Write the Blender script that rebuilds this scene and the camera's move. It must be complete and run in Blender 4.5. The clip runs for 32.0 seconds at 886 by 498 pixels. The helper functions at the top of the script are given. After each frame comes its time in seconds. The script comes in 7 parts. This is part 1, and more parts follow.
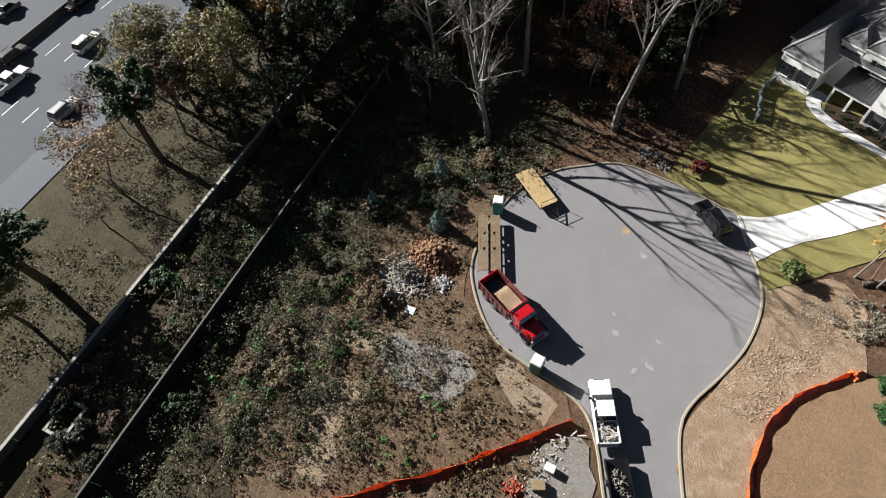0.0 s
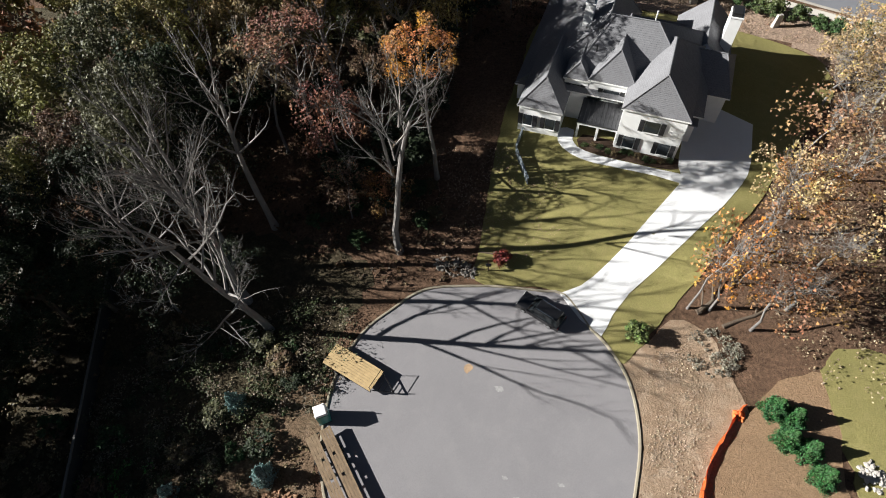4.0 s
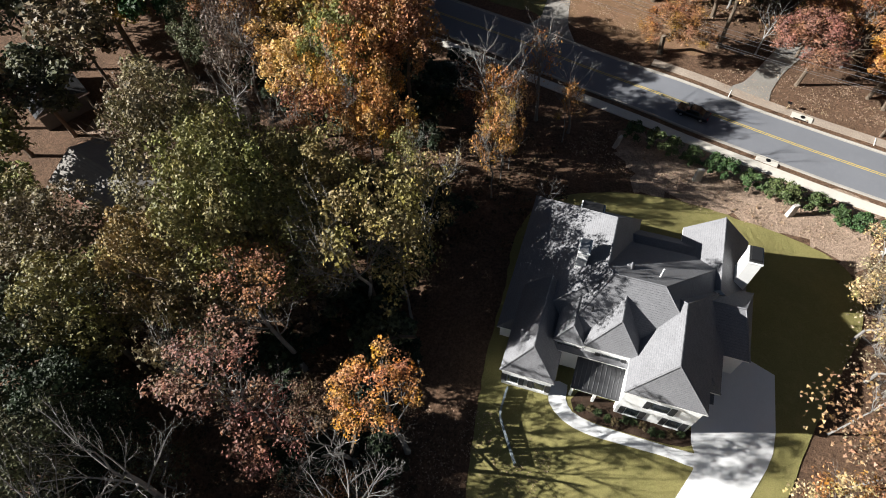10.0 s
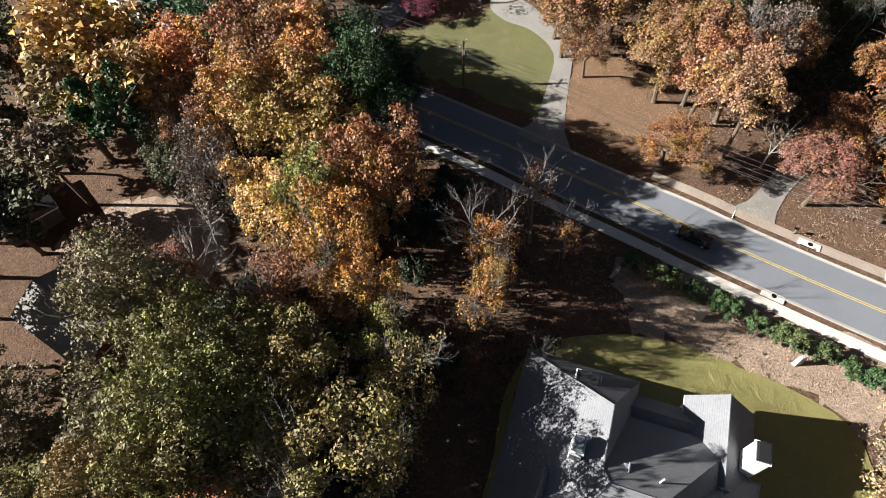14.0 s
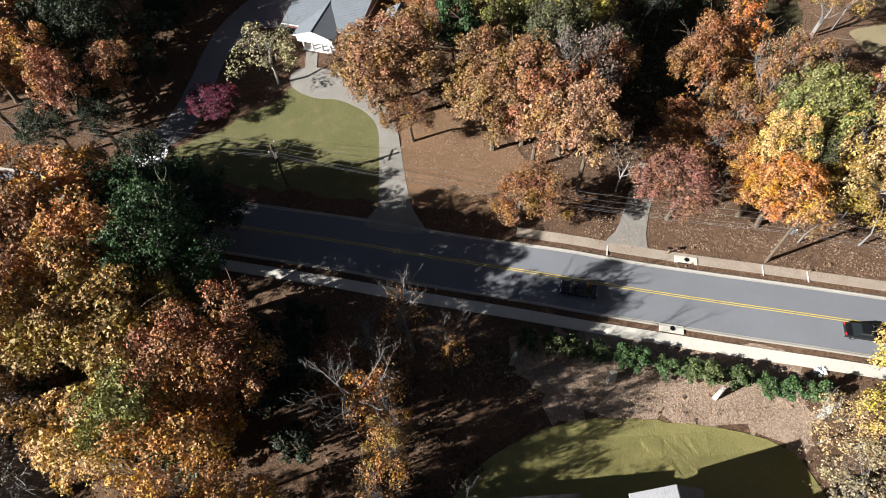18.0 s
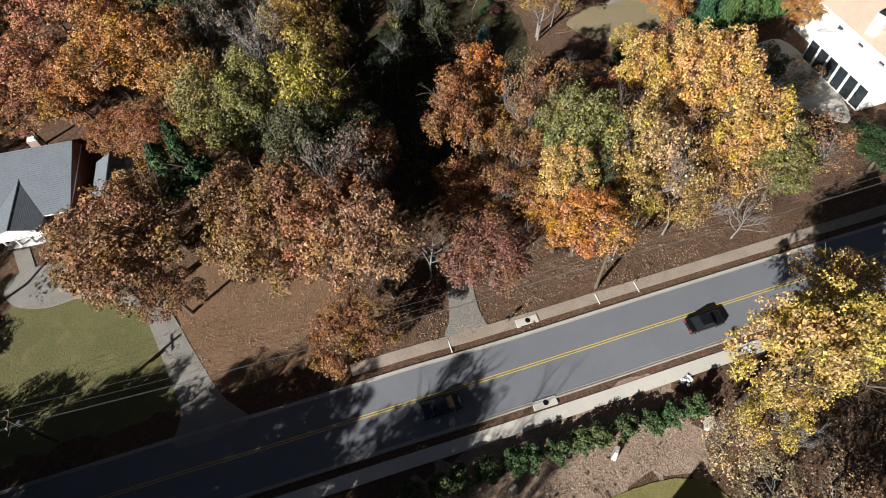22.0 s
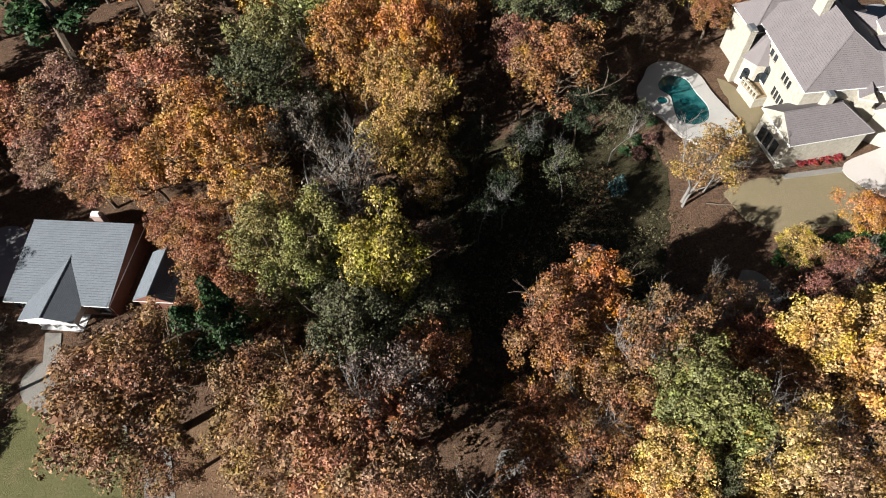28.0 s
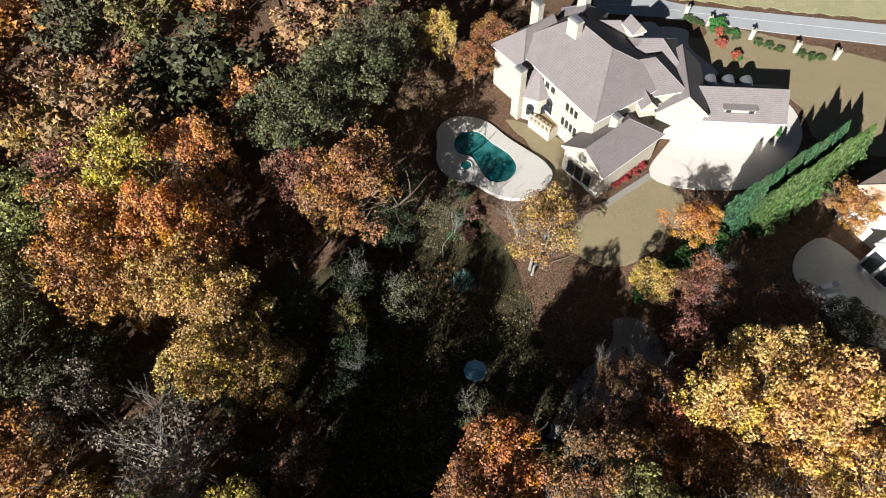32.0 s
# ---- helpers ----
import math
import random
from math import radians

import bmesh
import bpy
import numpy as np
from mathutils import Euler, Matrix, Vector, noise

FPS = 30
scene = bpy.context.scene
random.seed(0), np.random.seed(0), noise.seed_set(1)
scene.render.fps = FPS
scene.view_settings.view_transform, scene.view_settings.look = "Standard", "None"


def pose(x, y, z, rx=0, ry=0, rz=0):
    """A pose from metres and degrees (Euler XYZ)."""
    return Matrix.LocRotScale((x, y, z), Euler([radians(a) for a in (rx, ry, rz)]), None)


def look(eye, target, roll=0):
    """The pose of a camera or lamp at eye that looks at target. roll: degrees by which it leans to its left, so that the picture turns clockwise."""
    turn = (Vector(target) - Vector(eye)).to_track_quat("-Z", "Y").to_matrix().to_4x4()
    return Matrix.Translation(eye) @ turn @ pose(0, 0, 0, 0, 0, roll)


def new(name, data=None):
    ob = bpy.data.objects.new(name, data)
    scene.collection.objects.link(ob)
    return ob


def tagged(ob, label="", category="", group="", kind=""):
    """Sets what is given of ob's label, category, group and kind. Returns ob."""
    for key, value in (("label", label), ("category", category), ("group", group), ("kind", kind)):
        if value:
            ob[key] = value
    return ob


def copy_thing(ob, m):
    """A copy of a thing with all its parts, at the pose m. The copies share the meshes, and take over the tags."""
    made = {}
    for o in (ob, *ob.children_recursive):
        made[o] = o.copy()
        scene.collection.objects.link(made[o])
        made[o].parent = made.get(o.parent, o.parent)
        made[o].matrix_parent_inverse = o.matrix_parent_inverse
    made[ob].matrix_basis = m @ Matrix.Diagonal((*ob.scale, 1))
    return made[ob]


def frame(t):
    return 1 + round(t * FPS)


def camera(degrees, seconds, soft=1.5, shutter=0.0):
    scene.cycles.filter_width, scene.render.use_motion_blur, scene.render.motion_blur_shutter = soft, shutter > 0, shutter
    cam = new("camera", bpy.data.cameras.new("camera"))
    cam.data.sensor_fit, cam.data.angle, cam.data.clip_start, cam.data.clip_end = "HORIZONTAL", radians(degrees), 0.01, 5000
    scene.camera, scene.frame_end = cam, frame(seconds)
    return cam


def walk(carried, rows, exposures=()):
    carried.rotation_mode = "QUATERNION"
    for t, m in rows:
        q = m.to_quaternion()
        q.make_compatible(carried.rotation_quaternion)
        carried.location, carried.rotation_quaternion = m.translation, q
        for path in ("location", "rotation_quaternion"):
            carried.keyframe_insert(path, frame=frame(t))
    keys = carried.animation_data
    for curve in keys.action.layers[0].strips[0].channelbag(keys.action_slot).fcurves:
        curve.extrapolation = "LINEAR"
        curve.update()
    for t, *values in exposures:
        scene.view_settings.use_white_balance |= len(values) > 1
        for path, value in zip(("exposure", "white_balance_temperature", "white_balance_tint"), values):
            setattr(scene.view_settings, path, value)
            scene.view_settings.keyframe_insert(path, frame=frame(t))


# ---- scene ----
cam = camera(74.53, 32.0, soft=1.0)

PATH = [
    (0, (18.022, -36.157, 52.924), (-4.841, -20.944, 11.140), -5.35),
    (0.5, (15.960, -34.564, 53.041), (-5.423, -17.507, 11.186), -5.08),
    (1, (13.970, -32.784, 53.055), (-5.664, -13.881, 11.136), -4.80),
    (1.5, (12.163, -30.864, 52.940), (-5.502, -10.173, 10.990), -4.42),
    (2, (10.652, -28.907, 52.808), (-4.896, -6.643, 10.825), -4.10),
    (2.5, (9.478, -26.783, 52.694), (-3.771, -3.044, 10.731), -4.00),
    (3, (8.524, -24.529, 52.693), (-3.143, 0.075, 10.759), -4.11),
    (3.5, (7.661, -22.180, 52.808), (-3.426, 2.722, 10.892), -4.28),
    (5.5, (4.558, -11.268, 53.756), (-5.808, 12.984, 11.278), -4.97),
    (6, (3.937, -8.683, 54.234), (-6.364, 15.493, 11.697), -5.08),
    (6.5, (3.384, -6.300, 54.605), (-6.858, 18.002, 12.126), -5.05),
    (7, (2.808, -4.216, 55.089), (-7.453, 20.289, 12.731), -4.93),
    (7.5, (2.275, -2.143, 55.659), (-8.002, 22.569, 13.425), -4.86),
    (8, (1.738, -0.198, 56.343), (-8.549, 24.729, 14.238), -4.79),
    (8.5, (1.245, 1.862, 57.020), (-9.026, 26.924, 14.991), -4.65),
    (9, (0.722, 4.034, 57.706), (-9.509, 29.190, 15.724), -4.55),
    (9.5, (0.175, 6.172, 58.503), (-9.997, 31.365, 16.529), -4.46),
    (10, (-0.364, 8.234, 59.347), (-10.502, 33.525, 17.423), -4.38),
    (10.5, (-0.913, 10.192, 60.210), (-11.042, 35.574, 18.340), -4.32),
    (11, (-1.430, 12.189, 61.027), (-11.513, 37.706, 19.227), -4.38),
    (11.5, (-1.779, 14.192, 61.907), (-11.897, 39.727, 20.127), -4.34),
    (12, (-2.195, 16.277, 62.837), (-12.308, 41.798, 21.047), -4.20),
    (12.5, (-2.669, 18.367, 63.727), (-12.731, 43.891, 21.926), -3.91),
    (13, (-3.175, 20.393, 64.462), (-13.189, 45.972, 22.683), -3.65),
    (13.5, (-3.627, 22.405, 64.931), (-13.655, 47.910, 23.110), -3.66),
    (15.5, (-4.962, 30.170, 64.679), (-15.038, 55.938, 23.031), -3.44),
    (16, (-5.077, 31.946, 64.404), (-14.747, 58.074, 22.886), -3.46),
    (16.5, (-4.822, 33.996, 64.107), (-12.440, 60.810, 22.598), -3.74),
    (17, (-4.495, 36.398, 63.845), (-9.679, 63.666, 22.257), -4.09),
    (17.5, (-4.303, 38.686, 63.869), (-7.119, 66.107, 22.153), -4.25),
    (18, (-4.078, 41.008, 63.926), (-4.573, 68.386, 22.090), -4.37),
    (18.5, (-3.651, 43.232, 63.946), (-1.933, 70.439, 22.031), -4.36),
    (19, (-3.047, 45.368, 63.944), (0.512, 72.346, 21.998), -4.39),
    (19.5, (-2.155, 47.480, 63.938), (3.133, 74.113, 21.954), -4.55),
    (20, (-1.124, 49.536, 64.008), (5.899, 75.664, 21.960), -4.69),
    (20.5, (0.033, 51.579, 64.091), (8.625, 77.156, 21.996), -4.68),
    (21, (1.172, 53.523, 64.177), (10.924, 78.700, 22.093), -4.58),
    (21.5, (2.364, 55.284, 64.269), (13.516, 79.855, 22.175), -4.48),
    (22, (3.674, 56.825, 64.254), (16.203, 80.735, 22.167), -4.44),
    (22.5, (4.935, 58.289, 64.260), (18.170, 81.889, 22.214), -4.48),
    (23, (6.287, 59.718, 64.311), (19.715, 83.235, 22.280), -4.63),
    (23.5, (7.742, 61.267, 64.351), (21.269, 84.707, 22.308), -4.73),
    (24, (9.224, 63.006, 64.445), (22.600, 86.498, 22.383), -4.70),
    (24.5, (10.705, 64.873, 64.578), (22.807, 89.137, 22.568), -4.73),
    (25, (12.156, 66.873, 64.809), (21.984, 92.295, 22.892), -4.90),
    (25.5, (13.595, 68.983, 64.999), (21.235, 95.290, 23.171), -5.11),
    (27.5, (16.327, 78.222, 64.744), (21.482, 105.503, 23.161), -4.52),
    (28, (16.627, 80.539, 64.678), (21.858, 107.854, 23.126), -4.24),
    (28.5, (16.982, 82.922, 64.764), (22.330, 110.250, 23.237), -4.03),
    (29, (17.610, 85.366, 65.100), (22.980, 112.718, 23.591), -3.90),
    (29.5, (18.490, 87.896, 65.582), (23.793, 115.213, 24.041), -3.96),
    (30, (19.678, 90.566, 66.049), (25.240, 117.634, 24.379), -4.22),
    (30.5, (21.066, 93.107, 66.477), (28.426, 119.506, 24.657), -4.51),
    (31, (23.013, 95.303, 66.716), (34.860, 119.449, 24.566), -4.38),
    (31.5, (24.947, 97.550, 66.891), (40.576, 118.916, 24.473), -4.15),
    (32, (26.551, 100.030, 67.078), (43.074, 120.425, 24.522), -3.85),
]
walk(cam, [(t, look(e, g, r)) for t, e, g, r in PATH], [(0, 1.27), (3, 1.27), (6, 1.3), (9, 1.42), (12, 1.7), (16, 1.74), (17, 1.68), (19, 1.42), (20, 1.28), (21, 1.1), (22, .98), (25, .88), (28, 1.22), (31, 1.38), (32, 1.3)])

# ---- world and sun ----
SUN_EL, SUN_AZ = 27.0, 197.5      # elevation, and the bearing (from +x, anticlockwise) where the sun stands
world = bpy.data.worlds.new("world")
scene.world = world
world.use_nodes = True
wn = world.node_tree
sky = wn.nodes.new("ShaderNodeTexSky")
sky.sky_type = 'NISHITA'
sky.sun_disc = False
sky.sun_elevation = radians(SUN_EL)
sky.sun_rotation = radians(90 - SUN_AZ)
wn.links.new(sky.outputs[0], wn.nodes["Background"].inputs[0])
wn.nodes["Background"].inputs[1].default_value = 0.013
sun_data = bpy.data.lights.new("sun", 'SUN')
sun_data.energy, sun_data.angle, sun_data.color = 5.0, radians(0.5), (1.0, 0.985, 0.94)
sun = new("sun", sun_data)
sd = Vector((math.cos(radians(SUN_AZ)) * math.cos(radians(SUN_EL)), math.sin(radians(SUN_AZ)) * math.cos(radians(SUN_EL)), math.sin(radians(SUN_EL))))
sun.matrix_world = look(sd * 100, (0, 0, 0))

# ---- the lie of the land ----
LAND_S = [(0, 0, 0), (-12, -15, 0), (12, -15, 0), (18, -30, 0), (-2, 8, 0), (11, 7, 0), (-20, -5, 0), (25, -5, .2), (15.7, 26, 2.7), (22.5, 37.7, 2.6), (8, 34, 2.7), (-3, 32, 2.6),
          (10, 45, 2.4), (0, 48, 2.2), (20, 46, 2.2), (-14, 20, 1.2), (-16, 40, 1.5), (32.7, 55.5, -.2), (30, 35, 1.6), (34, 15, .8), (13.6, 64, -1), (25, 62, -1), (0, 66, -.6), (-45, -30, .5), (-70, -45, -1), (-60, 45, .5)]
LAND_N = [(22, 70.2, -.7), (25, 79.3, -.6), (0, 78, -.3), (40, 75.5, -.4), (-30, 86, 0), (-11, 97, .4), (-26, 95, .3), (-22, 130, .4), (12, 90, .3), (15, 112, -.6), (35, 131, -3), (30, 112, -1.8),
          (52, 127, -2), (57, 120, -1), (67, 138, .2), (85, 122, -.5), (78, 123, -.6), (90, 140, 0), (60, 100, -1.4), (92, 90, -.5), (115, 115, -.5), (-70, 100, 0)]
LAND = np.array(LAND_S + LAND_N, float)


def land(x, y):
    """Height of the ground; takes arrays."""
    x, y = np.asarray(x, float), np.asarray(y, float)
    d = ((x[..., None] - LAND[:, 0]) ** 2 + (y[..., None] - LAND[:, 1]) ** 2) / 162.0
    w = np.exp(-1.5 * (np.sqrt((d - d.min(-1, keepdims=True)) * 4 + 1) - 1))
    return (w * LAND[:, 2]).sum(-1) / w.sum(-1)


def G(x, y):
    return float(land(x, y))


# ---- helpers ----
def mesh_of(name, verts, faces, material=None):
    me = bpy.data.meshes.new(name)
    me.from_pydata(verts, [], faces)
    me.update()
    if material:
        me.materials.append(material)
    return me


def mesh_bm(name, bm, material=None):
    bmesh.ops.recalc_face_normals(bm, faces=bm.faces)
    me = bpy.data.meshes.new(name)
    bm.to_mesh(me)
    bm.free()
    if material:
        me.materials.append(material)
    return me


def put(name, data, parent=None, m=None, label=""):
    ob = new(name, data)
    if parent:
        ob.parent = parent
    if m is not None:
        ob.matrix_basis = m
    if label:
        ob["label"] = label
    return ob


def part(name, bm, material, parent, label=""):
    return put(name, mesh_bm(name, bm, material), parent, None, label)


def thing(name, m, label, category, group="", kind=""):
    ob = new(name)
    ob.matrix_basis = m
    ob.empty_display_size = 0.2
    return tagged(ob, label, category, group, kind)


def box(bm, x0, x1, y0, y1, z0, z1, bevel=0.0, m=None):
    r = bmesh.ops.create_cube(bm, size=1.0)
    vs = r["verts"]
    for v in vs:
        v.co = Vector(((x0 + x1) / 2 + v.co.x * (x1 - x0), (y0 + y1) / 2 + v.co.y * (y1 - y0), (z0 + z1) / 2 + v.co.z * (z1 - z0)))
    if m is not None:
        bmesh.ops.transform(bm, matrix=m, verts=vs)
    if bevel:
        es = list({e for v in vs for e in v.link_edges})
        bmesh.ops.bevel(bm, geom=es, offset=bevel, segments=2, affect='EDGES', profile=0.6)
    return bm


def bx(x0, x1, y0, y1, z0, z1, bevel=0.0):
    return box(bmesh.new(), x0, x1, y0, y1, z0, z1, bevel)


def tube(bm, a, b, r0, r1, n=8):
    a, b = Vector(a), Vector(b)
    q = (b - a).to_track_quat("Z", "Y").to_matrix()
    rings = []
    for c, r in ((a, r0), (b, r1)):
        rings.append([bm.verts.new(c + q @ Vector((r * math.cos(2 * math.pi * k / n), r * math.sin(2 * math.pi * k / n), 0))) for k in range(n)])
    for k in range(n):
        bm.faces.new((rings[0][k], rings[0][(k + 1) % n], rings[1][(k + 1) % n], rings[1][k]))
    bm.faces.new(rings[0][::-1])
    bm.faces.new(rings[1])
    return bm


def smooth_line(pts, step=1.0, closed=False):
    """Catmull-Rom through the points."""
    P = [Vector(p).to_2d() for p in pts]
    n = len(P)
    out = []
    for i in range(n if closed else n - 1):
        p0, p1, p2, p3 = (P[(i + k) % n] if closed else P[min(max(i + k, 0), n - 1)] for k in (-1, 0, 1, 2))
        cnt = max(2, int((p2 - p1).length / step))
        for k in range(cnt):
            t = k / cnt
            out.append(0.5 * ((2 * p1) + (p2 - p0) * t + (2 * p0 - 5 * p1 + 4 * p2 - p3) * t * t + (3 * p1 - p0 - 3 * p2 + p3) * t ** 3))
    if not closed:
        out.append(P[-1])
    return out


def drape(bm, off):
    co = np.array([v.co for v in bm.verts])
    z = land(co[:, 0], co[:, 1])
    for v, h in zip(bm.verts, z):
        v.co.z = h + off + v.co.z


def patch(name, outline, material, off, label, category, step=2.5, ragged=0.0, smooth=True, thick=0.3):
    """A sheet of ground cover or paving that follows the land."""
    line = smooth_line(outline, 1.0, True) if smooth else [Vector(p) for p in outline]
    rnd = random.Random(len(line))
    if ragged:
        line = [p + Vector((rnd.uniform(-1, 1), rnd.uniform(-1, 1))) * ragged for p in line]
    bm = bmesh.new()
    bm.faces.new([bm.verts.new((p.x, p.y, 0)) for p in line])
    bmesh.ops.triangulate(bm, faces=bm.faces)
    xs, ys = [p.x for p in line], [p.y for p in line]
    for lo, hi, ax in ((min(xs), max(xs), 0), (min(ys), max(ys), 1)):
        c = math.ceil(lo / step) * step
        while c < hi:
            n = Vector((1, 0, 0)) if ax == 0 else Vector((0, 1, 0))
            bmesh.ops.bisect_plane(bm, geom=bm.verts[:] + bm.edges[:] + bm.faces[:], plane_co=n * c, plane_no=n)
            c += step
    drape(bm, off)
    bmesh.ops.recalc_face_normals(bm, faces=bm.faces)
    if bm.faces and sum(f.normal.z for f in bm.faces) < 0:
        bmesh.ops.reverse_faces(bm, faces=bm.faces)
    edge = [e for e in bm.edges if e.is_boundary]
    r = bmesh.ops.extrude_edge_only(bm, edges=edge)
    for v in r["geom"]:
        if isinstance(v, bmesh.types.BMVert):
            v.co.z -= thick
    me = bpy.data.meshes.new(name)
    bm.to_mesh(me)
    bm.free()
    me.materials.append(material)
    return tagged(new(name, me), label, category, kind="structure")


def ribbon(name, line, prof, material, off, label, category, closed=False, kind="structure", parent=None):
    """A profile of (across, up) pairs swept along a line on the land."""
    n, k = len(line), len(prof)
    verts, faces = [], []
    for i, p in enumerate(line):
        a, b = (line[(i - 1) % n], line[(i + 1) % n]) if closed else (line[max(i - 1, 0)], line[min(i + 1, n - 1)])
        t = (b - a).normalized()
        s = Vector((t.y, -t.x))
        for u, h in prof:
            q = p + s * u
            verts.append((q.x, q.y, h))
    for i in range(n if closed else n - 1):
        j = (i + 1) % n
        for m in range(k - 1):
            faces.append((i * k + m, j * k + m, j * k + m + 1, i * k + m + 1))
    z = land([v[0] for v in verts], [v[1] for v in verts])
    verts = [(x, y, h + g + off) for (x, y, h), g in zip(verts, z)]
    me = mesh_of(name, verts, faces, material)
    if parent:
        return put(name, me, parent, None, label)
    return tagged(new(name, me), label, category, kind=kind)


# ---- materials ----
def nodes_of(name):
    m = bpy.data.materials.new(name)
    m.use_nodes = True
    t = m.node_tree
    return m, t, t.nodes["Principled BSDF"]


def mixrgb(t, fac, a, b, mode='MIX'):
    n = t.nodes.new("ShaderNodeMix")
    n.data_type, n.blend_type = 'RGBA', mode
    for sock, val in ((n.inputs[0], fac), (n.inputs[6], a), (n.inputs[7], b)):
        if isinstance(val, (int, float)):
            sock.default_value = val
        elif isinstance(val, tuple):
            sock.default_value = (*val, 1) if len(val) == 3 else val
        else:
            t.links.new(val, sock)
    return n.outputs[2]


def noise_fac(t, pos, scale, lo=0.35, hi=0.65, detail=6.0, rough=0.6, distort=0.0):
    n = t.nodes.new("ShaderNodeTexNoise")
    n.inputs["Scale"].default_value, n.inputs["Detail"].default_value = scale, detail
    n.inputs["Roughness"].default_value, n.inputs["Distortion"].default_value = rough, distort
    t.links.new(pos, n.inputs["Vector"])
    r = t.nodes.new("ShaderNodeMapRange")
    r.inputs[1].default_value, r.inputs[2].default_value = lo, hi
    t.links.new(n.outputs[0], r.inputs[0])
    return r.outputs[0]


def ground_mat(name, base, second, third=None, s1=0.25, s2=2.5, s3=14.0, speck=0.45, rough=0.95, bump=0.06, spec=0.15, dark=None, mid=0.6):
    """Earthy surface: broad patches, mottling, and fine grain with relief."""
    m, t, b = nodes_of(name)
    pos = t.nodes.new("ShaderNodeNewGeometry").outputs["Position"]
    c = mixrgb(t, noise_fac(t, pos, s1, 0.38, 0.62, 5), base, second)
    if third:
        f = noise_fac(t, pos, s2, 0.5, 0.68, 6, 0.65)
        mm = t.nodes.new("ShaderNodeMath")
        mm.operation = 'MULTIPLY'
        mm.inputs[1].default_value = mid
        t.links.new(f, mm.inputs[0])
        c = mixrgb(t, mm.outputs[0], c, third)
    g = noise_fac(t, pos, s3 * .55, 0.3, 0.7, 7, 0.8)
    dk = dark or tuple(v * (1 - speck) for v in base)
    lt = tuple(min(1, v * (1 + speck)) for v in base)
    c = mixrgb(t, 0.62, c, mixrgb(t, g, dk, lt))
    t.links.new(c, b.inputs["Base Color"])
    b.inputs["Roughness"].default_value = rough
    b.inputs["Specular IOR Level"].default_value = spec
    bp = t.nodes.new("ShaderNodeBump")
    bp.inputs["Strength"].default_value, bp.inputs["Distance"].default_value = 0.8, bump
    t.links.new(g, bp.inputs["Height"])
    t.links.new(bp.outputs[0], b.inputs["Normal"])
    return m


def plain_mat(name, col, rough=0.6, metal=0.0, var=0.12, scale=3.0, bump=0.0, spec=0.4):
    """Painted, metal or wooden surface with faint stains and grain."""
    m, t, b = nodes_of(name)
    pos = t.nodes.new("ShaderNodeTexCoord").outputs["Object"]
    f = noise_fac(t, pos, scale, 0.3, 0.7, 6)
    g = noise_fac(t, pos, scale * 9, 0.3, 0.7, 3)
    c = mixrgb(t, f, tuple(v * (1 - var) for v in col), tuple(min(1, v * (1 + var)) for v in col))
    c = mixrgb(t, 0.25, c, mixrgb(t, g, tuple(v * (1 - 2 * var) for v in col), col))
    t.links.new(c, b.inputs["Base Color"])
    b.inputs["Roughness"].default_value, b.inputs["Metallic"].default_value = rough, metal
    b.inputs["Specular IOR Level"].default_value = spec
    if bump:
        bp = t.nodes.new("ShaderNodeBump")
        bp.inputs["Strength"].default_value, bp.inputs["Distance"].default_value = 0.6, bump
        t.links.new(g, bp.inputs["Height"])
        t.links.new(bp.outputs[0], b.inputs["Normal"])
    return m


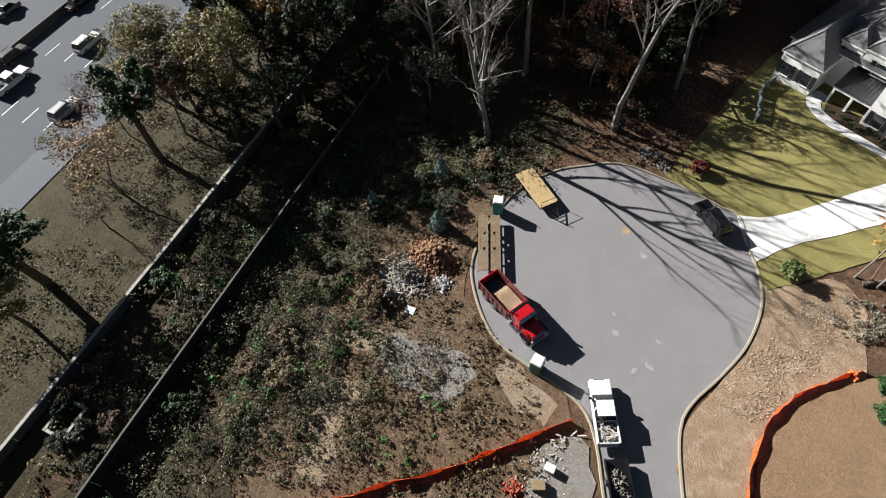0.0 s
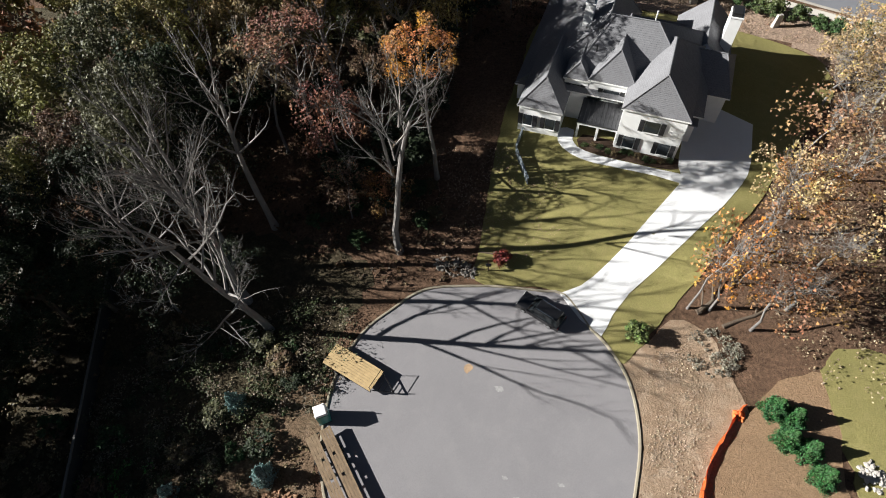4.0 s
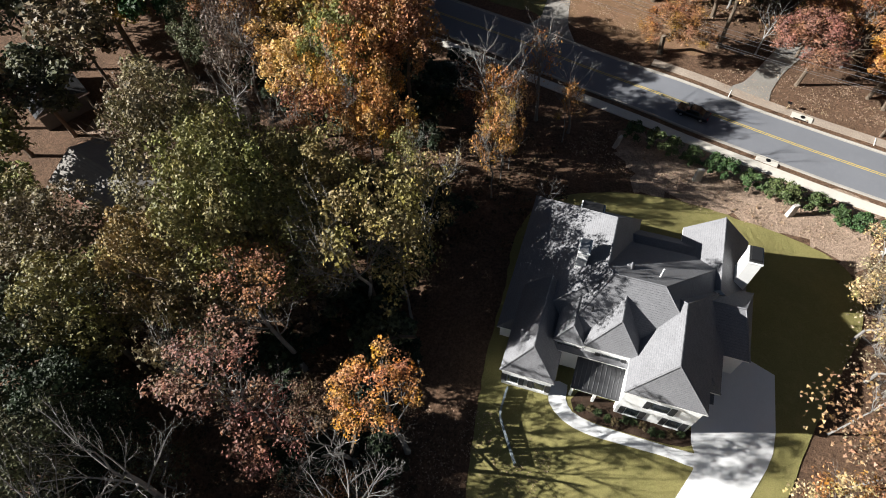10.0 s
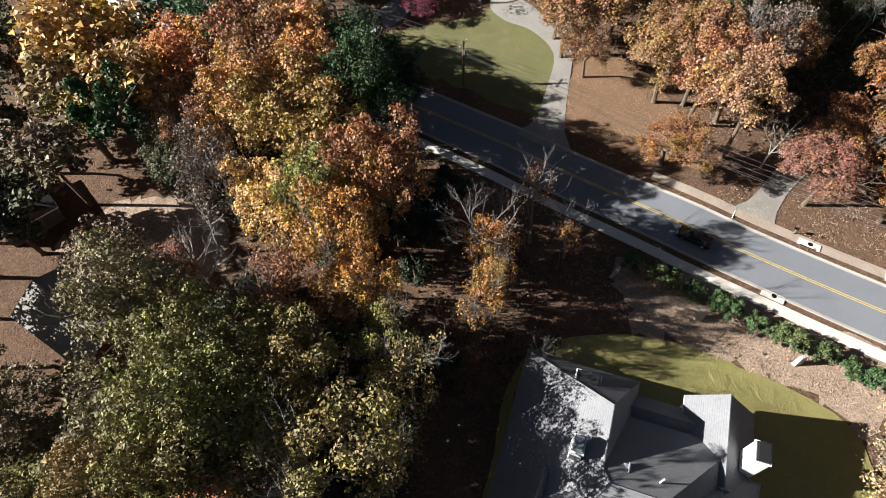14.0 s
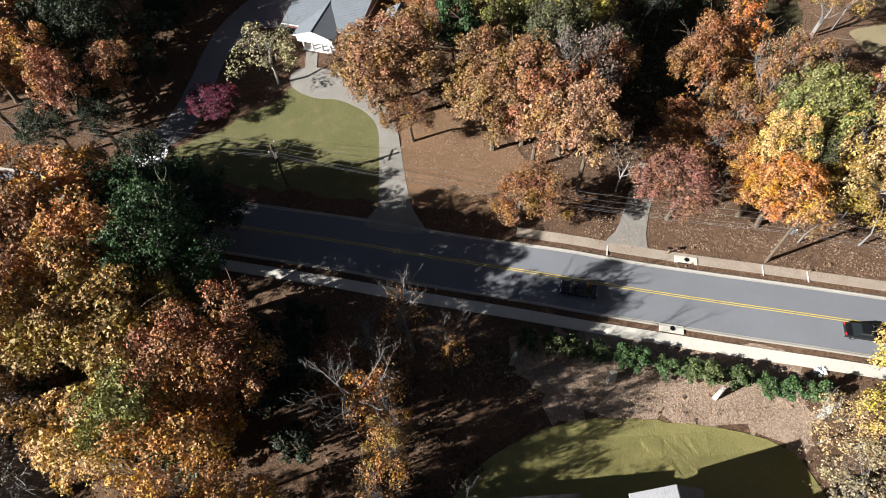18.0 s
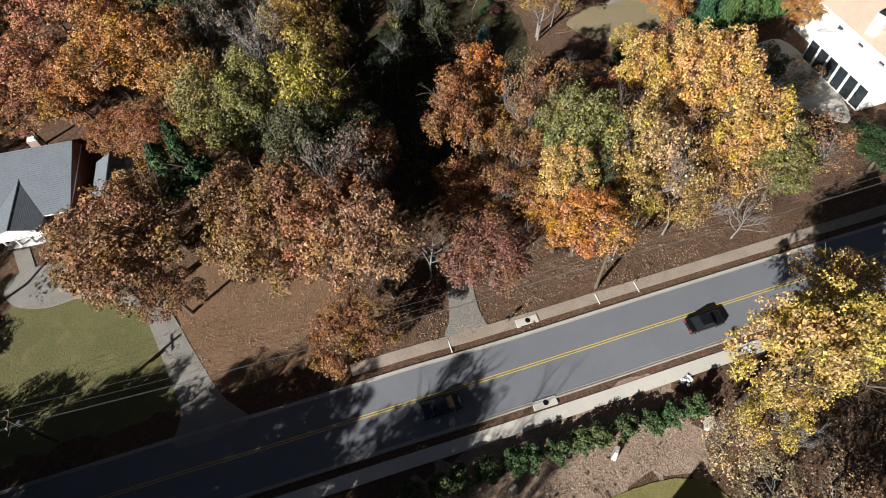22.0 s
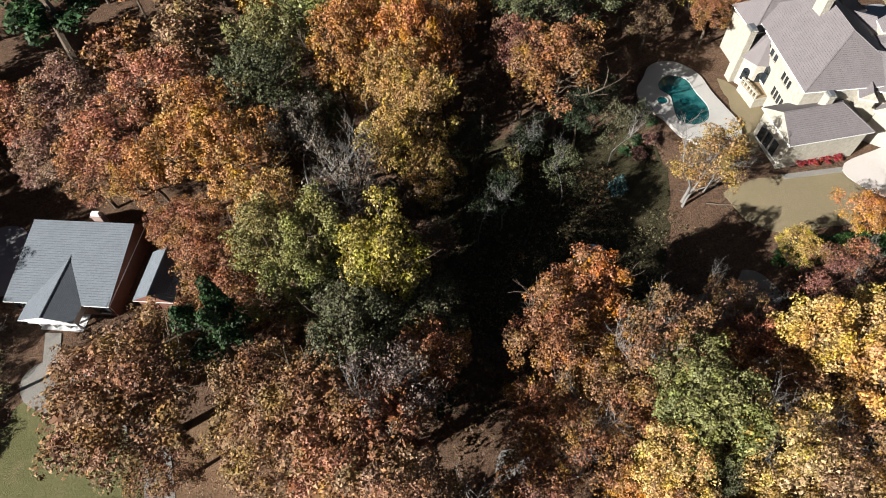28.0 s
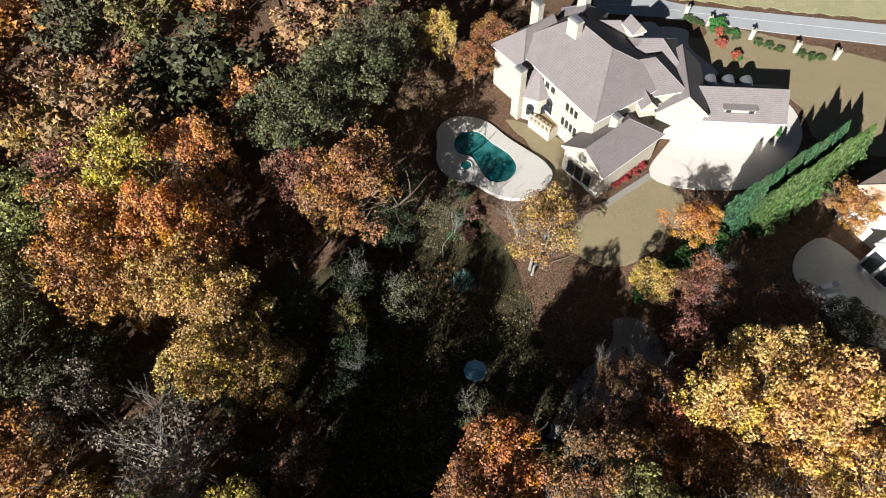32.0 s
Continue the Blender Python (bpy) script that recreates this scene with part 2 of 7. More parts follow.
def shingle_mat(name, col, row=0.16):
    """Asphalt shingles: rows down the slope with broken tabs and weathered streaks."""
    m, t, b = nodes_of(name)
    pos = t.nodes.new("ShaderNodeTexCoord").outputs["Object"]
    sep = t.nodes.new("ShaderNodeSeparateXYZ")
    t.links.new(pos, sep.inputs[0])
    z = t.nodes.new("ShaderNodeMath")
    z.operation = 'FRACT'
    zs = t.nodes.new("ShaderNodeMath")
    zs.operation = 'MULTIPLY'
    zs.inputs[1].default_value = 1.0 / row
    t.links.new(sep.outputs[2], zs.inputs[0])
    t.links.new(zs.outputs[0], z.inputs[0])
    vor = t.nodes.new("ShaderNodeTexVoronoi")
    vor.inputs["Scale"].default_value = 4.5
    t.links.new(pos, vor.inputs["Vector"])
    broad = noise_fac(t, pos, 0.5, 0.3, 0.7, 5)
    fine = noise_fac(t, pos, 12, 0.3, 0.7, 3)
    c = mixrgb(t, broad, tuple(v * 0.82 for v in col), tuple(v * 1.15 for v in col))
    sepv = t.nodes.new("ShaderNodeSeparateColor")
    t.links.new(vor.outputs["Color"], sepv.inputs[0])
    c = mixrgb(t, 0.22, c, mixrgb(t, sepv.outputs[0], tuple(v * 0.6 for v in col), tuple(v * 1.4 for v in col)))
    c = mixrgb(t, 0.45, c, mixrgb(t, fine, tuple(v * 0.45 for v in col), tuple(v * 1.5 for v in col)))
    # Each row starts darker and fades out over a fifth of its height.
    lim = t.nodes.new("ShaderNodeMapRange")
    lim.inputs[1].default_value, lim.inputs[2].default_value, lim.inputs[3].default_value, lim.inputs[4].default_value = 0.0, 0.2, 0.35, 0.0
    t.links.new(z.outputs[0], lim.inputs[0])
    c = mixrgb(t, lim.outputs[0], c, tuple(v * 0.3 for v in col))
    t.links.new(c, b.inputs["Base Color"])
    b.inputs["Roughness"].default_value, b.inputs["Specular IOR Level"].default_value = 0.85, 0.25
    bp = t.nodes.new("ShaderNodeBump")
    bp.inputs["Strength"].default_value, bp.inputs["Distance"].default_value = 0.7, 0.03
    t.links.new(z.outputs[0], bp.inputs["Height"])
    t.links.new(bp.outputs[0], b.inputs["Normal"])
    return m


def leaf_mat(name, through_light=0.1):
    """Foliage in the object's own colour, each leaf clump a little different."""
    m, t, b = nodes_of(name)
    info = t.nodes.new("ShaderNodeObjectInfo")
    geo = t.nodes.new("ShaderNodeNewGeometry")
    rnd = geo.outputs["Random Per Island"]
    pos = t.nodes.new("ShaderNodeTexCoord").outputs["Object"]
    hsv = t.nodes.new("ShaderNodeHueSaturation")
    for sock, lo, hi in (("Hue", 0.485, 0.532), ("Saturation", 0.78, 1.1), ("Value", 0.38, 1.66)):
        r = t.nodes.new("ShaderNodeMapRange")
        r.inputs[3].default_value, r.inputs[4].default_value = lo, hi
        if sock == "Hue":
            t.links.new(noise_fac(t, pos, 1.6, 0.3, 0.7, 2), r.inputs[0])
        elif sock == "Saturation":
            t.links.new(noise_fac(t, pos, 3.4, 0.3, 0.7, 2), r.inputs[0])
        else:
            t.links.new(rnd, r.inputs[0])
        t.links.new(r.outputs[0], hsv.inputs[sock])
    t.links.new(info.outputs["Color"], hsv.inputs["Color"])
    t.links.new(hsv.outputs[0], b.inputs["Base Color"])
    b.inputs["Roughness"].default_value, b.inputs["Specular IOR Level"].default_value = 0.6, 0.25
    tr = t.nodes.new("ShaderNodeBsdfTranslucent")
    t.links.new(hsv.outputs[0], tr.inputs[0])
    mx = t.nodes.new("ShaderNodeMixShader")
    mx.inputs[0].default_value = through_light
    out = t.nodes["Material Output"]
    t.links.new(b.outputs[0], mx.inputs[1])
    t.links.new(tr.outputs[0], mx.inputs[2])
    t.links.new(mx.outputs[0], out.inputs[0])
    return m


def glass_mat(name, col=(0.02, 0.025, 0.03)):
    m, t, b = nodes_of(name)
    b.inputs["Base Color"].default_value = (*col, 1)
    b.inputs["Roughness"].default_value, b.inputs["Specular IOR Level"].default_value = 0.06, 0.7
    return m


M_LITTER = ground_mat("leaf_litter", (.132, .08, .052), (.07, .044, .029), (.25, .152, .098), 0.14, 1.3, 6, .95, bump=.2, mid=.9)
M_ASPHALT = ground_mat("asphalt", (.212, .203, .21), (.172, .165, .172), (.265, .255, .25), .16, .5, 20, .2, .9, .01, .25, mid=.5)
M_ROAD = ground_mat("road_asphalt", (.15, .155, .172), (.13, .135, .15), (.185, .19, .205), .2, 1.4, 25, .16, .9, .01, .25, mid=.4)
M_HWY = ground_mat("highway_concrete", (.09, .098, .115), (.08, .086, .1), (.11, .115, .13), .2, 1.4, 25, .14, .9, .01, .25, mid=.4)
M_CONC = ground_mat("driveway_concrete", (.63, .63, .635), (.55, .55, .555), (.69, .68, .67), .3, 2.0, 18, .09, .85, .008, .3, mid=.5)
M_COURT = ground_mat("court_concrete", (.52, .47, .44), (.44, .4, .375), (.58, .53, .5), .3, 2.0, 14, .12, .85, .008, .3, mid=.6)
M_WALK = ground_mat("sidewalk_concrete", (.5, .47, .42), (.42, .4, .36), (.3, .26, .21), .4, 2.0, 18, .14, .9, .008, .25, mid=.6)
M_KERB = ground_mat("kerb_concrete", (.3, .265, .2), (.23, .2, .15), (.15, .13, .1), .5, 3.0, 18, .15, .9, .01, .25, mid=.5)
M_LAWN = ground_mat("lawn_turf", (.22, .195, .075), (.155, .148, .055), (.3, .25, .12), .22, 1.2, 14, .42, bump=.04)
# Darker copy of the turf, with tree shade partly put into its colour.
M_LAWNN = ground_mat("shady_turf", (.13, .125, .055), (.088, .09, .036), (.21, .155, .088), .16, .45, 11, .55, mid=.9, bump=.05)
M_LAWNDRY = ground_mat("dry_turf", (.23, .185, .115), (.19, .16, .09), (.29, .225, .15), .2, 1.4, 15, .35, bump=.05)
M_LOT = ground_mat("weedy_lot", (.15, .1, .064), (.085, .062, .037), (.3, .225, .16), .3, .9, 7, .85, bump=.14, mid=.85)
M_GRAVEL = ground_mat("gravel", (.25, .235, .215), (.16, .115, .075), (.31, .295, .275), .3, 2.2, 10, .6, bump=.1, mid=.8)
M_SAND = ground_mat("bare_soil", (.34, .245, .168), (.19, .12, .075), (.56, .45, .35), .7, .9, 13, .5, bump=.12, mid=.95)
M_MULCH = ground_mat("straw_mulch", (.27, .175, .105), (.22, .145, .09), (.33, .23, .15), .3, 1.6, 10, .55, bump=.1, mid=.8)
M_GDRIVE = ground_mat("gravel_drive", (.255, .24, .22), (.19, .175, .155), (.15, .112, .08), .4, 2.0, 12, .35, bump=.05)
M_LEAF = leaf_mat("foliage")
M_NEEDLE = leaf_mat("needles", 0.1)
M_BARK = ground_mat("bark", (.13, .1, .075), (.09, .07, .05), (.2, .17, .14), 1.2, 5, 20, .5, bump=.05)
M_PALEBARK = ground_mat("pale_bark", (.22, .207, .195), (.13, .12, .11), (.31, .297, .283), 1.0, 4, 20, .35, bump=.04)
M_YLINE = plain_mat("yellow_paint", (.6, .44, .06), .7)
M_WLINE = plain_mat("white_paint_line", (.6, .6, .6), .7)
M_WHITE = plain_mat("white_brick_paint", (.74, .74, .73), .7, var=.06, scale=1.2, bump=.01)
M_TRIM = plain_mat("white_trim", (.78, .78, .76), .5, var=.05)
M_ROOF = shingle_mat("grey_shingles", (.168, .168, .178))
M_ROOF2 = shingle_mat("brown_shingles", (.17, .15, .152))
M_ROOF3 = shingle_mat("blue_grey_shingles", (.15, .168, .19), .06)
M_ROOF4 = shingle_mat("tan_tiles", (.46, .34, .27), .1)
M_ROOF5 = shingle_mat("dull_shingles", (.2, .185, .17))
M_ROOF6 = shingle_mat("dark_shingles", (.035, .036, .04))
M_SEAM = plain_mat("seam_metal", (.09, .09, .095), .4, .6)
M_STONE = plain_mat("cream_stone", (.42, .385, .32), .8, var=.24, scale=2.2, bump=.03)
M_BRICK = plain_mat("red_brick", (.2, .085, .06), .85, var=.2, scale=2, bump=.02)
M_STUCCO = plain_mat("white_stucco", (.78, .77, .74), .8, var=.05)
M_DARK = plain_mat("dark_shutter", (.02, .02, .022), .5)
M_GLASS = glass_mat("window_glass")
M_CAP = plain_mat("metal_cap", (.3, .31, .33), .35, .7)
M_BLACK = plain_mat("black_metal", (.015, .015, .016), .45)
M_WOOD = plain_mat("weathered_wood", (.26, .19, .11), .8, var=.25, scale=4, bump=.01)
M_ROCK = ground_mat("pale_rock", (.5, .47, .43), (.42, .39, .36), (.3, .27, .24), .9, 4, 16, .3, bump=.08)
M_ORANGE = plain_mat("orange_mesh", (.72, .16, .04), .7, var=.2, scale=5)
M_FENCE = plain_mat("dark_silt_fabric", (.02, .02, .022), .8)
M_COPE = plain_mat("weathered_coping", (.34, .33, .3), .85, var=.3, scale=1.5)
M_CONCW = plain_mat("concrete_wall", (.1, .095, .09), .85, var=.15, scale=1.0, bump=.01)

# ---- ground ----
def axis(lo, hi, far):
    a = list(np.arange(lo, hi + .1, 2.0))
    return [-far, -1200, -500, lo - 90, lo - 30] + a + [hi + 30, hi + 90, 500, 1200, far]


gx, gy = axis(-112, 156, 3500), axis(-96, 196, 3500)
X, Y = np.meshgrid(gx, gy)
Z = land(X, Y)
nx = len(gx)
ground = mesh_of("ground", list(zip(X.ravel(), Y.ravel(), Z.ravel())),
                 [(j * nx + i, j * nx + i + 1, (j + 1) * nx + i + 1, (j + 1) * nx + i) for j in range(len(gy) - 1) for i in range(nx - 1)], M_LITTER)
tagged(new("ground", ground), "brown woodland floor under fallen leaves", "ground", kind="structure")
V2 = lambda *p: [Vector(q) for q in p]

# cul-de-sac with its stem
CUL = [(26, -29), (21.5, -25), (17.1, -21.6), (14.2, -19.3), (11.5, -17.9), (8.7, -17.9), (4.3, -18.9), (.8, -19.4), (-3.1, -18.3), (-7, -16), (-9.4, -12.6), (-10.9, -8.8), (-11.6, -4.6), (-11, -.2), (-9.3, 3), (-6.7, 6.4),
       (-1.6, 8.5), (1.6, 9.35), (4.9, 10), (6.9, 10.2), (10.2, 7.3), (12, 6.1), (14.6, 3.1), (16.3, -1.5), (16.7, -6.1), (16.7, -9.9), (17.6, -12.7), (21.3, -16.9), (30.5, -25.5)]
patch("road_cul_de_sac", CUL, M_ASPHALT, .02, "pale grey asphalt turning circle with tyre marks", "road", thick=.1)
kl = smooth_line(CUL, .8)
M_SCUFF = plain_mat("pale_scuff", (.3, .295, .29), .9, var=.25, scale=5)
for x, y, a, b in ((12.1, -10.2, .5, .22), (7.7, -10.0, .35, .3), (10.9, -7.6, .3, .16), (3.5, -1.2, .4, .3), (6.2, -8.6, .25, .15), (11.4, -11.6, .2, .4)):
    patch("scuff_mark", [(x + a * math.cos(k * .785) * (1 + .3 * math.sin(k * 5)), y + b * math.sin(k * .785)) for k in range(8)], M_SCUFF, .026, "pale scuff on the asphalt", "mark", ragged=.08, thick=.004)
patch("paint_mark", [(-.1, -.7), (.3, -.6), (.5, -.1), (.2, .25), (-.1, .05), (-.3, -.3)], plain_mat("faded_orange", (.36, .245, .15), .9, var=.3, scale=4), .026, "faded orange paint mark on the asphalt", "mark", ragged=.1, thick=.004)
kerb = [(-.02, .02), (.0, .14), (.06, .16), (.2, .16), (.25, .02)]
kerb = [(-u, h) for u, h in kerb]
ribbon("kerb_cul_de_sac", kl, kerb, M_KERB, 0, "buff concrete kerb round the turning circle", "kerb")

# through road, straight
RD = Vector((.9694, -.2455)); RN = Vector((.2455, .9694)); R0 = Vector((5.6, 78.8))
def road_line(off, a=-150, b=190, step=3.0):
    return [R0 + RD * s + RN * off for s in np.arange(a, b, step)]
ribbon("road_main", road_line(0), [(4.1, .0), (2, .03), (0, .05), (-2, .03), (-3.7, .0)], M_ROAD, .06, "dark grey two-lane asphalt road", "road")
for s in (-.14, .14):
    ribbon("road_marking", road_line(s), [(.045, 0), (-.045, 0)], M_YLINE, .122, "yellow double centre line", "road marking")
M_RKERB = ground_mat("worn_kerb", (.33, .31, .28), (.26, .24, .21), (.17, .145, .115), .4, 2.0, 18, .14, .9, .008, .25, mid=.6)
for o, n in ((-4.05, 1), (3.65, -1)):
    ribbon("kerb", road_line(o), [(n * .42, -.05), (n * .4, .16), (n * .26, .17), (n * .22, .06), (0, .05), (0, -.1)] if n > 0 else [(0, -.1), (0, .05), (n * .22, .06), (n * .26, .17), (n * .4, .16), (n * .42, -.05)], M_RKERB, .05, "pale concrete kerb and gutter", "kerb")
ribbon("pavement_south", road_line(-6.1), [(.75, -.1), (.75, .04), (-.75, .04), (-.75, -.1)], M_WALK, .08, "pale concrete sidewalk with dirt at its edge", "sidewalk")
M_WALKN = ground_mat("leafy_concrete", (.3, .25, .205), (.2, .15, .115), (.15, .1, .07), .4, 1.2, 12, .45, .9, .01, .2, mid=.8)
ribbon("pavement_north", road_line(5.7, -2), [(.7, -.1), (.7, .03), (-.7, .03), (-.7, -.1)], M_WALKN, .06, "worn concrete sidewalk dusted with leaves", "sidewalk")

# highway beyond the wall
HD = Vector((-.4695, .8829)); HN = Vector((-.8829, -.4695))
def hwy_line(off, a=-140, b=160, step=4.0):
    return [HD * s + HN * off for s in np.arange(a, b, step)]
ribbon("road_highway", hwy_line(79.2), [(12.6, .0), (6, .04), (0, .05), (-6, .04), (-12.6, .0)][::-1], M_HWY, .1, "pale grey concrete highway carriageway", "road")
ribbon("road_highway_far", hwy_line(105), [(12.5, .0), (-12.5, .0)][::-1], M_HWY, .1, "pale grey concrete highway carriageway", "road")
ribbon("median_barrier", hwy_line(92.1), [(.35, -.2), (.3, .3), (.12, .5), (.1, 1.1), (-.1, 1.1), (-.12, .5), (-.3, .3), (-.35, -.2)][::-1], M_CONCW, .1, "concrete median barrier", "barrier")
for o in (71.4, 75.2, 79.2, 83.1, 86.9):
    for k, s in enumerate(np.arange(-60, 40, 12.0)):
        ribbon("road_marking", [HD * (s + q) + HN * o for q in (0, 1.5, 3)], [(-.08, 0), (.08, 0)], M_WLINE, .17, "white lane dash", "road marking")
patch("grass_verge", [tuple(HD * s + HN * o) for s, o in ((-90, 66.3), (-40, 66.3), (0, 66.3), (60, 66.3), (60, 46.4), (0, 46.4), (-40, 46.4), (-90, 48.2))], ground_mat("verge_grass", (.08, .066, .042), (.038, .04, .02), (.14, .112, .075), .3, .9, 6, .8, bump=.16, mid=.85), .05, "dry brown grass bank beside the highway", "grass")

# driveways, lawns and soil
DRIVE = [(6.4, 10.3), (8.2, 11.8), (9.2, 13.2), (11.7, 17.6), (14.2, 23.2), (15.4, 26), (15.6, 27.2), (15.0, 28.6), (14.9, 30.0), (14.9, 37.4), (16.4, 38.6), (18.7, 39.1), (22.3, 37.8), (22.5, 31.9), (22.3, 29.8), (21.8, 28.2), (20.2, 24.6), (18.6, 21.8), (17, 18.9), (15.2, 15.9), (13, 12.4), (11.9, 9.6), (11.6, 8.0), (11.3, 7.0), (9, 8.1)]
LAWN = [(-2.3, 9), (-2.9, 12), (-3.5, 15.3), (-4.2, 20), (-5, 25), (-5.6, 31), (-6, 40), (-6.5, 48), (-4, 53.5), (2, 57.5), (7.7, 59.3), (13, 59.6), (18.4, 58.9), (23, 58), (27.1, 56.9), (30.4, 54.8), (31.8, 51), (31.2, 46), (28.6, 40), (25.4, 31.5), (23.8, 26.5), (21.9, 22.4), (18.8, 15.3), (16.3, 9.9), (14.3, 5.6), (13.4, 4.9), (11.6, 6.8), (8, 9.8), (4.9, 10.4), (1.6, 9.7)]
patch("lawn", LAWN, M_LAWN, .1, "yellow-green mown turf round the white house", "lawn", ragged=.12)
patch("driveway", DRIVE, M_CONC, .15, "white concrete driveway widening to a parking court", "driveway", smooth=False)
patch("garden_path", [(15.9, 26.3), (13, 26.5), (8.8, 26.4), (5.5, 26.4), (3.2, 27), (1.5, 28.4), (1.3, 30.5), (2.9, 30.6), (3, 29.2), (3.9, 28.1), (6, 27.6), (9, 27.5), (13, 27.5), (16.1, 27.5)], M_CONC, .14, "curved concrete garden path", "path", step=2)
patch("planting_bed", [(4.0, 28.2), (6, 27.7), (9, 27.6), (13, 27.7), (15, 28.2), (15, 29.6), (10, 30.0), (4, 30.2)], ground_mat("bed_mulch", (.05, .032, .022), (.035, .024, .018), (.1, .05, .03), .6, 3, 12, .5), .13, "dark mulch planting bed along the house front", "bed", step=2)
M_WEEDY = ground_mat("weedy_slope", (.066, .052, .032), (.035, .034, .018), (.15, .11, .075), .35, 1.2, 7, .85, bump=.16, mid=.8)
patch("weedy_slope", [tuple(HD * s + HN * 44.8) for s in (-75, -50, -25, 0, 14)] + [(-30, 6), (-14, 7), (-13, 0), (-13, -8), (-15, -14), (-16, -24), (-10, -34), (-4, -45), (6, -52), (10, -66)], M_WEEDY, .03, "weedy olive-brown slope below the sound wall", "slope", ragged=.6)
patch("weedy_lot", [(10.5, -19), (8, -18.6), (4.3, -19.6), (.8, -20.1), (-3.6, -19), (-7.6, -16.6), (-10.4, -12), (-11.4, -8), (-14, -6), (-17, -14), (-16, -24), (-10, -34), (-4, -45), (6, -50), (26, -44), (28, -33), (18, -24)], M_LOT, .05, "weedy brown building lot", "soil", ragged=.35)
M_WORN = ground_mat("worn_soil", (.3, .225, .16), (.2, .145, .1), (.4, .32, .245), .5, 2.0, 9, .6, bump=.1, mid=.9)
M_WORNGREY = ground_mat("worn_gravel", (.25, .235, .215), (.17, .14, .115), (.33, .315, .295), .5, 2.0, 11, .6, bump=.1, mid=.9)
patch("worn_soil", [(-7, -34.6), (-4.6, -32.2), (-2.6, -33), (-1.8, -36), (.6, -38.4), (1.2, -40.4), (-1, -41), (-3.2, -38.4), (-5.4, -37.2)], M_WORN, .065, "bare pale track worn across the lot", "soil", ragged=.45)
patch("worn_soil", [(-11.5, -33.5), (-8, -28), (-6.5, -25.6), (-5.2, -27.4), (-7.6, -31.4), (-10.4, -36.2)], M_WORN, .062, "bare curved wheel track on the lot", "soil", ragged=.4)
patch("worn_gravel", [(-6, -27.4), (-3, -24.6), (1.2, -22.8), (2.6, -24.4), (1.8, -27.6), (-1.6, -29.8), (-5, -29.6)], M_WORNGREY, .07, "grey patch of worn gravel on the lot", "soil", ragged=.45)
patch("worn_soil", [(3.4, -19.8), (6, -19.8), (9.4, -19.6), (9.6, -21.6), (6, -22.6), (3.6, -21.6)], M_WORN, .066, "bare trampled soil beside the kerb", "soil", ragged=.4)
patch("gravel_heap_pad", [(12.3, -20), (15, -21.2), (17.5, -23.5), (18.5, -27), (15, -28), (11.5, -24)], M_GRAVEL, .085, "spilled grey gravel at the kerb", "soil", ragged=.35)
patch("bare_soil", [(17, -6), (16.6, -1.5), (15, 3), (13.7, 4.8), (14.6, 6), (17.5, 11), (21, 10), (24, 5.5), (26, 2), (24, -.4), (22.6, -4), (23.4, -9), (25.4, -14), (28, -20), (22, -17.3), (18, -12.8)], M_SAND, .05, "bare tan soil with tyre tracks", "soil", ragged=.3)
patch("straw_mulch", [(22.5, -4.2), (23.1, -.6), (25, 3.6), (28, 8), (32, 9), (33, 0), (35, -10), (33, -22), (26.5, -18), (25.4, -13.5), (23.5, -9)], M_MULCH, .06, "straw-brown mulched ground behind the orange fence", "soil", ragged=.2)
patch("side_lawn", [(31, 11), (36, 13), (46, 10), (48, -10), (42, -18), (33.5, -12), (34.5, -3), (32.5, 4)], M_LAWN, .08, "pale green turf of the neighbouring lot", "lawn", ragged=.3)
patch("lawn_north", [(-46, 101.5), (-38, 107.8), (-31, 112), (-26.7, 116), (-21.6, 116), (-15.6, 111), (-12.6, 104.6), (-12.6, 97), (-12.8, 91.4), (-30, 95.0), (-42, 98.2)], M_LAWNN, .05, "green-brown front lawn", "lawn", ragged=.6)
patch("leafy_lawn", [(-9.8, 104.5), (-6, 109), (2, 106), (8, 97), (12, 88), (-2, 89), (-10, 91.3)], ground_mat("leafy_turf", (.19, .112, .068), (.13, .09, .045), (.29, .18, .115), .25, 1.4, 9, .7, mid=.9), .05, "lawn buried under brown leaves", "lawn", ragged=.25)
patch("driveway_old", [(-15.2, 87), (-13.5, 90.2), (-13.4, 94), (-13.4, 98), (-13.7, 104.8), (-15.6, 108.6), (-19.8, 111.8), (-24, 112.8), (-27.6, 115.4), (-28.2, 118.6), (-25.6, 120.2), (-21, 118.6), (-18, 115.6), (-14, 111.2), (-11.2, 107.4), (-10.7, 104.7), (-9.9, 97.4), (-9.2, 92), (-8.6, 89.2), (-7.4, 85.6)], M_GDRIVE, .09, "worn concrete driveway to the blue-roofed house", "driveway")
M_PALELITTER = ground_mat("pale_litter", (.33, .24, .18), (.19, .135, .1), (.48, .36, .28), .35, 1.1, 6, .95, bump=.14, mid=.85)
patch("clearing_floor", [(-70, 50), (-66, 58), (-58, 61), (-50, 59), (-46, 53), (-49, 47), (-56, 44.5), (-64, 45.5)], M_PALELITTER, .04, "pale leaf litter in a clearing of the wood", "soil", ragged=.8)
patch("litter_bank", [(3, 66), (5, 62.4), (6.4, 59.8), (12, 59.8), (20, 59), (27, 57), (32, 54.6), (34, 60), (34.4, 65.4), (24, 67.4), (10, 70.6), (4, 70.2)], M_PALELITTER, .04, "pale pinkish leaf litter on the bank above the road", "soil", ragged=1.0)
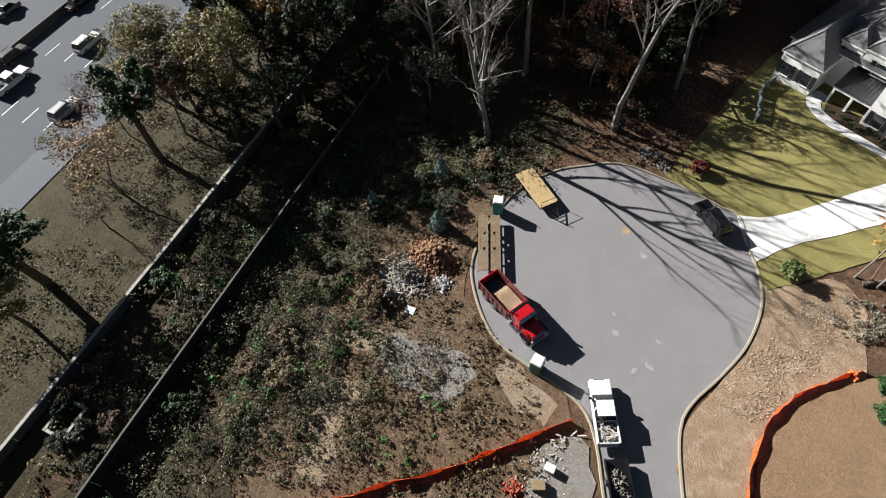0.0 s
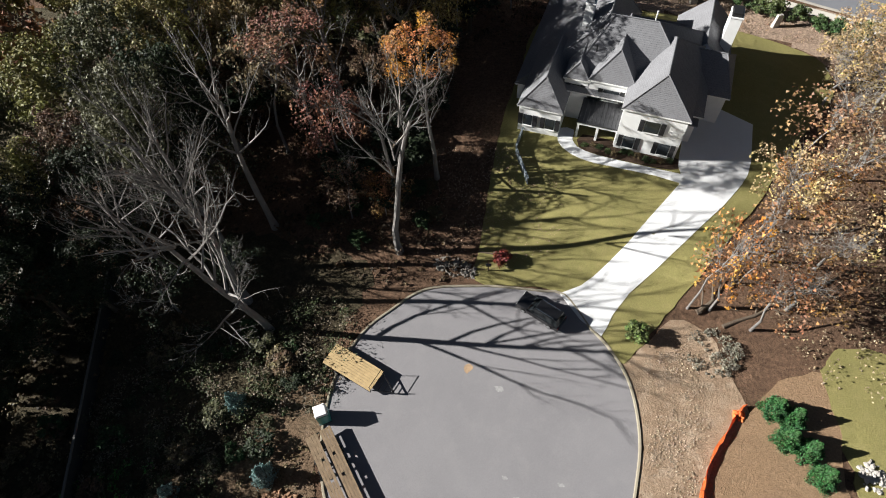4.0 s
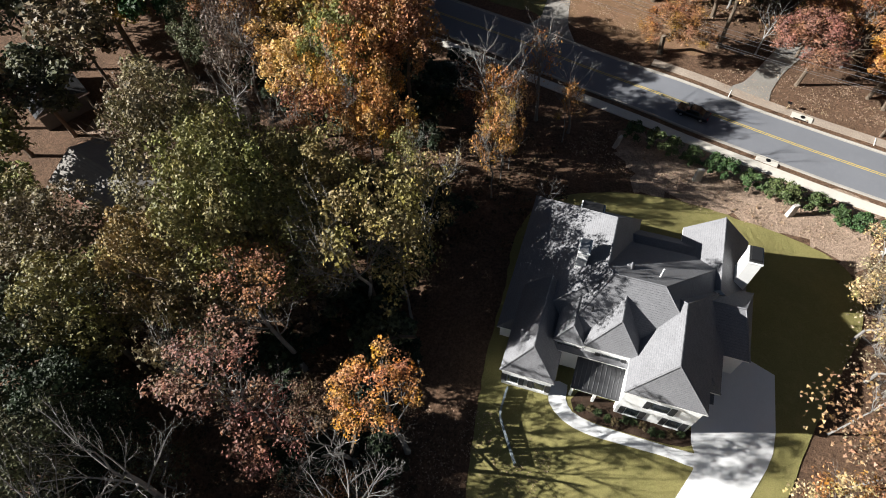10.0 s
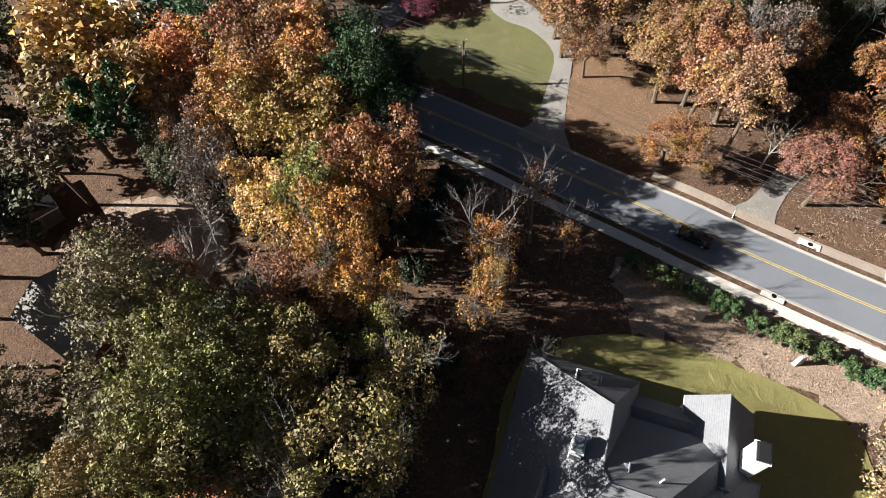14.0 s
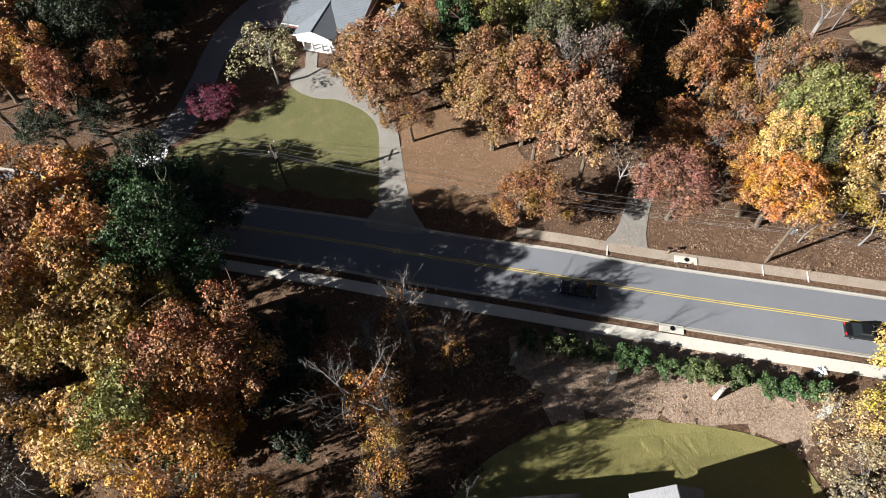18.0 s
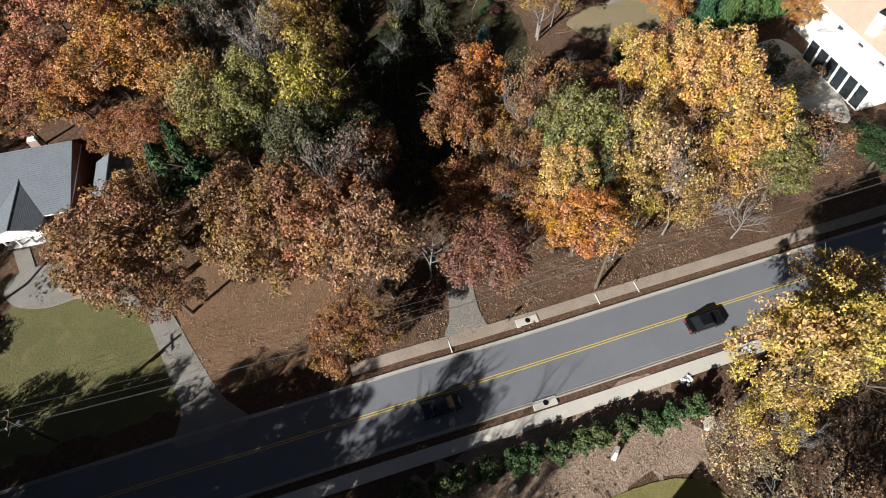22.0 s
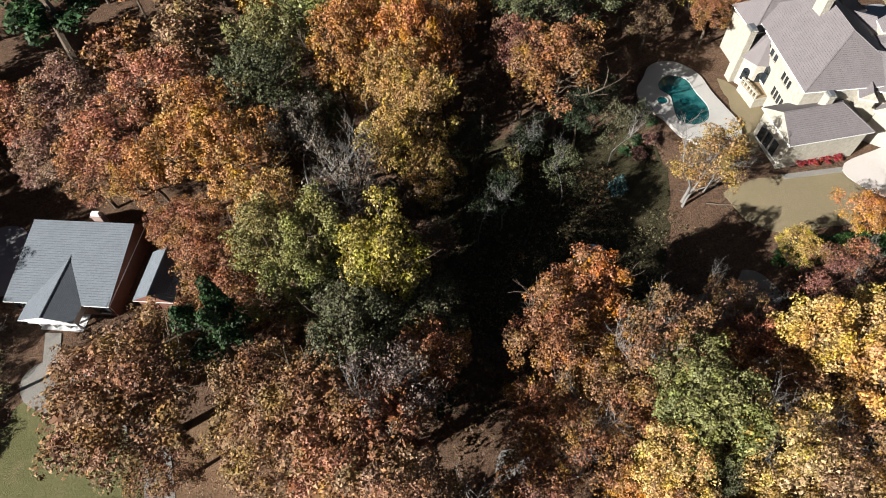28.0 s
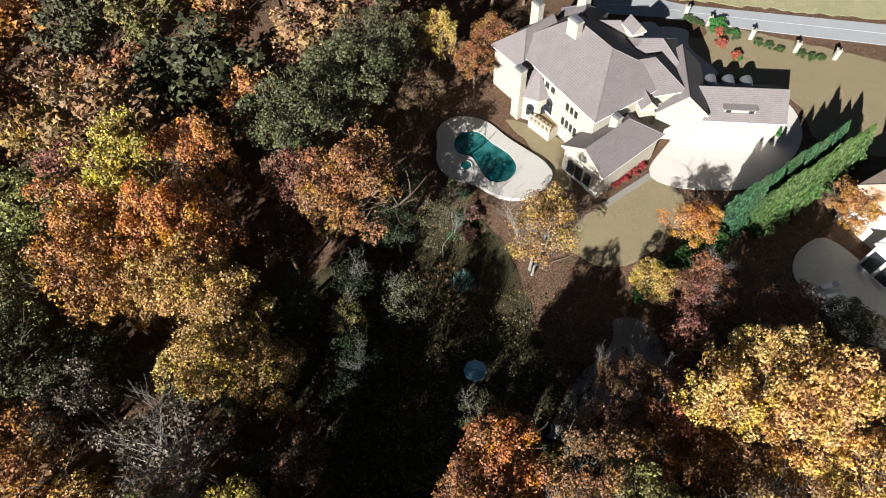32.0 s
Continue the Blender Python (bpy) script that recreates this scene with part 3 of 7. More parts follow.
patch("driveway_short", [(16.2, 82.0), (18.0, 84), (19.4, 86.4), (20.5, 88.8), (22.6, 93), (24.4, 96), (27.4, 94.6), (25.4, 91), (23.5, 87.6), (22, 83.5), (21.2, 80.6)], M_GDRIVE, .09, "short asphalt driveway dusted with leaves", "driveway")
patch("porch_walk", [(-26.2, 124.2), (-24.2, 123.6), (-24.0, 118.8), (-26.0, 119.2)], M_GDRIVE, .1, "short concrete walk to the porch", "path", smooth=False)
patch("driveway_lane", [(-53.5, 99.8), (-49.5, 104.5), (-46.3, 106), (-45.6, 101.6), (-49, 99)], M_CONC, .09, "pale concrete drive apron", "driveway")
patch("lane_west", [(-50, 104), (-46.5, 112), (-44.8, 120), (-44.2, 125), (-42.6, 132), (-39, 139), (-34.6, 143.4), (-30.4, 141), (-29.2, 132), (-35.5, 131.5), (-38.4, 128.6), (-40.2, 121.9), (-41.2, 114), (-43.4, 106)], M_ASPHALT, .08, "grey asphalt lane in deep shade", "driveway")
patch("lane_wood", [(45, 105.5), (52, 108), (58.5, 108), (62, 110), (64.5, 106), (61, 101), (56.5, 96), (52, 94), (52, 98), (56, 102)], M_GDRIVE, .08, "grey gravel turning place in the wood", "driveway", ragged=.2)
patch("court", [(84, 121.8), (83.4, 118.2), (87, 113.5), (91.8, 109.6), (98.5, 108.6), (104.5, 109.5), (108.6, 112.6), (110, 116.5), (108, 121), (104.5, 126), (104, 131), (107.6, 137), (110.5, 141), (107, 143), (102, 139), (99, 131), (94, 124)], M_COURT, .12, "bright pale concrete court before the garages", "driveway")
patch("court_drive", [(100.7, 129.5), (104.1, 135.4), (107.7, 139.8), (109.8, 140), (113.2, 136.1), (109.9, 133.2), (108.1, 126.4), (105, 127.5)], M_COURT, .13, "pale concrete drive leading to the gate", "driveway")
patch("lawn_court", [(65.5, 122), (70, 122.8), (74.6, 122.2), (79, 121.8), (83.6, 120.4), (83.2, 115.4), (80, 113), (76, 112.6), (70, 113.6), (66.5, 116)], M_LAWNDRY, .06, "olive-brown lawn below the stone house", "lawn", ragged=.2)
patch("lawn_east", [(106.5, 108), (110.5, 113), (111.5, 118), (109, 124), (106.8, 130), (110, 135.5), (114, 133), (117.5, 134.5), (120.8, 128.5), (123.8, 121.6), (126.8, 115), (130, 107), (132, 99), (120, 96), (110, 100)], M_LAWNDRY, .06, "dry olive lawn behind the garages", "lawn", ragged=.2)
patch("verge_far", [(113, 153), (118.6, 143.4), (127, 131.5), (139.3, 114.4), (151, 98), (185, 110), (165, 160), (125, 175)], ground_mat("pale_grass", (.3, .275, .16), (.22, .215, .11), (.42, .4, .32), .2, 1.0, 8, .5, bump=.06, mid=.8), .06, "pale dry grass verge beyond the road", "grass", ragged=.4)
ribbon("road_marking", smooth_line([(108, 150.6), (116.2, 140.4), (125.4, 127.2), (136, 112), (147.4, 94.8)], 2.0), [(-.07, 0), (.07, 0)], M_WLINE, .215, "white line along the far road", "road marking")
# Dark sheet: tree shade over the hollow is put into the ground colour.
patch("hollow_floor", [(24, 112), (34, 106), (46, 104), (52, 112), (56, 120), (60, 130), (56, 138), (44, 142), (34, 142), (26, 136), (22, 124)], ground_mat("shade_floor", (.05, .042, .022), (.028, .03, .013), (.13, .105, .06), .25, .9, 7, .85, bump=.14, mid=.85), .05, "hollow ground with shade put into its dark colour", "ground", ragged=.8)
patch("pool_garden", [(71, 131), (74.5, 137), (75.5, 143), (78.5, 136.5), (78, 130.5), (75, 129), (73, 127)], M_LAWNDRY, .06, "patchy lawn between pool and house", "lawn", ragged=.2)
patch("garden_walk", [(74.6, 122.5), (83.6, 121.3), (83.5, 120.4), (74.5, 121.6)], M_GDRIVE, .1, "pale stone garden walk", "path", smooth=False)
patch("road_far", [(112, 152), (117.6, 142.4), (126, 130.5), (138.3, 113.4), (150, 97), (145, 92.5), (133.5, 110.6), (125, 123), (115, 138), (106, 150)], ground_mat("pale_asphalt", (.3, .31, .325), (.26, .265, .28), (.36, .365, .37), .3, 1.4, 20, .2, .9, .01, .25, mid=.5), .1, "grey road beyond the stone house", "road")

# ---- houses ----
def ridge_caps(parent, lines, material, r=.09):
    for a, b in lines:
        part("ridge_cap", tube(bmesh.new(), a, b, r, r, 5), material, parent)


def wing(house, cx, cy, L, W, ang, z0, eave, ridge, hip=(1, 1), wall=None, roof=None, over=.45, caps=True, frac=.5, inset=None):
    """A block of a house with its hip or gable roof, the ridge along its length."""
    m = pose(cx, cy, 0, 0, 0, ang)
    il, ir = inset or (W / 2 * .95, W / 2 * .95)
    a, b = L / 2 + over, W / 2 + over
    xl = -a + (il + over if hip[0] else 0)
    xr = a - (ir + over if hip[1] else 0)
    if xl > xr:
        xl = xr = (xl + xr) / 2
    bm = bmesh.new()
    lo = [bm.verts.new((x, y, eave - .2)) for x, y in ((-a, -b), (a, -b), (a, b), (-a, b))]
    up = [bm.verts.new((x, y, eave)) for x, y in ((-a, -b), (a, -b), (a, b), (-a, b))]
    ry = (frac - .5) * W
    r0, r1 = bm.verts.new((xl, ry, ridge)), bm.verts.new((xr + .001, ry, ridge))
    bm.faces.new(lo[::-1])
    for k in range(4):
        bm.faces.new((lo[k], lo[(k + 1) % 4], up[(k + 1) % 4], up[k]))
    bm.faces.new((up[0], up[1], r1, r0))
    bm.faces.new((up[2], up[3], r0, r1))
    bm.faces.new((up[3], up[0], r0))
    bm.faces.new((up[1], up[2], r1))
    bmesh.ops.recalc_face_normals(bm, faces=bm.faces)
    for f in bm.faces:
        if abs(f.normal.x) > .95 and f.calc_center_median().z > eave:
            f.material_index = 1
        elif abs(f.normal.z) < .1:
            f.material_index = 2
    bmesh.ops.transform(bm, matrix=m, verts=bm.verts)
    ro = part("roof", bm, roof, house)
    ro.data.materials.append(wall)
    ro.data.materials.append(M_TRIM)
    wb = bx(-L / 2, L / 2, -W / 2, W / 2, z0 - .6, eave - .1)
    bmesh.ops.transform(wb, matrix=m, verts=wb.verts)
    part("wall", wb, wall, house)
    if caps:
        ends = [(m @ Vector((xl, ry, ridge)), m @ Vector((xr, ry, ridge)))] if xr - xl > .3 else []
        if hip[0]:
            ends += [(m @ Vector((-a, s * b, eave)), m @ Vector((xl, ry, ridge))) for s in (-1, 1)]
        if hip[1]:
            ends += [(m @ Vector((a, s * b, eave)), m @ Vector((xr, ry, ridge))) for s in (-1, 1)]
        ridge_caps(house, ends, roof)
    return m


def window(house, x, y, z, ang, w=1.1, h=1.5, shutters=None, cols=2, rows=2, arch=False, frame_mat=None):
    """A window facing the local -y after turning by ang."""
    m = pose(x, y, z, 0, 0, ang)
    frame_mat = frame_mat or M_TRIM
    bm = bmesh.new()
    grid = [[bm.verts.new((-w / 2 - .06 + (w + .12) * i / cols, -.06, -.06 + (h + .12) * j / rows)) for i in range(cols + 1)] for j in range(rows + 1)]
    cells = [bm.faces.new((grid[j][i], grid[j][i + 1], grid[j + 1][i + 1], grid[j + 1][i])) for j in range(rows) for i in range(cols)]
    bmesh.ops.inset_individual(bm, faces=cells, thickness=.045)
    bmesh.ops.delete(bm, geom=cells, context='FACES')
    bmesh.ops.solidify(bm, geom=bm.faces[:], thickness=.09)
    bmesh.ops.transform(bm, matrix=m, verts=bm.verts)
    win = part("window", bm, frame_mat, house)
    g = bx(-w / 2, w / 2, -.03, .01, 0, h)
    if arch:
        r = bmesh.ops.create_cone(g, cap_ends=True, segments=16, radius1=w / 2, radius2=w / 2, depth=.04)
        bmesh.ops.transform(g, matrix=pose(0, -.01, h, 90), verts=r["verts"])
    bmesh.ops.transform(g, matrix=m, verts=g.verts)
    part("pane", g, M_GLASS, win, "dark glass pane")
    s = bx(-w / 2 - .14, w / 2 + .14, -.13, .02, -.14, -.08)
    bmesh.ops.transform(s, matrix=m, verts=s.verts)
    part("sill", s, frame_mat, win)
    if shutters:
        for sx in (-1, 1):
            c = sx * (w / 2 + .36)
            b = bx(c - .25, c + .25, -.06, .01, -.06, h + .06)
            for k in range(6):
                box(b, c - .2, c + .2, -.085, -.06, h * (k + .15) / 6, h * (k + .6) / 6)
            bmesh.ops.transform(b, matrix=m, verts=b.verts)
            part("shutter", b, shutters, house, "black louvred shutter")


def chimney(house, x, y, z0, z1, w=1.2, d=1.6, mat=None, ang=0, cap=None):
    m = pose(x, y, 0, 0, 0, ang)
    b = bx(-w / 2, w / 2, -d / 2, d / 2, z0, z1 - .25, .02)
    box(b, -w / 2 - .07, w / 2 + .07, -d / 2 - .07, d / 2 + .07, z1 - .25, z1 - .1)
    bmesh.ops.transform(b, matrix=m, verts=b.verts)
    ch = part("chimney", b, mat, house)
    c = bx(-w / 2 + .06, w / 2 - .06, -d / 2 + .06, d / 2 - .06, z1 - .1, z1 + .12)
    box(c, -w / 2 + .16, w / 2 - .16, -d / 2 + .16, d / 2 - .16, z1 + .12, z1 + .3)
    bmesh.ops.transform(c, matrix=m, verts=c.verts)
    part("chimney_cap", c, cap or M_BLACK, ch, "dark metal chimney cap")


# white house on the rise
HZ = 2.3
wh = thing("white_house", pose(0, 0, 0), "white painted brick two-storey house with steep grey shingle roofs", "house")
W1, R1 = M_WHITE, M_ROOF
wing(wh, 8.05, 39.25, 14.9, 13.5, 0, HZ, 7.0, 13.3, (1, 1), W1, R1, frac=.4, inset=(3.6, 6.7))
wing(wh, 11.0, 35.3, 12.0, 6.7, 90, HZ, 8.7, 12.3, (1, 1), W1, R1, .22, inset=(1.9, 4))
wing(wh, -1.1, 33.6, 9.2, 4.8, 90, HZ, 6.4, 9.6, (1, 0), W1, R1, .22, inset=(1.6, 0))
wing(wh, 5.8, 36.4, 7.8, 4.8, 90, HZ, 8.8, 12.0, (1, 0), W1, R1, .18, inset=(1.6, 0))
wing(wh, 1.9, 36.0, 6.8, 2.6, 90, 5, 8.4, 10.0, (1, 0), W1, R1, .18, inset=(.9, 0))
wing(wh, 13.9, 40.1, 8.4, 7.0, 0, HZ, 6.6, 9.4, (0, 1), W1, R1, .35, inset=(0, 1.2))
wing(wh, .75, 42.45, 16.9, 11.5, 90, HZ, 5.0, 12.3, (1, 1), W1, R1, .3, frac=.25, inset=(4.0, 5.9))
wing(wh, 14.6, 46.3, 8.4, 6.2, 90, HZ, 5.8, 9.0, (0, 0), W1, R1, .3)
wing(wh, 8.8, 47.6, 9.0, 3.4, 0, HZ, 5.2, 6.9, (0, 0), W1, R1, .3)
# lean-to porch with a seamed metal roof
pr = bmesh.new()
vs = [pr.verts.new(p) for p in ((3.1, 29.5, 5.15), (7.9, 29.5, 5.15), (7.9, 33.4, 6.35), (3.1, 33.4, 6.35), (3.1, 29.5, 5.0), (7.9, 29.5, 5.0), (7.9, 33.4, 6.2), (3.1, 33.4, 6.2))]
for q in ((0, 1, 2, 3), (7, 6, 5, 4), (0, 4, 5, 1), (1, 5, 6, 2), (2, 6, 7, 3), (3, 7, 4, 0)):
    pr.faces.new([vs[k] for k in q])
porch_roof = part("porch_roof", pr, M_SEAM, wh, "dark standing-seam metal porch roof")
for k in range(11):
    x = 3.3 + k * .44
    b = tube(bmesh.new(), (x, 29.5, 5.18), (x, 33.3, 6.37), .03, .03, 4)
    part("seam", b, M_SEAM, porch_roof)
for x in (3.3, 5.5, 7.7):
    part("porch_post", bx(x - .14, x + .14, 29.62, 29.9, HZ, 5.0, .02), M_TRIM, wh)
part("porch_beam", bx(3.1, 7.9, 29.6, 29.92, 4.65, 5.0), M_TRIM, wh)
part("porch_floor", bx(2.6, 8.0, 29.4, 33, HZ - .3, HZ + .18), M_WALK, wh)
part("step", bx(1.4, 3.2, 29.2, 30.6, HZ - .3, HZ + .12, .02), M_BRICK, wh, "red brick front step")
part("front_door", bx(5.0, 6.1, 33.3, 33.46, HZ + .2, HZ + 2.4), M_WOOD, wh, "brown wooden front door")
for x in (-2.4, .2):
    window(wh, x, 28.94, HZ + 1.3, 0, 1.0, 1.5, M_DARK)
for x in (9.1, 12.9):
    window(wh, x, 29.24, HZ + .9, 0, 1.15, 1.6, M_DARK)
window(wh, 11.0, 29.24, HZ + 3.75, 0, 1.5, 1.5, M_DARK, cols=3)
window(wh, 5.9, 32.44, HZ + 4.1, 0, 1.7, 1.4, M_DARK, cols=3)
window(wh, 1.9, 32.54, HZ + 4.2, 0, .9, 1.1, M_DARK)
for y in (32.0, 34.6):
    part("garage_door", bx(14.38, 14.46, y - 1.2, y + 1.2, HZ, HZ + 2.3), M_TRIM, wh, "white panelled garage door")
# eyebrow over the garage side
eb = bx(14.4, 15.6, 31.2, 36.0, 6.3, 6.42)
part("side_canopy", eb, R1, wh, "small shingled canopy over the garage side")
chimney(wh, 1.2, 48.2, 3, 9.0, 2.4, 1.4, M_WHITE)
chimney(wh, 1.2, 40.4, 8, 13.0, 1.0, 1.6, M_WHITE, cap=M_CAP)
chimney(wh, 16.9, 45.2, 2, 11.2, 1.3, 1.9, M_WHITE)
tube_b = tube(bmesh.new(), (8.4, 39.6, 11), (8.4, 39.6, 13.4), .08, .08)
part("vent_pipe", tube_b, M_TRIM, wh)
part("vent_pipe", tube(bmesh.new(), (3.2, 35.2, 9), (3.2, 35.2, 11.2), .08, .08), M_BLACK, wh)

# stone mansion
MZ = -.4
ma = thing("stone_mansion", pose(0, 0, 0), "large cream stone house with mauve-brown shingle roofs and tall chimneys", "house")
W2, R2 = M_STONE, M_ROOF2
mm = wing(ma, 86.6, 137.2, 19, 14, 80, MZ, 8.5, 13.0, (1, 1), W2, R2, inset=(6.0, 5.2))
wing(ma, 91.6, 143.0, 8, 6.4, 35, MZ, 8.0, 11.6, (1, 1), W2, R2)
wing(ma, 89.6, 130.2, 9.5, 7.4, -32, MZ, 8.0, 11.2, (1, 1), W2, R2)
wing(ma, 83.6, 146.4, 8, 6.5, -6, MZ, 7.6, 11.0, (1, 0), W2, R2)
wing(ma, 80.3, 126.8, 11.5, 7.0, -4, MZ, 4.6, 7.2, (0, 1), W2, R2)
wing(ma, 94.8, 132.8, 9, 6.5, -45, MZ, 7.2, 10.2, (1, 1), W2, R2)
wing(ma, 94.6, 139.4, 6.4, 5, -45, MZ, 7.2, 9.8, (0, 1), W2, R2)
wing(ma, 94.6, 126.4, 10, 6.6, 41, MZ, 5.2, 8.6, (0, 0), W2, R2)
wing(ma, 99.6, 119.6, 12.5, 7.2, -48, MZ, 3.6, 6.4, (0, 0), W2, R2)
# polygonal bay with its tent roof
bm = bmesh.new()
bmesh.ops.create_cone(bm, cap_ends=True, segments=8, radius1=3.0, radius2=3.0, depth=6)
bmesh.ops.transform(bm, matrix=pose(80.6, 141.4, 2), verts=bm.verts)
part("bay", bm, M_STONE, ma)
bm = bmesh.new()
bmesh.ops.create_cone(bm, cap_ends=True, segments=8, radius1=3.5, radius2=.2, depth=3.6)
bmesh.ops.transform(bm, matrix=pose(80.6, 141.4, 6.75), verts=bm.verts)
part("bay_roof", bm, M_ROOF2, ma)
wing(ma, 83, 141.6, 5, 5, -6, MZ, 5.0, 8.2, (0, 0), W2, R2, .3, False)
for x, y, z, w, d in ((77.4, 142.4, 9.4, 1.1, 1.6), (85.6, 140.2, 14.4, 1.1, 2.0), (86.6, 148.0, 12.6, 1.1, 1.6), (93, 144.4, 13, 1.2, 1.6)):
    chimney(ma, x, y, MZ, z, w, d, M_STONE, -6, M_CAP)
chimney(ma, 80.6, 127.4, 5, 8.6, 1.0, 1.2, M_STONE, -4, M_CAP)
for u, z, w, h in ((2.0, 6.4, .8, 1.0), (.7, 6.4, .8, 1.0), (-.6, 6.4, .8, 1.0), (-4.0, 5.8, .6, 1.2), (-4.95, 5.8, .6, 1.2), (-5.9, 5.8, .6, 1.2), (-3.6, 2.6, .6, 1.4), (-4.5, 2.6, .6, 1.4), (-5.4, 2.6, .6, 1.4), (-6.3, 2.6, .6, 1.4)):
    c = mm @ Vector((u, 7.02, z))
    window(ma, c.x, c.y, c.z, -100, w, h, frame_mat=M_STONE)
for u, w in ((1.4, 1.2), (-.3, 1.4)):
    c = mm @ Vector((u, 7.02, 2.2))
    window(ma, c.x, c.y, c.z, -100, w, 2.2, arch=True, frame_mat=M_TRIM)
# small dormers on the slope above the court
for x, y, z, a in ((86.4, 126.9, 7.7, -32), (95.6, 136.6, 9.6, -20)):
    wing(ma, x, y, 2.6, 2.0, a + 90, z - 1, z, z + 1.3, (0, 0), W2, R2, .2, False)
for k in (4, 5, 6):
    a = radians(22.5 + 45 * k - 45)
    window(ma, 80.6 + 2.8 * math.cos(a), 141.4 + 2.8 * math.sin(a), 1.2, math.degrees(a) + 90, 1.2, 1.7, arch=True, frame_mat=M_TRIM)
# terrace behind the house
part("terrace", bx(77.0, 82, 135.4, 139.6, MZ - .5, MZ + 2.0), M_STONE, ma)
part("terrace_paving", bx(77.3, 81.8, 135.5, 139.4, MZ + 2.0, MZ + 2.06), M_WOOD, ma)
for k in range(6):
    part("baluster", bx(77.05, 77.25, 135.5 + k * .78, 135.7 + k * .78, MZ + 2.06, MZ + 2.9), M_STONE, ma)
part("rail", bx(77.0, 77.3, 135.4, 139.6, MZ + 2.9, MZ + 3.02), M_STONE, ma)
# screened porch front
for k in range(4):
    window(ma, 74.46, 129.0 - k * 1.5, .3, -94, 1.2, 2.4, frame_mat=M_TRIM, rows=1)
mg = pose(99.6, 119.6, 0, 0, 0, -48)
for k in range(3):
    c = mg @ Vector((-3.6 + k * 3.4, -3.72, 0))
    gd = bx(-1.3, 1.3, -.05, .05, MZ, MZ + 2.4)
    for q in range(4):
        box(gd, -1.25, 1.25, -.09, -.05, MZ + .06 + q * .6, MZ + .54 + q * .6)
    bmesh.ops.transform(gd, matrix=pose(c.x, c.y, 0, 0, 0, -48), verts=gd.verts)
    part("garage_door", gd, M_TRIM, ma, "cream panelled garage door")
for k in range(3):
    bm = bmesh.new()
    r = bmesh.ops.create_cone(bm, cap_ends=True, segments=20, radius1=.85, radius2=.85, depth=2.6)
    bmesh.ops.transform(bm, matrix=mg @ pose(-3.2 + k * 2.6, 2.9, 4.3, 90), verts=bm.verts)
    part("dormer", bm, M_CAP, ma, "half-round metal dormer")
bm = bx(-2.2, 2.2, -2.9, -1.3, 4.0, 4.95)
bmesh.ops.transform(bm, matrix=mg, verts=bm.verts)
part("dormer", bm, M_STONE, ma, "long low dormer on the garage roof")
bm = bx(-2.4, 2.4, -3.05, -1.0, 4.95, 5.1)
bmesh.ops.transform(bm, matrix=mg, verts=bm.verts)
part("dormer_roof", bm, M_ROOF2, ma)
for x in (-1.6, 1.6):
    c = mg @ Vector((x, -2.93, 4.2))
    window(ma, c.x, c.y, c.z, -48, .7, .6)

# blue-roofed brick house
M_CHIMBRICK = plain_mat("pale_pink_brick", (.34, .24, .21), .85, var=.2, scale=3, bump=.02)
bh = thing("brick_house", pose(0, 0, 0), "red brick bungalow with pale blue-grey roof and columned gable porch", "house")
BZ = .3
wing(bh, -21.5, 131.8, 13.0, 11.6, -19, BZ, 3.5, 5.5, (0, 0), M_BRICK, M_ROOF3, .4, frac=.92)
wing(bh, -23.0, 127.9, 8.2, 6.4, 71, BZ + 2.4, 3.5, 4.6, (0, 0), M_TRIM, M_ROOF3, .35)
wing(bh, -10.7, 126.6, 6.6, 4.6, 71, BZ, 3.2, 4.7, (0, 0), M_BRICK, M_ROOF3, .3)
pm = pose(-23.0, 127.6, 0, 0, 0, -19)
for x in (-2.5, -.9, .9, 2.5):
    c = pm @ Vector((x, -3.4, 0))
    part("column", tube(bmesh.new(), (c.x, c.y, BZ - .2), (c.x, c.y, 3.3), .17, .15, 12), M_TRIM, bh, "white round porch column")
pb = bx(-2.8, 2.8, -3.8, -1, BZ - .4, BZ + .15)
bmesh.ops.transform(pb, matrix=pm, verts=pb.verts)
part("porch_floor", pb, M_CONC, bh)
chimney(bh, -17.9, 136.4, 3, 6.5, 1.3, .8, M_CHIMBRICK, -19, M_CONC)
for x in (-1.6, 1.5):
    c = pm @ Vector((x, -1.2, BZ + .7))
    window(bh, c.x, c.y, c.z, -19, .9, 1.4, M_DARK)
wm = pose(-21.5, 131.8, 0, 0, 0, -19)
for x in (-5.4, 5.2):
    c = wm @ Vector((x, -5.84, BZ + .9))
    window(bh, c.x, c.y, c.z, -19, 1.0, 1.4, M_DARK)

# dull-roofed house in the wood and its neighbour
dh = thing("wood_house", pose(0, 0, 0), "dull brown-roofed brick house among the trees", "house")
wing(dh, -57.8, 40.0, 13, 8.4, -14, .5, 3.6, 5.6, (0, 0), M_BRICK, M_ROOF5, .4)
dh2 = thing("wood_house", pose(0, 0, 0), "dark low house half hidden by trees", "house")
wing(dh2, -77.5, 52.0, 9, 7, -30, .3, 3.4, 5.2, (0, 0), M_CONCW, M_ROOF6, .4)

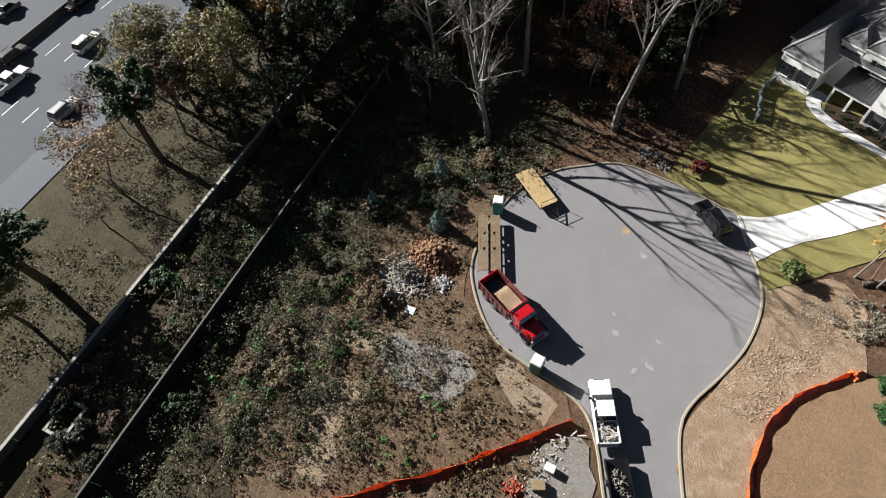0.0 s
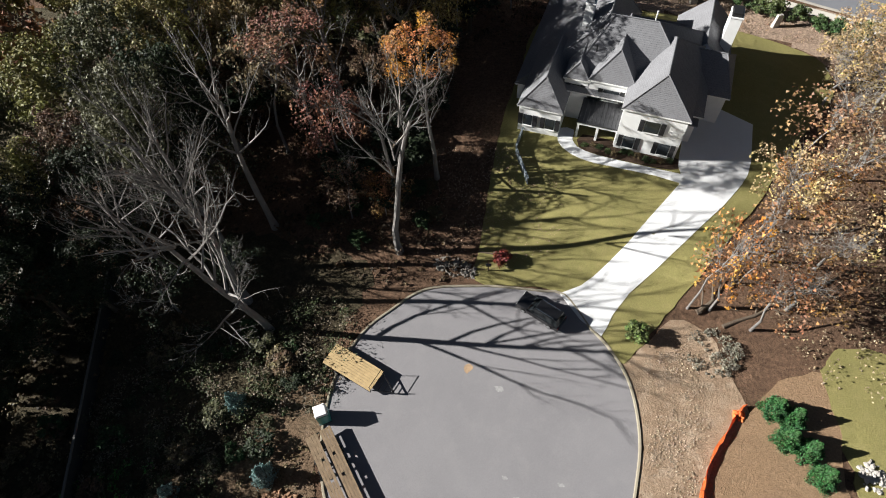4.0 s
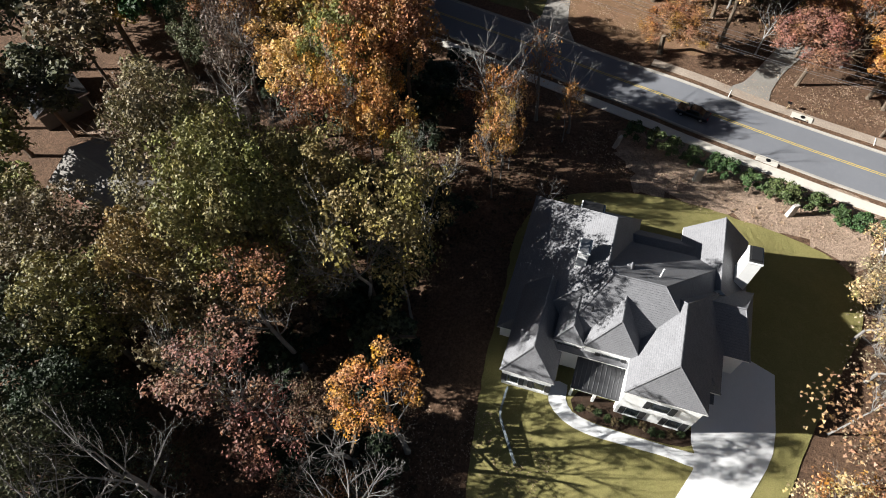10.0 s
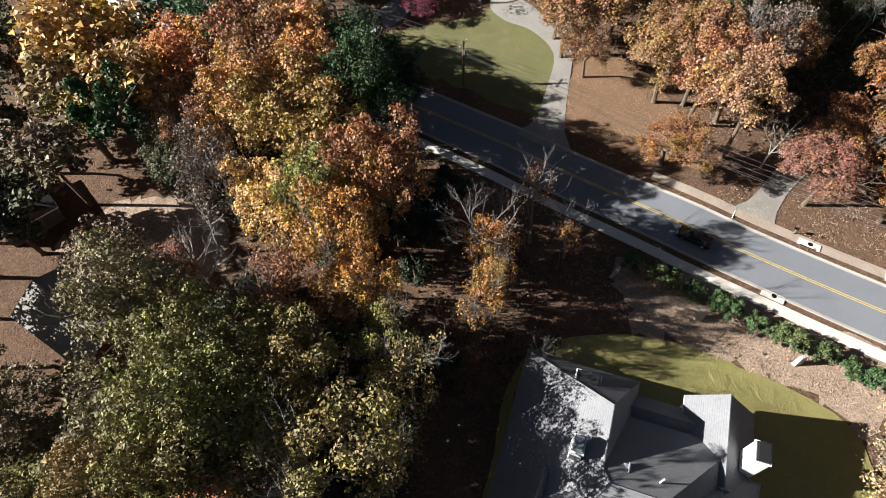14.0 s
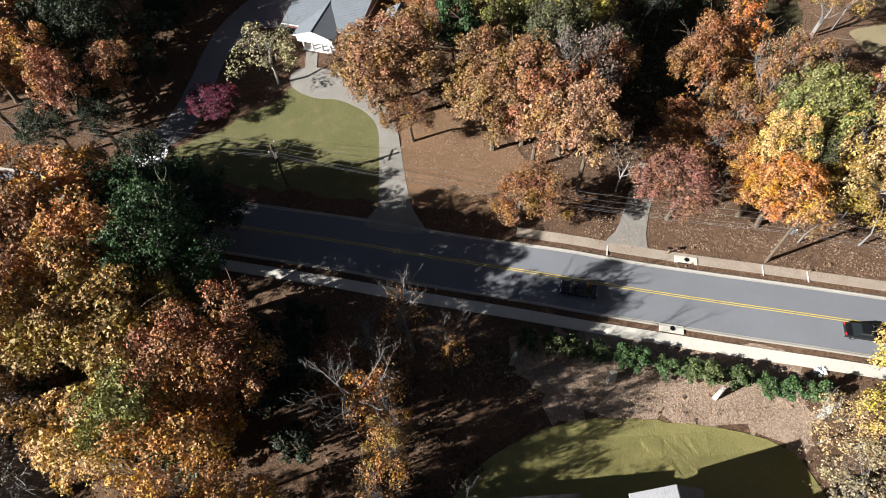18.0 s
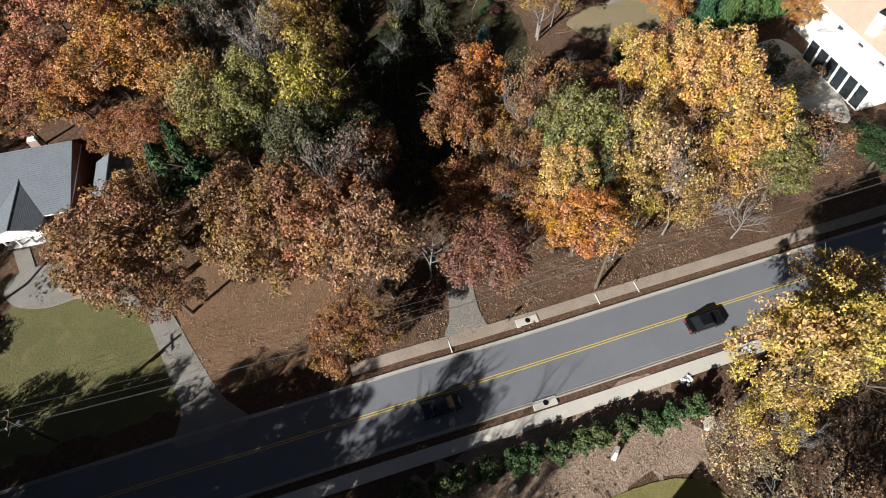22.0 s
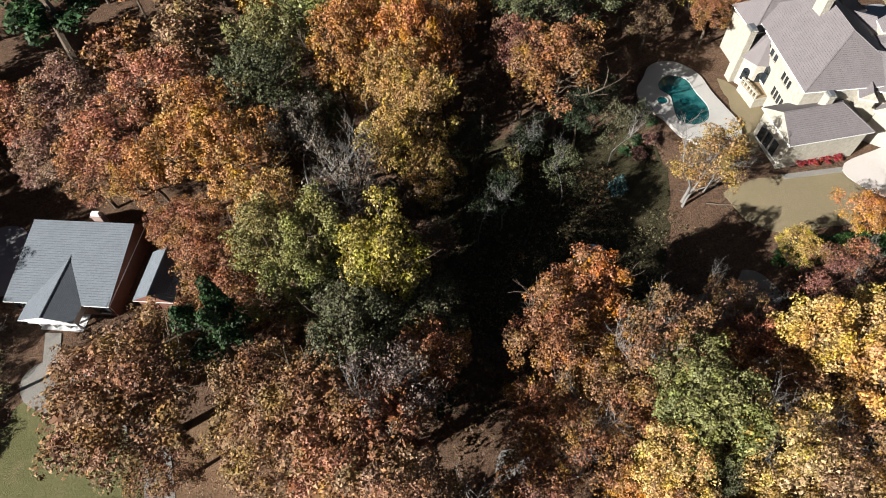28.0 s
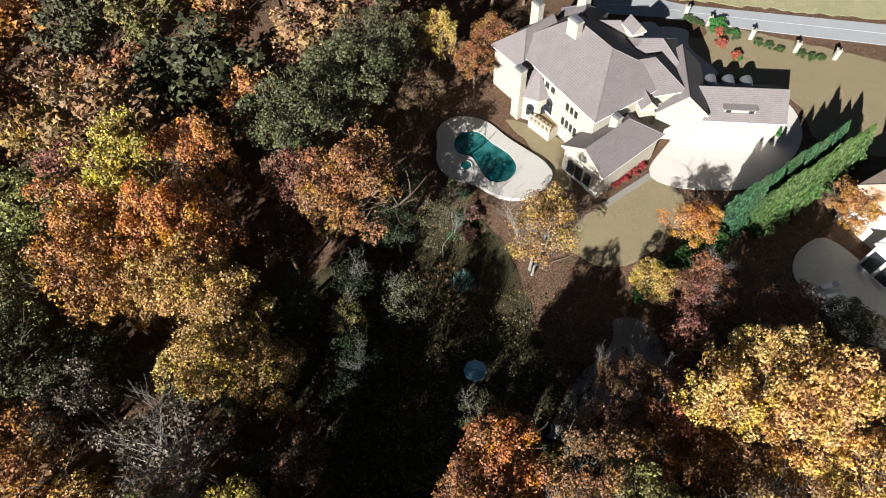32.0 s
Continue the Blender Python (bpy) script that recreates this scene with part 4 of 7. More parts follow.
# white villa at the edge
vi = thing("white_villa", pose(0, 0, 0), "white stucco villa with tan tile roof and glazed side", "house")
VZ = -.6
wing(vi, 99.5, 88.5, 19, 13, 77, VZ, 6.2, 9.4, (1, 1), M_STUCCO, M_ROOF4, .5)
wing(vi, 91.5, 86.6, 13, 5, 77, VZ, 4.2, 5.0, (1, 1), M_STUCCO, plain_mat("white_membrane", (.72, .73, .74), .6), .3)
chimney(vi, 93.5, 87.3, 4, 10.0, 1.2, 1.6, M_STUCCO, 0, M_BLACK)
chimney(vi, 98.0, 96.0, 4, 10.4, 1.2, 1.6, M_STUCCO, 0, M_BLACK)
for k in range(6):
    c = pose(91.5, 86.6, 0, 0, 0, 77) @ Vector((-5.4 + k * 2.15, 2.56, VZ + .3))
    window(vi, c.x, c.y, c.z, 257, 1.7, 3.4, cols=2, rows=3)
for k in range(4):
    c = pose(99.5, 88.5, 0, 0, 0, 77) @ Vector((-7 + k * 4.4, 6.54, VZ + 4.4))
    window(vi, c.x, c.y, c.z, 257, 1.0, 1.3)

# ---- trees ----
# 'dark' is a leaf green blackened to stand in for crowns in shade.
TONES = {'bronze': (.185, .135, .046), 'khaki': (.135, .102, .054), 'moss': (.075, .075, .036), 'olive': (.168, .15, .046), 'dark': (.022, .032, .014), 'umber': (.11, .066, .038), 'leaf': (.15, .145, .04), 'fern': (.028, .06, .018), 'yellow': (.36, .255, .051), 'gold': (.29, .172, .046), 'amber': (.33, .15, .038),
         'orange': (.36, .14, .033), 'rust': (.225, .092, .036), 'tan': (.215, .108, .046), 'sand': (.235, .13, .064), 'straw': (.33, .215, .102), 'pink': (.235, .12, .083), 'salmon': (.3, .125, .058), 'wine': (.165, .07, .045),
         'plum': (.12, .02, .045), 'pale': (.28, .225, .122), 'honey': (.43, .245, .064), 'lemon': (.42, .26, .077), 'lime': (.3, .235, .038), 'blaze': (.42, .18, .038), 'sage': (.165, .16, .05), 'rose': (.2, .085, .058), 'grey': (.125, .094, .075)}
WORDS = {'bronze': 'bronze-gold', 'khaki': 'khaki-brown', 'moss': 'dull moss-green', 'olive': 'olive and gold', 'dark': 'shade-darkened green', 'umber': 'dark umber', 'leaf': 'yellow-green', 'fern': 'dark green', 'yellow': 'bright yellow', 'gold': 'golden-brown', 'amber': 'amber', 'orange': 'orange', 'rust': 'rust-brown', 'tan': 'tan-brown',
         'sand': 'sandy brown', 'straw': 'straw-yellow', 'pink': 'pinkish brown', 'salmon': 'salmon-red', 'wine': 'dull red', 'plum': 'plum-red', 'pale': 'pale yellow', 'honey': 'honey-gold', 'lemon': 'golden-yellow', 'lime': 'bright lime-yellow', 'blaze': 'orange-gold', 'sage': 'light olive-green', 'rose': 'rosy brown', 'grey': 'grey'}


def leaf_cloud(name, centres, radii, per, size, rnd, flat=.35, up=.3, material=None):
    """Many small leaf tips on the skins of lumps."""
    n = len(centres)
    c = np.repeat(np.array(centres), per, 0)
    r = np.repeat(np.array(radii), per)
    d = rnd.normal(size=(n * per, 3))
    d[:, 2] = np.where(d[:, 2] < -.5, -d[:, 2], d[:, 2])
    d /= np.linalg.norm(d, axis=1)[:, None]
    p = c + d * (r * (0.75 + .35 * rnd.random(n * per)))[:, None]
    nrm = d * (1 - flat) + rnd.normal(size=d.shape) * .5 + np.array([0, 0, up])
    nrm /= np.linalg.norm(nrm, axis=1)[:, None]
    a = np.cross(nrm, rnd.normal(size=d.shape))
    a /= np.linalg.norm(a, axis=1)[:, None]
    b = np.cross(nrm, a)
    s = (np.asarray(size) * (.6 + .8 * rnd.random(n * per)))[:, None]
    v = np.stack([p - a * s, p + a * s * .6 - b * s * .8, p + a * s * .6 + b * s * .8], 1).reshape(-1, 3)
    k = np.arange(n * per)[:, None] * 3
    me = mesh_of(name, v.tolist(), np.concatenate([k, k + 1, k + 2], 1).tolist(), material or M_LEAF)
    return me


def branch_mesh(name, rnd, levels=4, trunk_r=.02, first=.35, spread=.9, kids=(3, 4), material=None, lift=.55, wild=.25, sides=5, top=.96):
    """Trunk with limbs in tree units: one crown radius sideways, one tree height upwards."""
    verts, faces = [], []

    def seg(a, b, r0, r1, n):
        ax = b - a
        q = ax.to_track_quat("Z", "Y").to_matrix() if ax.length > 1e-6 else Matrix.Identity(3)
        base = len(verts)
        for c, r in ((a, r0), (b, r1)):
            for k in range(n):
                o = q @ Vector((r * math.cos(6.2832 * k / n), r * math.sin(6.2832 * k / n), 0))
                verts.append((c.x + o.x, c.y + o.y, c.z + o.z))
        for k in range(n):
            faces.append((base + k, base + (k + 1) % n, base + n + (k + 1) % n, base + n + k))

    S = 3.2  # height in crown radii while growing

    def grow(p, d, length, r, lev):
        steps = 3 if lev < 3 else 2
        pts = [p]
        for k in range(steps):
            d = (d + Vector((rnd.gauss(0, wild), rnd.gauss(0, wild), rnd.gauss(0, wild * .6) + (.10 if lev else 0)))).normalized()
            p2 = p + d * length / steps
            seg(p, p2, r * (1 - k / steps * .45), r * (1 - (k + 1) / steps * .45), sides if lev < 2 else 3)
            p = p2
            pts.append(p)
            if lev < levels and (lev > 0 or k > 0):
                for _ in range(rnd.choice(kids)):
                    az = rnd.uniform(0, 6.283)
                    side = Vector((math.cos(az), math.sin(az), 0))
                    nd = (d * lift + side * spread * rnd.uniform(.5, 1) + Vector((0, 0, .18))).normalized()
                    grow(p, nd, length * rnd.uniform(.45, .68), r * (.52 - .06 * k), lev + 1)

    r0 = trunk_r * S
    base = Vector((0, 0, 0))
    knee = Vector((rnd.gauss(0, .04), rnd.gauss(0, .04), first * S))
    seg(base, Vector((0, 0, .04 * S)), r0 * 1.6, r0 * 1.1, 7)
    seg(Vector((0, 0, .04 * S)), knee, r0 * 1.1, r0 * .9, 7)
    grow(knee, Vector((0, 0, 1)), (1 - first) * S * .72, r0 * .85, 0)
    v = np.array(verts)
    rad = np.percentile(np.hypot(v[:, 0], v[:, 1]), 97)
    v[:, :2] /= max(rad, 1e-6)
    zmax = v[:, 2].max()
    v[:, 2] *= top / zmax
    me = mesh_of(name, v.tolist(), faces, material or M_BARK)
    return me


def crown_mesh(k, lobes=17, twigs=11, per=56, size=.022, zc=.66, zh=.3, lobe=.34, twig=.13, heart=0):
    """Crown in tree units: big lobes set apart, each a cluster of leafy tufts, with gaps between."""
    rnd = np.random.default_rng(100 + k)
    lean = rnd.normal(size=2) * .1
    tops = []
    while len(tops) < lobes:
        best, far = None, -1
        for _ in range(7):
            d = rnd.normal(size=3)
            d /= np.linalg.norm(d)
            if d[2] < -.6:
                d[2] = -d[2]
            p = d * (.5 + .22 * rnd.random()) * (1 + .14 * np.sin(3 * math.atan2(d[1], d[0]) + k))
            gap = min([np.linalg.norm(p - o) for o in tops], default=9)
            if gap > far:
                best, far = p, gap
        tops.append(best)
    cs, rs = [], []
    for p in tops:
        rr = lobe * (.75 + .5 * rnd.random())
        cs.append(p * .82)
        rs.append(rr * .55)
        for _ in range(twigs):
            d = rnd.normal(size=3) + p / np.linalg.norm(p) * .8
            d /= np.linalg.norm(d)
            cs.append(p + d * rr * (.45 + .5 * rnd.random()))
            rs.append(twig * (.6 + .7 * rnd.random()))
    cs = np.array(cs)
    cs[:, :2] += lean
    sizes = np.full(len(cs) * per, size)
    # Oversized hidden leaves inside the crown, added to block light and darken gaps.
    if heart:
        inner = rnd.normal(size=(heart, 3))
        inner = inner / np.linalg.norm(inner, axis=1)[:, None] * (.62 * rnd.random(heart) ** .5)[:, None]
        inner[:, :2] += lean
        n = max(1, heart * 14 // per)
        cs = np.concatenate([cs, inner[:n]])
        rs = list(rs) + [.24] * n
        sizes = np.concatenate([sizes, np.full(n * per, .045)])
    me = leaf_cloud("crown", cs, rs, per, sizes, rnd)
    co = np.empty(len(me.vertices) * 3)
    me.vertices.foreach_get("co", co)
    co = co.reshape(-1, 3)
    co[:, 2] = zc + co[:, 2] * zh
    me.vertices.foreach_set("co", co.ravel())
    me.update()
    return me


CROWNS = [crown_mesh(k, per=46, size=.025, heart=46) for k in range(8)]
THIN = [crown_mesh(20 + k, 12, 7, 22, .03, zc=.62, zh=.33, lobe=.34, twig=.17) for k in range(4)]
MID = [crown_mesh(40 + k, 14, 8, 42, .026, zc=.62, zh=.34, lobe=.34, twig=.15) for k in range(3)]
FAR = [crown_mesh(80 + k, 15, 5, 28, .062, twig=.2, heart=40) for k in range(3)]
LOW = [crown_mesh(90 + k, 10, 5, 22, .09, twig=.22) for k in range(3)]
WISPS = [crown_mesh(30 + k, 12, 4, 9, .04, zc=.62, zh=.33, lobe=.34, twig=.22) for k in range(2)]
BOUGHS = [branch_mesh("trunk", random.Random(10 + k), 2, .017, .4, .9, (2, 3), top=.9) for k in range(4)]
TWIGS = [branch_mesh("trunk", random.Random(30 + k), 3, .014, .3, .8, (2, 3), M_PALEBARK) for k in range(4)]


def bare_meshes(seed, first=2):
    """Leafless tree of height 1: a trunk mesh and a mesh of long arching branches."""
    r = random.Random(seed)
    tv, tf, boughs = [], [], []

    def seg(vs, fs, a, b, r0, r1, n):
        q = (b - a).to_track_quat("Z", "Y").to_matrix()
        base = len(vs)
        for c, rr in ((a, r0), (b, r1)):
            for k in range(n):
                o = q @ Vector((rr * math.cos(6.2832 * k / n), rr * math.sin(6.2832 * k / n), 0))
                vs.append((c.x + o.x, c.y + o.y, c.z + o.z))
        for k in range(n):
            fs.append((base + k, base + (k + 1) % n, base + n + (k + 1) % n, base + n + k))

    def grow(p, d, length, rad, lev, out=None):
        if out is None:
            out = ([], [])
            boughs.append(out)
        bv, bf = out
        steps = 6 - lev
        for k in range(steps):
            d = (d + Vector((r.gauss(0, .13), r.gauss(0, .13), r.gauss(0, .08) + .05))).normalized()
            p2_ = p + d * length / steps
            r0, r1 = rad * (1 - k / steps * .75), rad * (1 - (k + 1) / steps * .75)
            seg(bv, bf, p, p2_, r0, r1, 4 if lev < 2 else 3)
            p = p2_
            if lev < 3 and k > 0 - lev % 2:
                for _ in range(r.choice((0, 1, 1, 2)) if lev < 2 else r.choice((0, 0, 1))):
                    side = Vector((r.gauss(0, 1), r.gauss(0, 1), r.gauss(0, .5)))
                    side = (side - d * side.dot(d)).normalized()
                    grow(p, (d + side * r.uniform(.5, 1.0)).normalized(), length * (1 - k / steps * .6) * r.uniform(.4, .6), max(r1 * .55, .0006), lev + 1, out)

    p = Vector((0, 0, -.01))
    d = Vector((0, 0, 1))
    N = 9
    for k in range(N):
        d = (d + Vector((r.gauss(0, .05), r.gauss(0, .05), .1))).normalized()
        q = p + d * .075
        seg(tv, tf, p, q, .0145 * (1 - k / N * .6) * (1.35 if k == 0 else 1), .0145 * (1 - (k + 1) / N * .6), 8)
        if k >= first:
            for _ in range(1 if k < 4 else 2):
                az = r.uniform(0, 6.283)
                el = r.uniform(.5, 1.0)
                grow(q, Vector((math.cos(az), math.sin(az), el * 1.2)).normalized(), r.uniform(.34, .5) * (1.1 - k / N * .45), .0072 * (1 - k / N * .4), 0)
        p = q
    grow(p, d, .3, .0055, 0)
    return mesh_of("trunk", tv, tf, M_PALEBARK), [mesh_of("branch", bv, bf, M_PALEBARK) for bv, bf in boughs]


BARE = [bare_meshes(50 + k) for k in range(4)]
TALL_BARE = [bare_meshes(70 + k, 5) for k in range(2)]
tree_rnd = random.Random(7)


STANDING = []


def tree_at(name, x, y, h, r, tone, label, trunk, crown, squash=1.0):
    t = thing(name, pose(x, y, G(x, y) - .1, 0, 0, tree_rnd.uniform(0, 360)), label, "tree")
    ob = put("trunk", trunk, t, Matrix.Diagonal((r, r, h, 1)))
    STANDING.append((x, y, r))
    if crown:
        ob = put("crown", crown, t, Matrix.Diagonal((r * 1.05, r * 1.05, h * squash, 1)) @ pose(0, 0, 0, 0, 0, tree_rnd.uniform(0, 360)))
        c = TONES[tone]
        j = tree_rnd.uniform(.88, 1.12)
        ob.color = (c[0] * j, c[1] * j * tree_rnd.uniform(.93, 1.07), c[2] * j, 1)
    return t


def oak_tree(x, y, h, r, tone):
    return tree_at("oak_tree", x, y, h, r, tone, f"tall tree with a full {WORDS[tone]} autumn crown", tree_rnd.choice(BOUGHS), tree_rnd.choice(FAR if y > 166 or x < -64 else CROWNS))


def sparse_tree(x, y, h, r, tone):
    return tree_at("young_tree", x, y, h, r, tone, f"thin tree with sparse {WORDS[tone]} leaves and pale branches", tree_rnd.choice(TWIGS), tree_rnd.choice(THIN))


def wispy_tree(x, y, h, r, tone):
    return tree_at("young_tree", x, y, h, r, tone, f"nearly bare pale tree with a few {WORDS[tone]} leaves", tree_rnd.choice(TWIGS), tree_rnd.choice(WISPS))


def bare_tree(x, y, h, r, stock=None):
    t = thing("bare_tree", pose(x, y, G(x, y) - .1, 0, 0, tree_rnd.uniform(0, 360)), "leafless tree with long pale grey branches", "tree")
    tm, bm_ = tree_rnd.choice(stock or BARE)
    w = r / .42
    put("trunk", tm, t, Matrix.Diagonal((h, h, h, 1)))
    for me_ in bm_:
        put("branch", me_, t, Matrix.Diagonal((w * .5 + h * .5, w * .5 + h * .5, h, 1)))
    STANDING.append((x, y, r))
    return t


PINE = crown_mesh(40, 13, 4, 80, .052, zc=.72, zh=.27, lobe=.3, twig=.2)
PINE.materials.clear()
PINE.materials.append(M_NEEDLE)
POLE = branch_mesh("trunk", random.Random(71), 1, .014, .6, .7, (1, 2))


def pine_tree(x, y, h, r, tone='fern'):
    return tree_at("pine_tree", x, y, h, r, tone, "tall pine with a dark green tufted crown on a bare trunk", POLE, PINE)


def cone_mesh(k, n=6200, power=.8, size=.046):
    rnd = np.random.default_rng(200 + k)
    z = rnd.random(n) ** 1.25
    a = rnd.random(n) * 6.2832
    rr = (1 - z) ** power * (.86 + .16 * np.sin(a * 5 + z * 14 + k) + .12 * np.sin(a * 3 - z * 26)) * (.72 + .4 * rnd.random(n))
    c = np.stack([rr * np.cos(a), rr * np.sin(a), z], 1)
    return leaf_cloud("crown", c, np.full(n, .03), 1, size, rnd, material=M_NEEDLE)


CONES = [cone_mesh(k) for k in range(3)]
STEM = branch_mesh("trunk", random.Random(81), 0, .02, .5, .5, (1, 1))
ROUND = [crown_mesh(60 + k, 10, 3, 50, .095, zc=.5, zh=.46, lobe=.42, twig=.3) for k in range(3)]
for me in ROUND:
    me.name = "foliage"


def cone_tree(x, y, h, r, col, label, name="conifer"):
    t = thing(name, pose(x, y, G(x, y) - .05, 0, 0, tree_rnd.uniform(0, 360)), label, "tree")
    put("trunk", STEM, t, Matrix.Diagonal((r * .4, r * .4, h * .6, 1)))
    put("crown", tree_rnd.choice(CONES), t, Matrix.Diagonal((r, r, h, 1))).color = (*col, 1)
    return t


def shrub(x, y, h, r, col, label, group="", name="shrub"):
    t = thing(name, pose(x, y, G(x, y) - .05, 0, 0, tree_rnd.uniform(0, 360)), label, "shrub", group)
    put("stem", STEM, t, Matrix.Diagonal((r * .5, r * .5, h * .6, 1)))
    put("foliage", tree_rnd.choice(ROUND), t, Matrix.Diagonal((r, r, h, 1))).color = (*col, 1)
    return t


# ---- vehicles ----
M_TYRE = plain_mat("tyre_rubber", (.018, .018, .018), .85)
M_RIM = plain_mat("wheel_metal", (.45, .45, .46), .3, .8)
M_CARGLASS = glass_mat("car_glass", (.012, .015, .017))
M_LAMP = plain_mat("lamp_lens", (.7, .7, .68), .15)
M_TAIL = plain_mat("tail_lens", (.4, .02, .02), .2)
M_CHROME = plain_mat("chrome", (.7, .7, .72), .12, 1.0, .02)


def paint(name, col, rough=.22):
    m, t, b = nodes_of(name)
    b.inputs["Base Color"].default_value = (*col, 1)
    b.inputs["Roughness"].default_value = rough
    b.inputs["Coat Weight"].default_value = .6
    b.inputs["Coat Roughness"].default_value = .06
    return m


P_BLACK, P_WHITE, P_RED, P_SILVER, P_GREY = paint("black_paint", (.008, .008, .009)), paint("white_paint", (.75, .76, .77)), paint("red_paint", (.4, .008, .014)), paint("silver_paint", (.4, .41, .42)), paint("grey_paint", (.1, .11, .12))


def wheel(v, x, y, r=.36, w=.24):
    b = bmesh.new()
    bmesh.ops.create_cone(b, cap_ends=True, segments=18, radius1=r, radius2=r, depth=w)
    bmesh.ops.bevel(b, geom=[e for e in b.edges if len(e.link_faces) == 2 and any(len(f.verts) > 4 for f in e.link_faces)], offset=.05, segments=2, affect='EDGES')
    bmesh.ops.transform(b, matrix=pose(x, y, r, 90), verts=b.verts)
    wh_ = part("wheel", b, M_TYRE, v)
    b = bmesh.new()
    bmesh.ops.create_cone(b, cap_ends=True, segments=14, radius1=r * .6, radius2=r * .5, depth=w + .03)
    bmesh.ops.transform(b, matrix=pose(x, y, r, 90), verts=b.verts)
    part("rim", b, M_RIM, wh_, "metal wheel rim")


def frustum(b, x0, x1, y, z0, X0, X1, Y, z1):
    """Block with a smaller top: from x0..x1 at z0 to X0..X1 at z1."""
    lo = [b.verts.new(p) for p in ((x0, -y, z0), (x1, -y, z0), (x1, y, z0), (x0, y, z0))]
    hi = [b.verts.new(p) for p in ((X0, -Y, z1), (X1, -Y, z1), (X1, Y, z1), (X0, Y, z1))]
    b.faces.new(lo[::-1])
    b.faces.new(hi)
    for k in range(4):
        b.faces.new((lo[k], lo[(k + 1) % 4], hi[(k + 1) % 4], hi[k]))
    return b


def soften(b, o=.08, s=2):
    bmesh.ops.bevel(b, geom=b.edges[:], offset=o, segments=s, affect='EDGES', profile=.6)
    return b


def car(name, x, y, ang, col, label, L=4.7, W=1.85, H=1.5, suv=False, category="car"):
    """The front points along the local +x."""
    v = thing(name, pose(x, y, G(x, y) + .12, 0, 0, ang), label, category)
    h0 = .98 if suv else .88
    b = frustum(bmesh.new(), -L / 2, L / 2, W / 2, .28, -L / 2 + .08, L / 2 - .14, W / 2 - .05, h0)
    body = part("body", soften(b, .16, 3), col, v)
    tail = -L / 2 + (.12 if suv else .75)
    b = frustum(bmesh.new(), tail, L * .24, W / 2 - .08, h0 - .03, tail + (.35 if suv else .8), L * .07, W / 2 - .28, H - .04)
    part("cabin_glass", soften(b, .06), M_CARGLASS, v, "dark tinted windows")
    b = bx(tail + (.33 if suv else .8), L * .075, -W / 2 + .27, W / 2 - .27, H - .05, H + .01, .03)
    roof_ = part("roof", b, col, v)
    for s in (-1, 1):
        part("mirror", bx(L * .2, L * .2 + .12, s * (W / 2 + .02) - .1, s * (W / 2 + .02) + .1, h0, h0 + .14, .03), col, v)
        part("headlight", bx(L / 2 - .28, L / 2 - .06, s * (W / 2 - .3) - .2, s * (W / 2 - .3) + .2, .62, .78, .04), M_LAMP, v, "clear headlight")
        part("tail_light", bx(-L / 2 + .03, -L / 2 + .16, s * (W / 2 - .25) - .16, s * (W / 2 - .25) + .16, .68, .86, .03), M_TAIL, v, "red tail light")
        for k in (-1, 1):
            wheel(v, k * L * .3, s * (W / 2 - .1), .34)
        b = tube(bmesh.new(), (tail + .3, s * (W / 2 - .13), h0 + .02), (L * .2, s * (W / 2 - .13), h0 + .02), .02, .02, 4)
        part("trim", b, M_CHROME, v)
        if suv:
            part("roof_rail", tube(bmesh.new(), (tail + .6, s * (W / 2 - .36), H + .06), (L * .06, s * (W / 2 - .36), H + .06), .025, .025, 5), M_CHROME, roof_)
    part("windscreen", bx(-.02, .02, -.7, .7, -.32, .32), M_CARGLASS, v).matrix_basis = pose(L * .16, 0, (h0 + H) / 2, 0, -48, 0)
    part("bumper", bx(L / 2 - .14, L / 2 + .04, -W / 2 + .12, W / 2 - .12, .3, .5, .05), P_GREY, v)
    part("bumper", bx(-L / 2 - .04, -L / 2 + .12, -W / 2 + .12, W / 2 - .12, .3, .55, .05), P_GREY, v)
    return v


